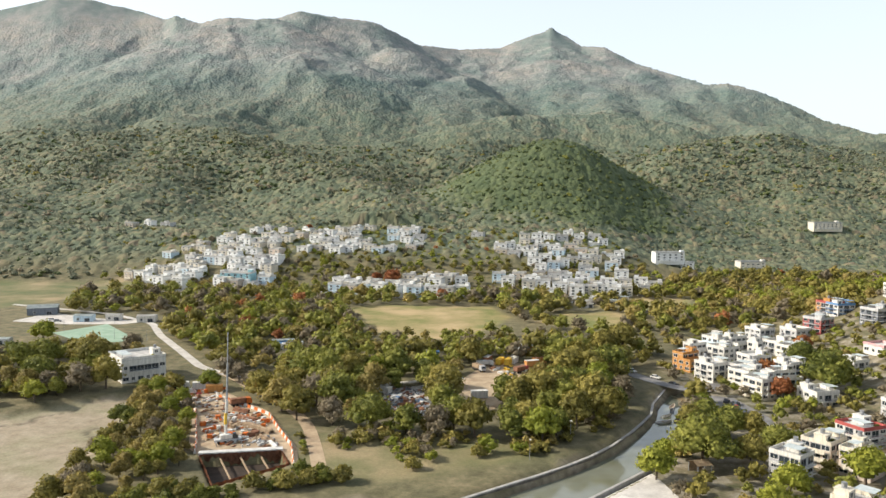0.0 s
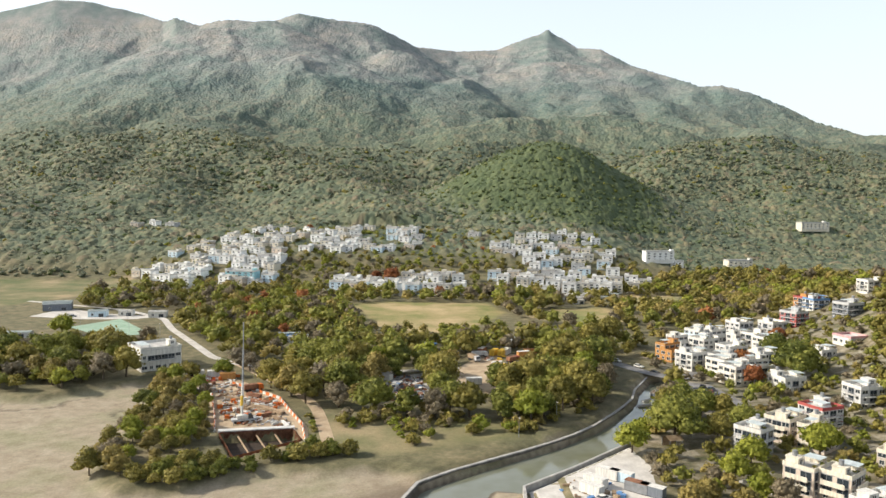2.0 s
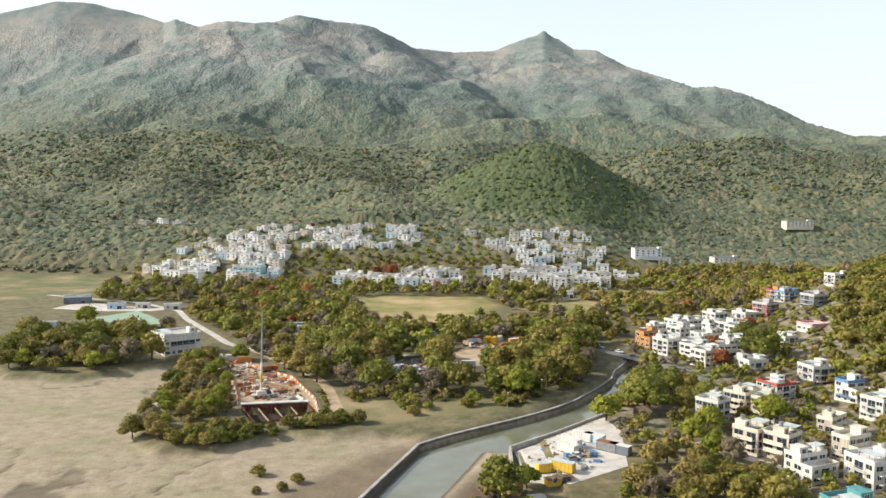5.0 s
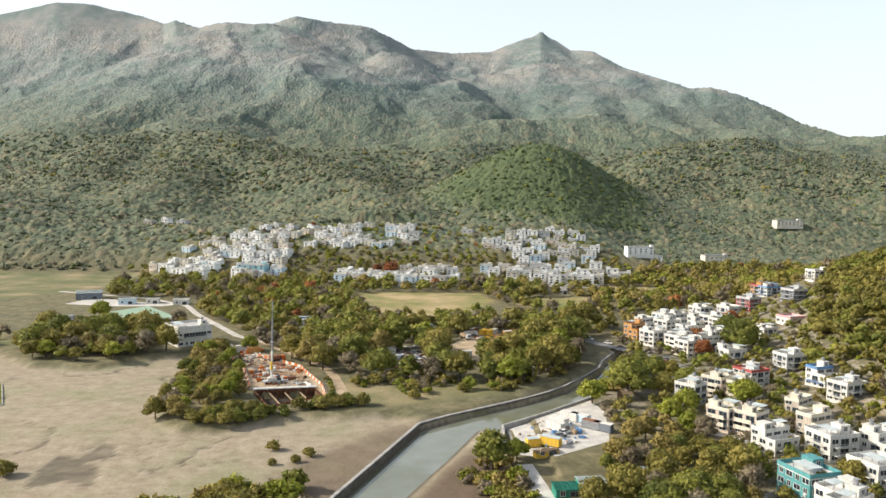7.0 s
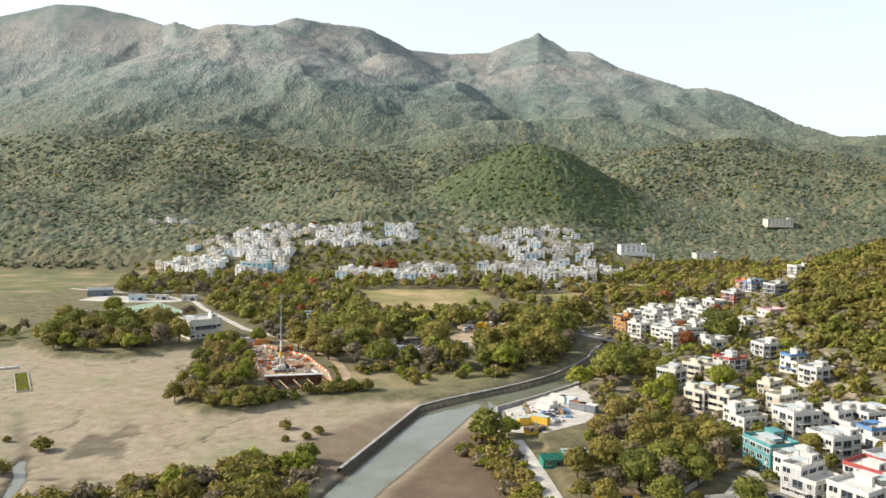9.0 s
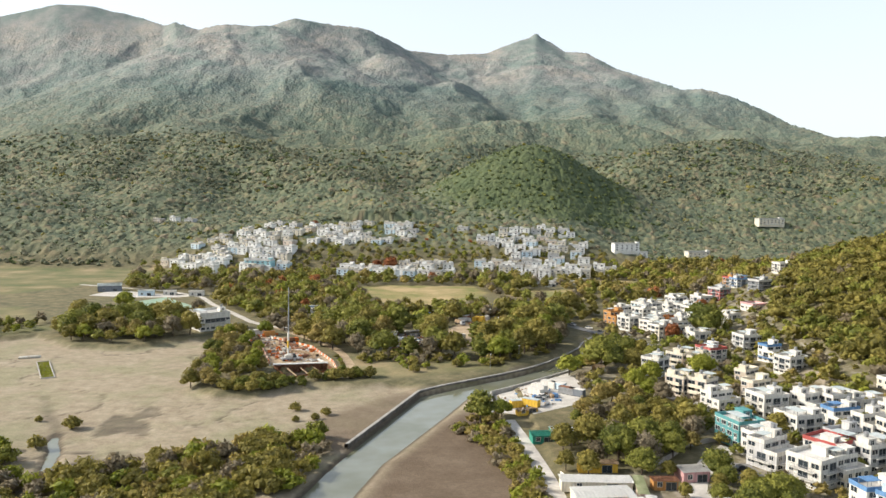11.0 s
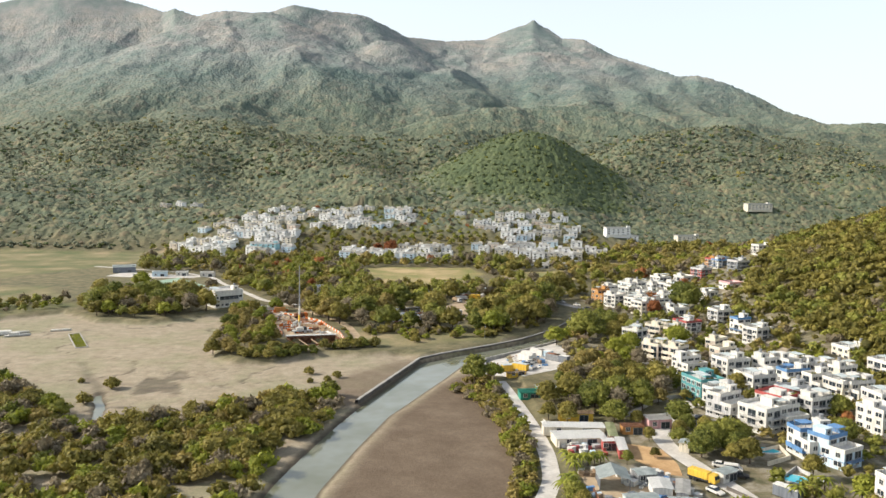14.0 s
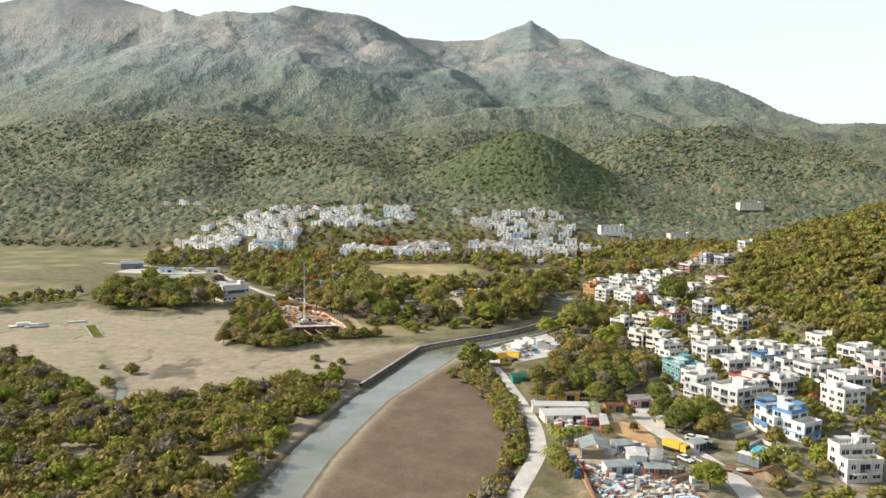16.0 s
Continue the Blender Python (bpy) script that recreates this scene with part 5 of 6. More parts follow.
def shed(x, y, yaw, w, d, h, rise, wall, roof, label, open_front=False, name="shed"):
    """A shed with a sheet roof: ridge along x when rise > 0, else a flat slope."""
    root = thing(name, x, y, ground_z(x, y) - 0.05, yaw, label, "shed")
    if open_front:
        for px in (-w / 2, 0, w / 2):
            for py in (-d / 2, d / 2):
                bm = bmesh.new()
                box(bm, px - 0.09, py - 0.09, 0, px + 0.09, py + 0.09, h)
                part("post", bm, M["steel"], root)
        bm = bmesh.new()
        box(bm, -w / 2, d / 2 - 0.12, 0, w / 2, d / 2 - 0.1, h)
        part("back_wall", bm, M[wall], root)
    else:
        bm = bmesh.new()
        prof = [(-d / 2, 0), (d / 2, 0), (d / 2, h), (0, h + max(rise, 0.02)), (-d / 2, h)]
        a = [bm.verts.new((-w / 2, q, z)) for q, z in prof]
        b = [bm.verts.new((w / 2, q, z)) for q, z in prof]
        bm.faces.new(a)
        bm.faces.new(b[::-1])
        for i in range(5):
            bm.faces.new((a[i], b[i], b[(i + 1) % 5], a[(i + 1) % 5]))
        bmesh.ops.recalc_face_normals(bm, faces=bm.faces[:])
        part("wall", bm, M[wall], root)
        put("window", WIN["small"], root, pose(-w * 0.25, -d / 2 - 0.005, 0.9))
        put("window", WIN["door"], root, pose(w * 0.22, -d / 2 - 0.005, 0.05))
    for s in (-1, 1):
        bm = bmesh.new()
        n = max(4, int(w / 0.45))
        g = []
        for i in range(n + 1):
            px = -w / 2 - 0.3 + (w + 0.6) * i / n
            up = 0.05 * (i % 2)
            g.append((bm.verts.new((px, 0, h + rise + 0.06 + up)), bm.verts.new((px, s * (d / 2 + 0.35), h + 0.06 - 0.02 + up))))
        for i in range(n):
            bm.faces.new((g[i][0], g[i + 1][0], g[i + 1][1], g[i][1]))
        bmesh.ops.solidify(bm, geom=bm.faces[:], thickness=0.03)
        part("roof_sheet", bm, M[roof], root)
    FOOT.append((x, y, max(w, d) / 2))
    return root


shed(46.8, 53.8, -3, 17, 4.6, 2.5, 0.2, "cream", "bright", "long white-roofed shed by the lane")
shed(46.6, 45.9, 4, 13.6, 6.4, 2.4, 0.25, "cream", "bright", "long low shed with a bright white sheet roof")
shed(56.8, 50, 81, 11.5, 2.0, 2.4, 0.1, "beige", "limeroof", "narrow shed with a pale yellow-green roof")
shed(53.4, 40.6, 0, 3.0, 2.2, 2.7, 0.1, "red", "bright", "red-fronted kiosk with white sheet roof")
shed(56.4, 38.4, 81, 10, 2.0, 2.4, 0.15, "red", "bright", "red-walled shed with white sheet roof")
shed(48.4, 16.6, 84, 7, 6.8, 2.9, 1.3, "slate", "metalroof", "open workshop with a grey ribbed gable roof", True, "workshop_shed")
shed(56.6, 19.2, 8, 4.6, 4, 2.4, 0.3, "steel", "metalroof", "grey sheet-metal lean-to beside the workshop")
shed(58.0, 11.5, 82, 6, 4.4, 2.6, 0.3, "white", "bright", "small white sheet-roofed storage shed")
shed(62.8, 10.5, 70, 8, 2.6, 2.3, 0.2, "grey", "whitedeck", "grey storage shed under white sheets")
shed(50.1, 65.6, 0, 10, 3.0, 2.4, 0.2, "yellow", "timber", "long ochre-walled shed behind trees")
shed(58.4, 99, 10, 6, 3.0, 3.0, 0.3, "yellow", "metalroof", "ochre-walled hut half hidden by trees")
shed(73.8, 39.4, 60, 3.2, 2.6, 2.5, 0.3, "cream", "metalroof", "small cream gate hut beside the lane")
shed(51.5, 4.5, 5, 7, 4.0, 2.4, 0.4, "metalroof", "metalroof", "low shed under pale green sheets")
shed(60.5, 3.0, -6, 6, 3.4, 2.2, 0.3, "rust", "metalroof", "patched sheet-metal scrap shelter")
shed(72.7, 59.8, 8, 7, 5, 2.8, 0.4, "pink", "roofdeck", "small pink rendered single-storey cottage")
shed(63.7, 53.9, 0, 6, 3, 2.4, 0.2, "orange", "rust", "orange-walled lean-to shed beside the lane")
shed(40, 91.7, 3, 6.5, 5, 2.5, 0.3, "green", "green", "green metal hut beside the lane")
shed(46, 93.1, 3, 6.5, 4.5, 2.6, 0.3, "green", "metalroof", "green hut with a pale roof")
shed(39.5, 119.5, 20, 7, 2.4, 1.7, 0.15, "yellow", "timber", "low yellow store at the yard's edge")
shed(86.4, -1.5, 40, 5.5, 5.5, 2.0, 1.5, "timber", "thatch", "brown thatched garden hut")
shed(76.3, 19.6, 30, 5, 3, 2.4, 0.3, "white", "metalroof", "small pale garden shed")
shed(77, 176, 15, 4, 4, 2.6, 0.9, "timber", "earth", "small riverside pavilion with an ochre roof", True, "pavilion")
shed(-222, 432, 20, 16, 10, 4.2, 1.6, "slate", "metalroof", "large grey barn with a ribbed roof")
shed(-187, 408, 10, 10, 7, 3.4, 0.6, "paleblue", "metalroof", "pale blue hut beside the court")
shed(-172, 412, 8, 8, 6, 3.2, 0.3, "white", "whitedeck", "white hut beside the court")
shed(-152, 408, 8, 10, 7, 3.4, 0.5, "white", "whitedeck", "white hut with a pale roof beside the court")
shed(-164, 302, 10, 8, 5, 2.6, 0.3, "tan", "rust", "low weathered hut among trees")
shed(-198, 340, 5, 14, 5, 2.8, 0.4, "grey", "metalroof", "long low grey hut in the field")
shed(52, 330, 15, 14, 7, 3.2, 0.4, "orange", "metalroof", "orange yard shed with a pale roof")
shed(44, 322, 15, 10, 6, 3.0, 0.4, "grey", "whitedeck", "grey sheet-roofed yard shed")
shed(-68, 331, 8, 9, 4, 2.8, 0.3, "blue", "metalroof", "blue hut with a pale sheet roof among trees")
shed(-57, 333, 4, 9, 5, 2.8, 0.3, "white", "whitedeck", "low white-roofed hut among trees")
shed(-62, 341, 12, 12, 4, 3.0, 0.3, "blue", "metalroof", "long blue hut with a pale roof among trees")
rf = random.Random(21)
for k in range(26):
    hx, hy = rf.uniform(92, 165), rf.uniform(470, 512)
    if inside(FIELDS["east_field"], np.array([hx]), np.array([hy]))[0] < 0 and not blocked(hx, hy, -3):
        shed(hx, hy, rf.uniform(-20, 25), rf.uniform(7, 12), rf.uniform(5, 7), rf.uniform(2.6, 3.4), 0.4, rf.choice(("white", "grey", "cream", "tan")), rf.choice(("whitedeck", "white", "metalroof", "whitedeck")), "low white-roofed village hut", False, "village_hut")
for k in range(20):
    hx, hy = rf.uniform(-215, 10), rf.uniform(500, 535)
    if not blocked(hx, hy, -3):
        shed(hx, hy, rf.uniform(-15, 20), rf.uniform(7, 12), rf.uniform(5, 7), rf.uniform(2.6, 3.6), 0.4, rf.choice(("white", "grey", "cream", "tan")), rf.choice(("whitedeck", "white", "metalroof", "whitedeck")), "low white-roofed village hut", False, "village_hut")


# swimming pools
def pool(x, y, yaw, a, b):
    root = thing("swimming_pool", x, y, ground_z(x, y), yaw, "bright blue swimming pool with pale rim", "pool", "swimming pools")
    for nm, sc, z, mat in (("rim", 1.16, 0.34, "whitedeck"), ("water", 1.0, 0.38, "pool")):
        bm = bmesh.new()
        v = [bm.verts.new((a * sc * math.cos(t) * (1 + 0.12 * math.cos(2 * t + 1)), b * sc * math.sin(t), z)) for t in np.linspace(0, 2 * math.pi, 28, endpoint=False)]
        f = bm.faces.new(v)
        r = bmesh.ops.extrude_face_region(bm, geom=[f])
        bmesh.ops.translate(bm, vec=(0, 0, -0.5), verts=[g for g in r["geom"] if isinstance(g, bmesh.types.BMVert)])
        bmesh.ops.recalc_face_normals(bm, faces=bm.faces[:])
        part(nm, bm, M[mat], root)


pool(93.2, 19.5, -35, 3.9, 2.5)
pool(95.2, 39, -15, 3.2, 2.0)


# small boats
def boat(x, y, yaw, length, colour, label, z=-0.5, cabin=False):
    root = thing("small_boat", x, y, z, yaw, label, "boat", "moored boats")
    bm = bmesh.new()
    n, rows = 9, []
    for i in range(n):
        t = i / (n - 1)
        hw = length * 0.16 * min(1.0, (1 - t) * 2.2 + 0.03) ** 0.7
        sx = -length / 2 + length * t
        sheer = 0.65 + 0.35 * t * t
        rows.append([bm.verts.new(p) for p in ((sx, -hw, sheer), (sx, -hw * 0.7, 0.05), (sx, 0, -0.1), (sx, hw * 0.7, 0.05), (sx, hw, sheer), (sx, hw * 0.82, sheer - 0.05), (sx, hw * 0.6, 0.3), (sx, -hw * 0.6, 0.3), (sx, -hw * 0.82, sheer - 0.05))])
    for i in range(n - 1):
        for j in range(9):
            k = (j + 1) % 9
            bm.faces.new((rows[i][j], rows[i + 1][j], rows[i + 1][k], rows[i][k]))
    bm.faces.new(rows[0])
    bm.faces.new(rows[-1][::-1])
    bmesh.ops.recalc_face_normals(bm, faces=bm.faces[:])
    part("hull", bm, M[colour], root)
    bm = bmesh.new()
    box(bm, -length * 0.1, -length * 0.12, 0.42, length * 0.0, length * 0.12, 0.5)
    part("bench", bm, M["timber"], root)
    if cabin:
        bm = bmesh.new()
        prism(bm, [(-length * 0.3, 0.3), (length * 0.12, 0.3), (length * 0.05, 1.9), (-length * 0.3, 2.0)], -length * 0.11, length * 0.11)
        part("cabin", bm, M["white"], root)


for x, y, yaw, ln, c in ((83, 241, 40, 5, "dark"), (87, 247.5, 60, 5, "slate"), (88, 238, 30, 4.5, "white"), (92, 244.5, 70, 4.5, "slate"), (85, 231, 20, 6, "grey"), (90, 233, 55, 4.5, "dark"), (94, 250, 60, 5, "tan"), (82, 246, 45, 5, "grey")):
    boat(x, y, yaw, ln, c, "small open boat moored in the river")
boat(-189, 204, 30, 17, "white", "white cabin boat stranded on the mud", 0.3, True)
boat(-183, 200, 20, 11, "whitedeck", "white work boat lying on the mud", 0.3, True)
boat(-169, 213, 15, 9, "white", "white open boat lying on the mud", 0.3)
boat(82, 4, -20, 9, "rust", "old reddish wooden boat on the ground", 3.1)
boat(84, 3.4, 160, 7, "white", "white boat hull on blocks", 3.1)


# ---- works site ----
def tube(bm, a, b, r, sides=8):
    V, F = limb_np(a, b, r, r, sides)
    v = [bm.verts.new(p) for p in V]
    for f in F:
        bm.faces.new([v[i] for i in f])


def crane(x, y, yaw):
    root = thing("mobile_crane", x, y, ground_z(x, y) + 0.06, yaw, "white mobile crane with a long raised boom on the works site", "crane")
    bm = bmesh.new()
    prism(bm, [(-3.8, 0.6), (3.8, 0.6), (3.9, 1.2), (-3.9, 1.3)], -1.25, 1.25)
    soften(bm, 0.06)
    part("chassis", bm, M["grey"], root)
    bm = bmesh.new()
    prism(bm, [(-2.2, 1.35), (1.2, 1.35), (1.2, 2.2), (0.2, 2.6), (-2.2, 2.5)], -1.1, 0.9)
    soften(bm, 0.08)
    part("superstructure", bm, M["white"], root)
    bm = bmesh.new()
    prism(bm, [(1.3, 1.35), (2.9, 1.35), (2.7, 2.2), (2.2, 2.9), (1.3, 2.9)], -1.15, -0.1)
    part("cab", bm, M["glass"], root)
    for i, (p0, p1, r, c) in enumerate((((-0.6, 0.3, 2.4), (0.1, 3.2, 12), 0.42, "white"), ((0.1, 3.2, 12), (0.55, 5.2, 22), 0.30, "steel"), ((0.55, 5.2, 22), (0.9, 6.9, 31), 0.18, "steel"))):
        bm = bmesh.new()
        tube(bm, p0, p1, r)
        part("boom_section", bm, M[c], root)
    bm = bmesh.new()
    tube(bm, (-0.62, 0.6, 5.2), (-0.38, 1.55, 8.2), 0.46)
    part("boom_collar", bm, M["yellow"], root)
    for px in (-2.6, -0.9, 0.9, 2.6):
        for py in (-1.1, 1.1):
            put("wheel", BIGWHEEL, root, pose(px, py, 0.48))
    for px in (-3.4, 3.4):
        for sy in (-1, 1):
            bm = bmesh.new()
            box(bm, px - 0.15, min(sy * 1.2, sy * 2.8), 0.7, px + 0.15, max(sy * 1.2, sy * 2.8), 0.95)
            box(bm, px - 0.12, sy * 2.7 - 0.12, 0, px + 0.12, sy * 2.7 + 0.12, 0.9)
            part("outrigger", bm, M["steel"], root)


crane(-52, 201, 20)


def sheet_pile(ax, ay, bx, by, top):
    """Ribbed steel sheet piling round the excavation."""
    n = max(2, int(math.hypot(bx - ax, by - ay) / 0.5))
    tx, ty = (bx - ax), (by - ay)
    q = math.hypot(tx, ty)
    nx, ny = -ty / q, tx / q
    bm = bmesh.new()
    prev = None
    for i in range(n + 1):
        o = 0.22 * ((i // 2) % 2)
        px, py = ax + tx * i / n + nx * o, ay + ty * i / n + ny * o
        cur = (bm.verts.new((px, py, -3.6)), bm.verts.new((px, py, top)))
        if prev:
            bm.faces.new((prev[0], cur[0], cur[1], prev[1]))
        prev = cur
    bmesh.ops.solidify(bm, geom=bm.faces[:], thickness=0.05)
    return bm


pit_root = thing("excavation_shoring", -43, 183, 0, 0, "rusty steel sheet piling round a deep excavation", "shoring")
pr = [Vector((p[0], p[1], 0)) for p in PIT]
for i in range(4):
    a, b = pr[i], pr[(i + 1) % 4]
    o = part("sheet_pile_wall", sheet_pile(a.x + 43, a.y - 183, b.x + 43, b.y - 183, 2.7), M["rust"], pit_root)
for f in (0.25, 0.5, 0.75):
    a, b = pr[0].lerp(pr[1], f), pr[3].lerp(pr[2], f)
    bm = bmesh.new()
    tube(bm, (a.x + 43, a.y - 183, 1.2), (b.x + 43, b.y - 183, 1.2), 0.28)
    part("strut", bm, M["timber"], pit_root, "pale steel strut across the excavation")
patch("pit_floor", [tuple((Vector((-43, 183)) + (Vector(p) - Vector((-43, 183))) * 0.93)) for p in PIT], "pit", "very dark earth floor of the excavation", 0.05).location.z = -0.2
bm = bmesh.new()
a, b = pr[0], pr[1]
slab = thing("concrete_edge_slab", a.x, a.y + 0.3, 1.9, math.degrees(math.atan2(b.y - a.y, b.x - a.x)), "pale concrete slab along the excavation edge", "slab")
box(bm, -0.5, 0, 0, (b - a).length + 0.4, 2.2, 1.1)
part("slab", bm, M["whitedeck"], slab)


def barrier_mesh(colour):
    bm = bmesh.new()
    prism(bm, [(-0.28, 0), (0.28, 0), (0.12, 0.5), (0.1, 0.95), (-0.1, 0.95), (-0.12, 0.5)], -0.95, 0.95)
    return mesh_of("shell", bm, M[colour])


BARRIER = {c: barrier_mesh(c) for c in ("orange_paint", "white")}
ri = random.Random(8)


def fence(pts):
    line = [Vector(p) for p in pts]
    k = 0
    for a, b in zip(line[:-1], line[1:]):
        n = int((b - a).length / 2.05)
        ang = math.degrees(math.atan2(b.y - a.y, b.x - a.x)) - 90
        for i in range(n):
            p = a.lerp(b, (i + 0.5) / n)
            c = "orange_paint" if k % 2 else "white"
            r = thing("traffic_barrier", p.x, p.y, ground_z(p.x, p.y) + 0.05, ang + ri.uniform(-6, 6), ("orange" if k % 2 else "white") + " plastic water-filled barrier on the works site", "barrier", "works barriers")
            put("shell", BARRIER[c], r, Matrix())
            k += 1


fence([(-58.5, 191), (-62, 204), (-67, 220), (-71, 233), (-81, 248)])
fence([(-29.5, 182), (-33, 198), (-40, 214), (-46, 229), (-60, 243), (-70, 252)])
fence([(-84, 252), (-78, 257), (-68, 262)])


def stack(x, y, yaw, n, length, r, mat, label):
    root = thing("pipe_stack" if mat != "timber" else "timber_stack", x, y, ground_z(x, y) + 0.05, yaw, label, "stack", "material stacks")
    k = 0
    for row in range(3):
        for i in range(n - row):
            bm = bmesh.new()
            tube(bm, (-length / 2, (i + row * 0.5 - n / 2) * r * 2.1, r + row * r * 1.8), (length / 2 + ri.uniform(-0.4, 0.4), (i + row * 0.5 - n / 2) * r * 2.1, r + row * r * 1.8), r, 6)
            part("pipe" if mat != "timber" else "log", bm, M[mat], root)


for x, y, yaw, n, ln, r, mat, lab in ((-49, 216, -35, 6, 9, 0.22, "timber", "stack of brown timber piles"), (-44, 212, -40, 5, 8, 0.22, "timber", "stack of weathered timber piles"),
                                      (-52, 224, -30, 5, 8, 0.2, "rust", "stack of rusty steel sections"), (-41, 203, -45, 4, 7, 0.2, "timber", "stack of timber balks"),
                                      (-60, 212, 40, 4, 5, 0.2, "orange_paint", "stack of orange plastic pipes"), (-47, 207, 30, 4, 5, 0.2, "rust", "stack of rusty steel bars"),
                                      (-62, 228, -20, 5, 6, 0.2, "timber", "stack of brown timber"), (-56, 233, -25, 4, 6, 0.2, "rust", "stack of rusty pipes"), (-38, 198, -60, 4, 6, 0.18, "whitedeck", "stack of pale pipes"),
                                      (-2, 240, 20, 4, 5, 0.25, "rust", "rusty pipes in the scrap yard"), (2, 247, 60, 4, 5, 0.2, "timber", "timber in the scrap yard"), (-5, 250, -30, 4, 4, 0.25, "steel", "steel pipes in the scrap yard"),
                                      (65.4, -0, 30, 5, 5, 0.2, "timber", "timber planks in the scrap yard"), (58.4, 1.9, -20, 4, 4, 0.2, "rust", "rusty pipes in the scrap yard")):
    stack(x, y, yaw, n, ln, r, mat, lab)


def crate(x, y, z, yaw, s, mat, label):
    """A lidded crate or bag with softened edges."""
    root = thing("crate", x, y, z, yaw, label, "crate", "yard crates")
    bm = bmesh.new()
    box(bm, -s[0] / 2, -s[1] / 2, 0, s[0] / 2, s[1] / 2, s[2])
    soften(bm, 0.06)
    part("body", bm, M[mat], root)
    bm = bmesh.new()
    box(bm, -s[0] / 2 - 0.04, -s[1] / 2 - 0.04, s[2], s[0] / 2 + 0.04, s[1] / 2 + 0.04, s[2] + 0.1)
    part("lid", bm, M[mat], root)


def litter(cx, cy, rx, ry, n, mats, words, seed):
    r = random.Random(seed)
    for _ in range(n):
        x, y = cx + r.uniform(-rx, rx), cy + r.uniform(-ry, ry)
        if blocked(x, y, -2.5):
            continue
        m = r.choice(mats)
        crate(x, y, ground_z(x, y) + 0.05, r.uniform(0, 90), (r.uniform(0.8, 2.2), r.uniform(0.8, 1.6), r.uniform(0.5, 1.4)), m, words)


litter(-54, 216, 10, 12, 30, ("orange_paint", "white", "rust", "timber", "orange_paint", "whitedeck"), "crate of building material on the works site", 1)
litter(-80, 250, 6, 7, 10, ("orange_paint", "white", "red", "rust"), "red and white stored site material", 2)
litter(-2, 246, 6, 10, 20, ("slate", "rust", "white", "green", "steel", "blue"), "piled scrap crate in the yard", 3)
litter(56.4, 2, 12, 9, 32, ("slate", "rust", "white", "blue", "steel", "whitedeck", "red", "timber"), "piled scrap crate in the yard", 4)
litter(47.2, 39.3, 6, 3, 12, ("red", "white", "paleblue", "white"), "boxed goods in the yard", 5)
litter(48, 134, 5, 8, 12, ("white", "steel", "blue", "timber"), "stored crate on the boatyard apron", 6)
litter(40, 292, 8, 8, 14, ("yellow", "white", "rust", "steel"), "stored crate in the container yard", 7)
litter(56.3, 20.6, 6, 3, 16, ("white", "whitedeck", "steel", "grey"), "stacked white sacks beside the workshop", 8)


litter(56, 21, 4, 5, 16, ("white", "whitedeck", "steel", "grey"), "bulging pale sack on the scrap heap", 9)
litter(63, 17, 3, 6, 14, ("slate", "blue", "steel", "white", "rust"), "bagged scrap beside the storage shed", 10)
litter(43.5, 8, 3, 6, 12, ("blue", "paleblue", "steel", "timber", "red"), "stacked blue and grey scrap box", 11)
litter(46, 40.5, 5, 1.6, 8, ("red", "white", "grey"), "boxed goods in the yard", 12)
litter(44, 22, 3, 2.5, 7, ("steel", "white", "timber"), "stacked metal cabinet outside the workshop", 13)


def debris(poly, n, mats, label, seed, longest=4.5):
    """Loose planks, pipes and sheets lying about, too many to count."""
    g = np.random.RandomState(seed)
    P = np.array(poly, float)
    cube = np.array([(-1, -1, 0), (1, -1, 0), (1, 1, 0), (-1, 1, 0), (-1, -1, 2), (1, -1, 2), (1, 1, 2), (-1, 1, 2)], float) * 0.5
    quads = np.array(((3, 2, 1, 0), (4, 5, 6, 7), (0, 1, 5, 4), (1, 2, 6, 5), (2, 3, 7, 6), (3, 0, 4, 7)))
    main = g.uniform(0, 180)
    for mat in mats:
        Vs, Fs, k = [], [], 0
        X, Y = g.uniform(P[:, 0].min(), P[:, 0].max(), n), g.uniform(P[:, 1].min(), P[:, 1].max(), n)
        keep = inside(poly, X, Y) > 0.6
        X, Y = X[keep], Y[keep]
        for x, y, z in zip(X, Y, height(X, Y)):
            if blocked(x, y, -2.0):
                continue
            size = np.array([g.uniform(0.5, longest) * g.uniform(0.3, 1), g.uniform(0.2, 0.9), g.uniform(0.12, 0.7)])
            a = math.radians(main + g.normal() * 40)
            q = cube * size
            q[:, 2] += q[:, 0] * g.uniform(-0.12, 0.12)
            V = np.stack([q[:, 0] * math.cos(a) - q[:, 1] * math.sin(a) + x, q[:, 0] * math.sin(a) + q[:, 1] * math.cos(a) + y, q[:, 2] + z + 0.1], 1)
            Vs.append(V)
            Fs.append(quads + k)
            k += 8
        me = mesh_np("debris", np.concatenate(Vs), np.concatenate(Fs), False)
        me.materials.append(M[mat])
        tagged(new("debris", me), label, "debris", kind="stuff")


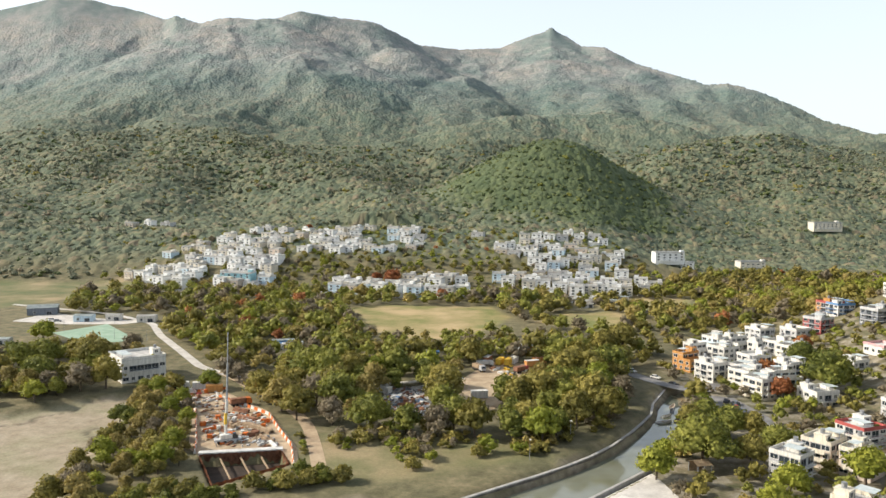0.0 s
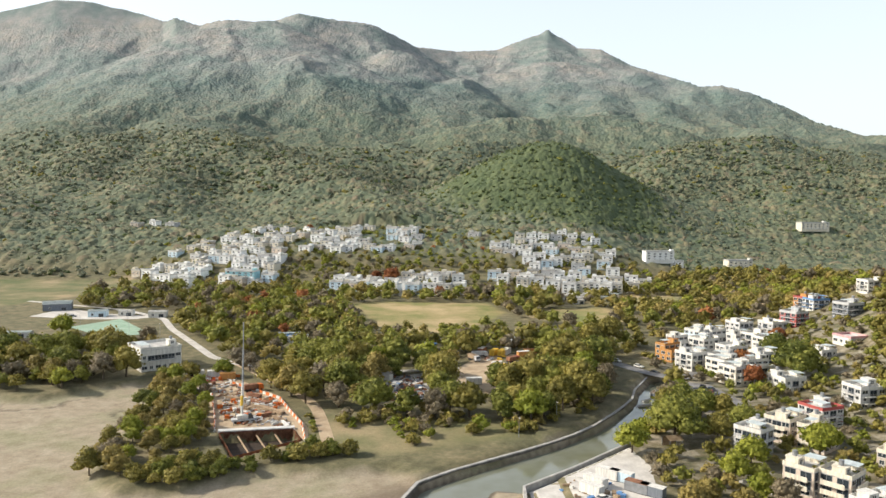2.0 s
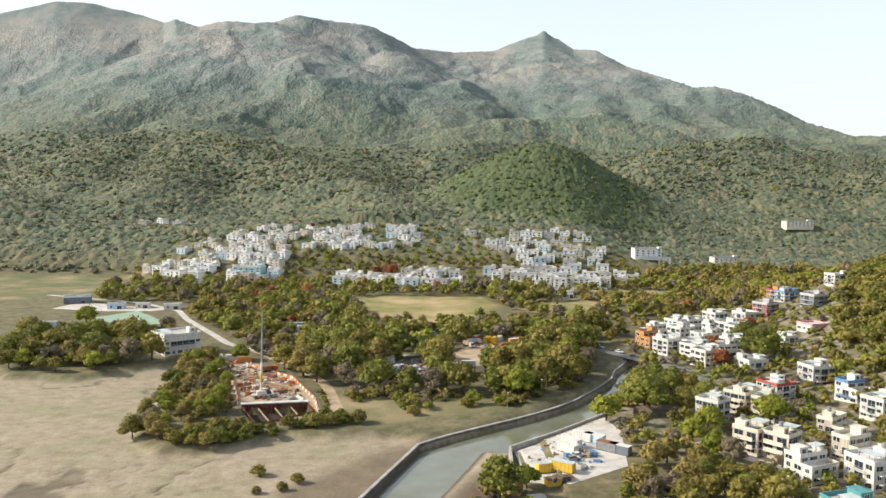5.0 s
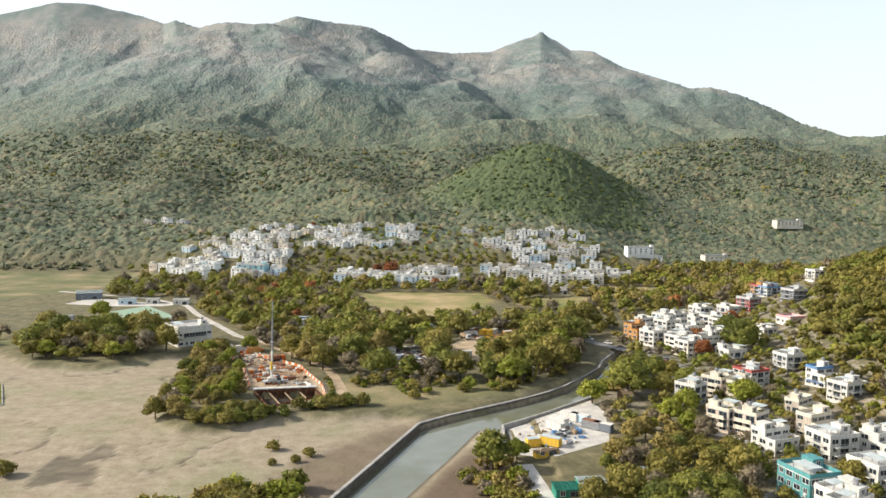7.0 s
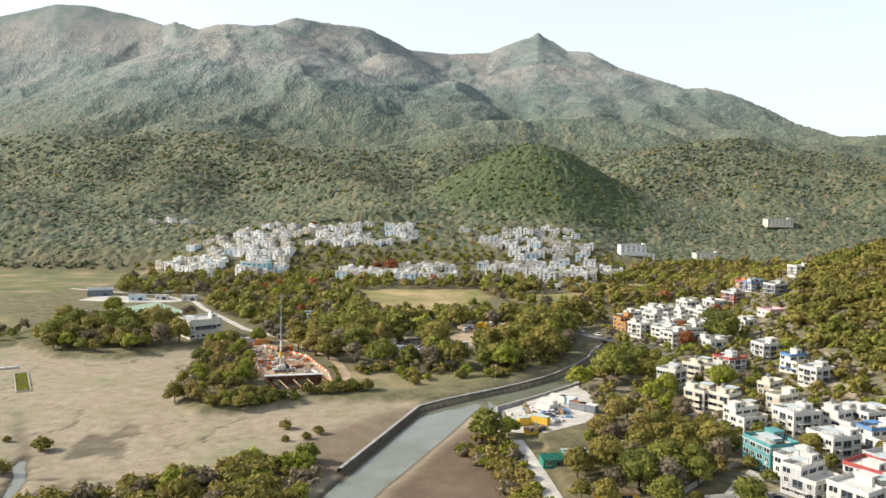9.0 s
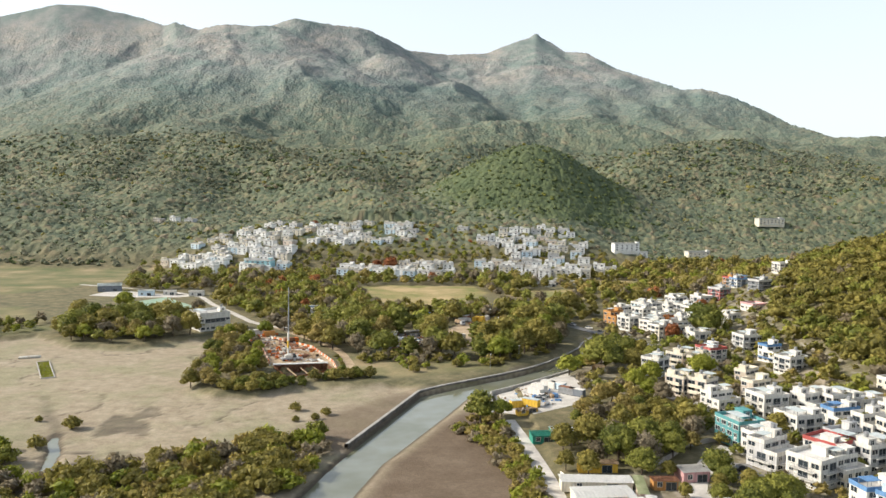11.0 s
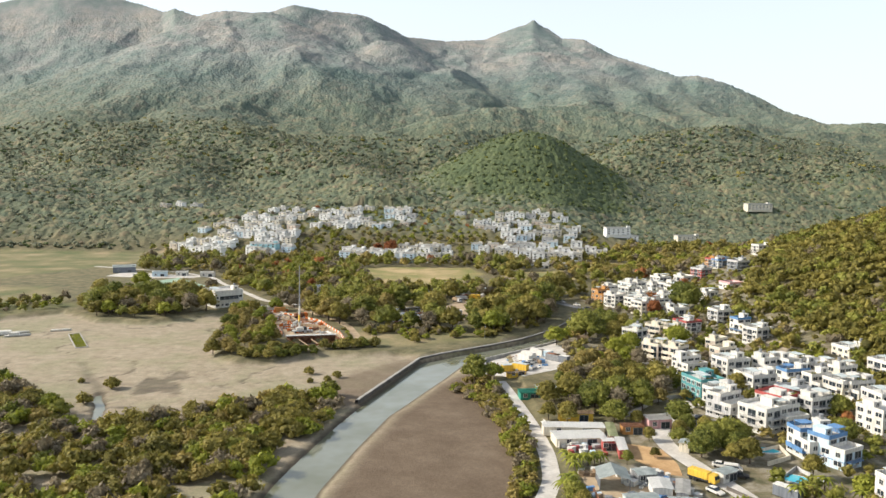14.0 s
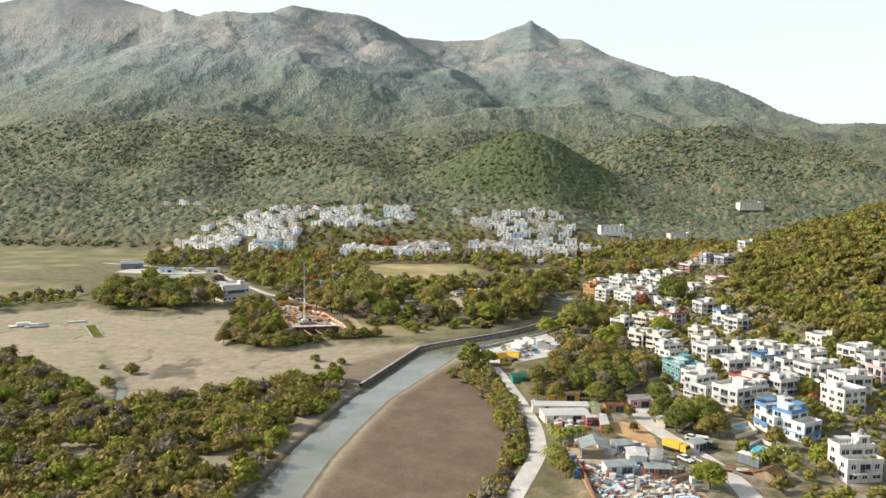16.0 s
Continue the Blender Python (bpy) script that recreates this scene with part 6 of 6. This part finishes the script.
WORKS = [(-57, 197), (-66, 226), (-78, 249), (-70, 253), (-48, 229), (-35, 198), (-36, 195)]
debris(WORKS, 190, ("timber", "rust", "whitedeck", "concrete"), "scattered planks, bars and pale slabs on the works site", 31)
debris(WORKS, 60, ("orange_paint",), "torn orange sheeting on the works site", 37, 2.0)
debris([(-84, 250), (-74, 246), (-66, 258), (-78, 268), (-90, 262)], 60, ("red", "white"), "stored red and white site material", 32, 3.0)
debris([(-10, 226), (-10, 262), (6, 270), (8, 228)], 90, ("rust", "slate", "steel", "dark"), "scrap metal and car parts on dusty ground", 33, 3.5)
debris([(43, -14), (43, 9), (64, 11), (67, -14)], 130, ("rust", "slate", "white", "paleblue"), "heaped scrap and sheets in the yard", 34, 3.0)
debris([(53, 14), (53, 26), (62, 26), (66, 14)], 90, ("whitedeck", "steel", "slate"), "piled bags and scrap behind the workshop", 35, 2.0)
debris([(34, 122), (34, 144), (48, 156), (58, 150), (54, 128)], 34, ("white", "timber", "blue"), "boards and gear on the boatyard apron", 36, 3.0)


def truck(x, y, yaw, cab, load, label):
    root = thing("lorry", x, y, ground_z(x, y) + 0.08, yaw, label, "lorry", "lorries")
    bm = bmesh.new()
    prism(bm, [(1.9, 0.6), (3.7, 0.6), (3.7, 1.5), (3.4, 2.5), (1.9, 2.6)], -1.15, 1.15)
    soften(bm, 0.07)
    part("cab", bm, M[cab], root)
    bm = bmesh.new()
    prism(bm, [(3.45, 1.55), (3.74, 1.55), (3.5, 2.3), (3.3, 2.3)], -1.0, 1.0)
    part("windscreen", bm, M["glass"], root)
    bm = bmesh.new()
    box(bm, -3.6, -1.15, 0.75, 1.8, 1.15, 1.0)
    part("bed", bm, M["dark"], root)
    bm = bmesh.new()
    prism(bm, [(-3.5, 1.0), (1.7, 1.0), (1.7, 2.7), (-3.5, 2.7)], -1.1, 1.1)
    soften(bm, 0.1)
    part("load", bm, M[load], root)
    for px in (-2.6, -1.4, 2.7):
        for py in (-1.0, 1.0):
            put("wheel", BIGWHEEL, root, pose(px, py, 0.48))


for a in ((30, 300, 20, "white", "whitedeck", "white tanker lorry in the container yard"), (27, 293, -60, "grey", "timber", "grey flatbed lorry in the container yard"), (-86, 262, 15, "white", "white", "white lorry beside the works site"),
          (-58, 240, 30, "orange_paint", "rust", "orange site lorry on bare earth"), (44, 288, 40, "red", "rust", "red lorry with a loader"), (70.6, 18.6, -50, "yellow", "yellow", "yellow digger lorry beside the lane")):
    truck(*a)


# lamp posts on the embankment
def lamp_post(x, y):
    root = thing("lamp_post", x, y, ground_z(x, y) - 0.1, 30, "slim grey lamp post by the river wall", "lamp post", "lamp posts")
    bm = bmesh.new()
    V, F = limb_np((0, 0, 0), (0, 0, 6), 0.09, 0.05)
    vs = [bm.verts.new(p) for p in V]
    for f in F:
        bm.faces.new([vs[i] for i in f])
    part("pole", bm, M["steel"], root)
    bm = bmesh.new()
    box(bm, -0.15, -0.6, 5.95, 0.15, 0.1, 6.08)
    part("lamp_head", bm, M["white"], root)


for p in ((34, 187), (48, 202), (62, 216), (-148, 354), (-130, 348), (-183, 376), (-166, 398)):
    lamp_post(*p)


# grassed oyster bed on the mudflat
bed = thing("grass_bed", -151, 190, 0.25, -61, "low walled bed of yellow-green grass on the mudflat", "planting bed")
bm = bmesh.new()
parapet(bm, -17, -2.6, 17, 2.6, -0.3, 0.4, 0.8)
part("rim", bm, M["concrete"], bed)
GB = np.random.RandomState(4)
V, F = [], []
for k in range(900):
    px, py, a, s = GB.uniform(-16.4, 16.4), GB.uniform(-2.1, 2.1), GB.uniform(0, 3.14), GB.uniform(0.3, 0.8)
    i = len(V)
    V += [(px - 0.25 * math.cos(a), py - 0.25 * math.sin(a), 0), (px + 0.25 * math.cos(a), py + 0.25 * math.sin(a), 0), (px + GB.uniform(-0.2, 0.2), py + GB.uniform(-0.2, 0.2), s)]
    F.append((i, i + 1, i + 2))
gm = mesh_np("grass", V, F, False)
gm.materials.append(LEAF["bright"])
go = new("grass", gm)
go.parent = bed
tagged(go, "tufted yellow-green grass", kind="stuff")


# garden walls
for pts, hgt, mat, lab in (([(39.6, 60.8), (41.2, 54.9), (40.7, 48.1), (40.7, 41.2)], 1.8, "white", "white rendered wall beside the lane"), ([(90.8, 28.3), (99, 33), (100, 41), (92.2, 37.1)], 1.1, "cream", "pale wall round the pool terrace"),
                           ([(88.4, 8.7), (88.3, 17.6), (97, 26), (99, 16)], 1.0, "grey", "low grey garden wall"), ([(74.3, 13.7), (80.4, 1.9), (86.4, -7.9)], 0.9, "stone", "dark stone retaining wall of the yard"),
                           ([(66.1, 68.6), (72.1, 74.4), (80.1, 84.2), (92, 90)], 1.4, "concrete", "grey boundary wall below the houses"), ([(41.4, -15.7), (42.4, 0), (42.8, 11.8)], 1.5, "rust", "rusty sheet fence of the scrap yard")):
    g0 = max(ground_z(*p) for p in pts)
    ribbon("garden_wall", pts, [(0.12, g0 - 1.2), (0.12, g0 + hgt), (-0.12, g0 + hgt), (-0.12, g0 - 1.2)], M[mat], lab, "wall")

# ---- planting ----
rt = random.Random(3)
rest = {"green": [], "olive": [], "brown": [], "russet": [], "bright": [], "golden": []}
KINDS = ("green", "green", "green", "olive", "olive", "olive", "bright", "brown", "russet", "golden")

# single trees that stand out
BIG = [tree_template(s, R, H, lob, 60, 0.9, LEAF[k]) for s, R, H, lob, k in (
    (61, 9.0, 13.0, 30, "green"), (62, 5.2, 12.5, 20, "green"), (63, 6.5, 14.0, 22, "olive"), (64, 6.0, 9.0, 20, "bright"), (65, 5.0, 9.0, 18, "russet"))]
BIG_WORDS = ("wide-crowned dark green banyan", "tall narrow dark green tree", "tall olive-green tree", "rounded bright yellow-green tree", "rounded russet-leaved tree")
for x, y, k, s in ((79, 180, 0, 1.0), (86, 194, 0, 0.7), (64, 171, 3, 0.85), (150, 250, 0, 1.1), (139, 274, 4, 0.95), (131, 246, 4, 0.95), (93, 160, 3, 0.85),
                   (116, 168, 3, 1.0), (23.5, 110, 1, 0.95), (31, 117, 3, 0.6), (76.5, 35, 0, 0.5), (80.5, 39, 0, 0.55), (85, 41, 0, 0.6), (89.5, 43.5, 0, 0.5), (87, 30, 2, 0.5), (55.5, 29.5, 1, 0.3), (47, 62, 2, 0.5), (52, 82, 2, 0.75), (58, 74, 0, 0.7), (66, 80, 0, 0.7), (44, 80, 2, 0.6), (37.8, 9, 0, 0.35), (38.5, 3, 2, 0.4), (70, -6, 3, 0.7), (64, 34, 2, 0.22), (66.5, 47, 2, 0.3), (74.5, 46, 0, 0.3), (76.5, 51, 2, 0.35), (80, 56, 0, 0.35), (42, 66, 2, 0.4), (61, 63, 0, 0.5), (84, 52, 2, 0.4), (86, 36, 0, 0.45), (83, 30, 2, 0.4), (67, 60, 2, 0.35), (94, 322, 2, 1.1),
                   (84, 316, 2, 0.95), (-178, 345, 3, 1.1), (-75, 262, 3, 0.75), (-22, 560, 4, 1.5), (-34, 566, 4, 1.1), (-115, 745, 4, 0.9), (111, 93, 2, 0.55),
                   (128, 87, 2, 0.55), (130, 66, 0, 0.55), (148, 75, 0, 0.6), (104, 8, 3, 0.6), (168, 305, 4, 0.9), (63, 217, 2, 0.9), (52, 213, 2, 0.9), (96, 205, 0, 0.7), (102, 202, 2, 0.65), (93, 217, 0, 0.6), (97, 231, 3, 0.7), (85, 207, 2, 0.7), (73, 191, 3, 0.65), (104, 190, 0, 0.6), (91, 178, 2, 0.7), (-12, 214, 0, 0.8),
                   (14, 214, 0, 0.75), (-150, 290, 0, 0.9), (-138, 262, 0, 0.85), (170, 62, 0, 0.6), (160, 290, 0, 0.7), (120, 45, 0, 0.5), (98, 20, 2, 0.45), (80, 62, 0, 0.5)):
    if s > 1.4 or not blocked(x, y, -1.0):
        plant("tree", BIG[k], x, y, ground_z(x, y) - 0.1, rt.uniform(0, 360), s, BIG_WORDS[k] + " standing alone", "tree", "single trees")
        for a in range(6):
            SP.add(x + 2.6 * s * math.cos(a), y + 2.6 * s * math.sin(a))


def sow(spots, weights, scale, limit_named):
    """Trees on these spots; the first so many as things of their own, the rest as woodland."""
    if not spots:
        return
    zs = height(np.array([p[0] for p in spots]), np.array([p[1] for p in spots])) - 0.1
    for (x, y), z in zip(spots, zs):
        k = rt.choices(range(len(weights)), weights)[0]
        s = scale * rt.uniform(0.66, 1.3) * (0.62 if 328 < y < 378 and x > -30 else 1.0)
        if limit_named > 0:
            limit_named -= 1
            plant("tree", TREES[k], x, y, z, rt.uniform(0, 360), s, TREE_WORDS[k] + " broadleaf tree on the valley floor", "tree", "valley trees")
        else:
            rest[KINDS[k]].append((x, y, z, s, rt.randrange(5)))


W_MID = (5, 5, 3, 5, 5, 4, 2.4, 5.0, 0.2, 3.5)
W_OLD = (2, 2, 2, 5, 5, 4, 2.2, 4.0, 0.1, 4)
BANK = [(67, 183), (79, 204), (92, 234), (98, 248), (102, 246), (101, 226), (98, 212), (92, 202), (80, 184)]
sow(scatter(BANK, 4.0, 500, 17, spread=SP), W_OLD, 0.95, 0)
sow(scatter(CLUSTER_B, 4.4, 900, 1, spread=SP), (0, 0.5, 0.5, 3, 3, 3, 2.5, 3, 0.1, 12), 0.72, 70)
sow(scatter(CLUSTER_C, 5.0, 900, 14, spread=SP, fields=False), W_OLD, 0.7, 0)
sow(scatter(CLUSTER_A, 6.0, 600, 2, spread=SP), W_OLD, 1.15, 45)
sow(scatter(YARD_WOOD, 5.4, 800, 3, spread=SP), W_OLD, 0.85, 45)
sow(sorted(scatter(MID, 6.8, 5500, 4, spread=SP), key=lambda p: p[1]), W_MID, 1.3, 70)
sow(scatter(NEAR_VILLAGE, 4.4, 3500, 5, spread=SP), W_MID, 0.6, 0)
sow(scatter(BACK, 8.6, 3500, 6, spread=SP), W_MID, 1.3, 0)
sow(scatter(EAST, 7.4, 7000, 7, spread=SP), W_OLD, 1.2, 0)
hillside = scatter(HILLSIDE, 4.5, 32000, 8, keep=lambda x, y: x < 15 + 0.66 * (y + 171), spread=SP)
hz = height(np.array([p[0] for p in hillside]), np.array([p[1] for p in hillside]))
stands = {"green": [], "olive": [], "brown": []}
for (x, y), z in zip(hillside, hz):
    stands[rt.choices(("green", "olive", "brown"), (5, 14, 0.5))[0]].append((x, y, z + 0.6, 1.15 * rt.uniform(0.75, 1.3), rt.randrange(5)))
for kind, spots in stands.items():
    bake("hillside_wood", HILL_LOW, spots, LEAF[kind], kind + " closed woodland on the near hillside", "woodland")
slope = scatter(SLOPE, 6.6, 56000, 15, keep=lambda x, y: abs(x - 40) < 40 + 0.6 * (y + 170) and rt.random() < 1.0 - 0.95 * max(0.0, (y - 900) / 460), spread=SP)
sz = height(np.array([p[0] for p in slope]), np.array([p[1] for p in slope]))
groups = {"lush": [], "green": [], "slope": [], "olive": [], "brown": []}
for (x, y), z in zip(slope, sz):
    hill = ((x - 150) / 150) ** 2 + ((y - 890) / 140) ** 2 < 0.85 + 0.4 * rt.random()
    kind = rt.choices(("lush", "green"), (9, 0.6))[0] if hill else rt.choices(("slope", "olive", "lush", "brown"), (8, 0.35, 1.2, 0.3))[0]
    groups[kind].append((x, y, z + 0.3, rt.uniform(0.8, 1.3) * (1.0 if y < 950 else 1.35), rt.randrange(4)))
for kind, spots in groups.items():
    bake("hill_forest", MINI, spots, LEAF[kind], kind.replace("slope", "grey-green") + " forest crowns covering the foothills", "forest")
sow(scatter(VILLAGE, 7.2, 5000, 9, spread=SP), W_MID, 0.8, 0)
for kind, spots in rest.items():
    bake("woodland", LOW, spots, LEAF[kind], kind + " woodland trees in the valley and on the near hill", "woodland")


def gaps(x, y):
    return fbm(np.array([x / 16]), np.array([y / 16]), 5, 3)[0] < 0.66


shrub_rest = []
spots = sorted(scatter(MANGROVE, 3.7, 9000, 12, keep=gaps, spread=SP), key=lambda p: -p[1])
zs = height(np.array([p[0] for p in spots]), np.array([p[1] for p in spots])) - 0.1
for i, ((x, y), z) in enumerate(zip(spots, zs)):
    k = rt.choices(range(5), (5, 5, 2, 2.4, 2.6))[0]
    s = rt.uniform(0.75, 1.65)
    if i % 3 == 0 and i < 390:
        plant("mangrove_shrub", SHRUBS[k], x, y, z, rt.uniform(0, 360), s, SHRUB_WORDS[k] + " mangrove shrub rooted in mud", "shrub", "mangrove shrubs")
    else:
        shrub_rest.append((x, y, z, s, rt.randrange(4)))
for x, y in scatter(B_FRONT, 3.0, 500, 16, spread=SP):
    plant("shrub", SHRUBS[rt.choice((0, 1, 2, 2))], x, y, ground_z(x, y) - 0.1, rt.uniform(0, 360), rt.uniform(0.7, 1.15), "dense green shrub at the mud's edge", "shrub", "shore shrubs")
for x, y in scatter(STRIP, 1.8, 1500, 13, spread=SP):
    shrub_rest.append((x, y, ground_z(x, y) - 0.1, rt.uniform(0.6, 1.0), rt.randrange(4)))
SCRUB = [(-34, 198), (-22, 184), (-6, 186), (8, 186), (2, 198), (34, 190), (58, 210), (70, 226), (60, 226), (36, 206), (0, 214), (-30, 216)]
for x, y in scatter(SCRUB, 2.8, 1500, 18, keep=lambda x, y: vnoise(np.array([x / 9]), np.array([y / 9]), 3)[0] > 0.35, spread=SP, fields=False):
    shrub_rest.append((x, y, ground_z(x, y) - 0.1, rt.uniform(0.5, 1.25), rt.randrange(4)))
for kind, words, pick in (("olive", "olive-green", (0, 2)), ("golden", "golden-olive", (4,)), ("bright", "yellow-green", (1,)), ("brown", "dry brown", (3,))):
    bake("mangrove_thicket", LOWBUSH, [p for i, p in enumerate(shrub_rest) if i % 5 in pick], LEAF[kind], words + " mangrove thicket at the water's edge", "shrubs")
for x, y, s in ((-104, 110, 1.1), (-106, 92, 1.0), (-38, 130, 0.8), (-30, 120, 0.6), (-27, 125, 0.7), (-36, 118, 0.5), (-22, 172, 0.8), (2, 180, 0.9), (20, 190, 0.9), (-118, 118, 0.5)):
    plant("shrub", SHRUBS[0], x, y, ground_z(x, y) - 0.1, s * 300, s, "small olive-green shrub alone on the mudflat", "shrub", "shrubs on the mud")


# palms and banana plants in the gardens
FROND = palm_mesh()
FROND.materials.append(LEAF["bright"])
for x, y, s in ((50, 88, 1.2), (54, 91, 1.3), (59, 93, 1.1), (47, 84, 1.0), (52, 83, 1.2), (57, 86, 1.1), (62, 90, 1.0), (40.6, 27.5, 1.0), (42, 28.5, 1.1), (43.6, 28, 1.2), (45.5, 29, 1.1), (47.3, 30, 1.0), (49, 30.6, 1.0), (41.2, 24, 1.1), (40.4, 31, 1.1), (39.6, 20, 0.9),
                (38.2, 17, 1.2), (36.5, 12.5, 1.4), (104, 66, 1.3), (88, 8, 1.2), (92, 8, 1.1), (97, 13, 1.2), (101, 5, 1.2), (126, 140, 1.3), (107, 118, 1.2)):
    if not blocked(x, y, -1.5):
        r = thing("palm_plant", x, y, ground_z(x, y), s * 400, "yellow-green palm with drooping fronds in a garden", "palm", "garden palms")
        r.scale = (s, s, s)
        put("fronds", FROND, r, Matrix())
        bm = bmesh.new()
        tube(bm, (0, 0, -0.2), (0.05, 0, 2.65), 0.13, 7)
        part("stem", bm, M["bark"], r)


# pots and planters on the village roofs
rp = random.Random(17)
POTS = []
for k, kind in enumerate(("bright", "green", "olive")):
    V, F = crown_np(80 + k, 0.85, 1.15, 4, 16, 0.30, base=0.3)
    pm = mesh_np("potted_plant", V, F, True)
    pm.materials.append(LEAF[kind])
    POTS.append(pm)
for root, top, w, d, back, fh in ROOFS:
    if rp.random() < 0.6:
        for k in range(rp.randint(1, 2)):
            terrace = back > 0 and rp.random() < 0.6
            z = top - fh + 0.1 if terrace else top + 0.16
            put("potted_plant", rp.choice(POTS), root, pose(rp.uniform(1.0, w - 1.0), (0.0 if terrace else back) + 0.75, z, 0, 0, rp.uniform(0, 360)))
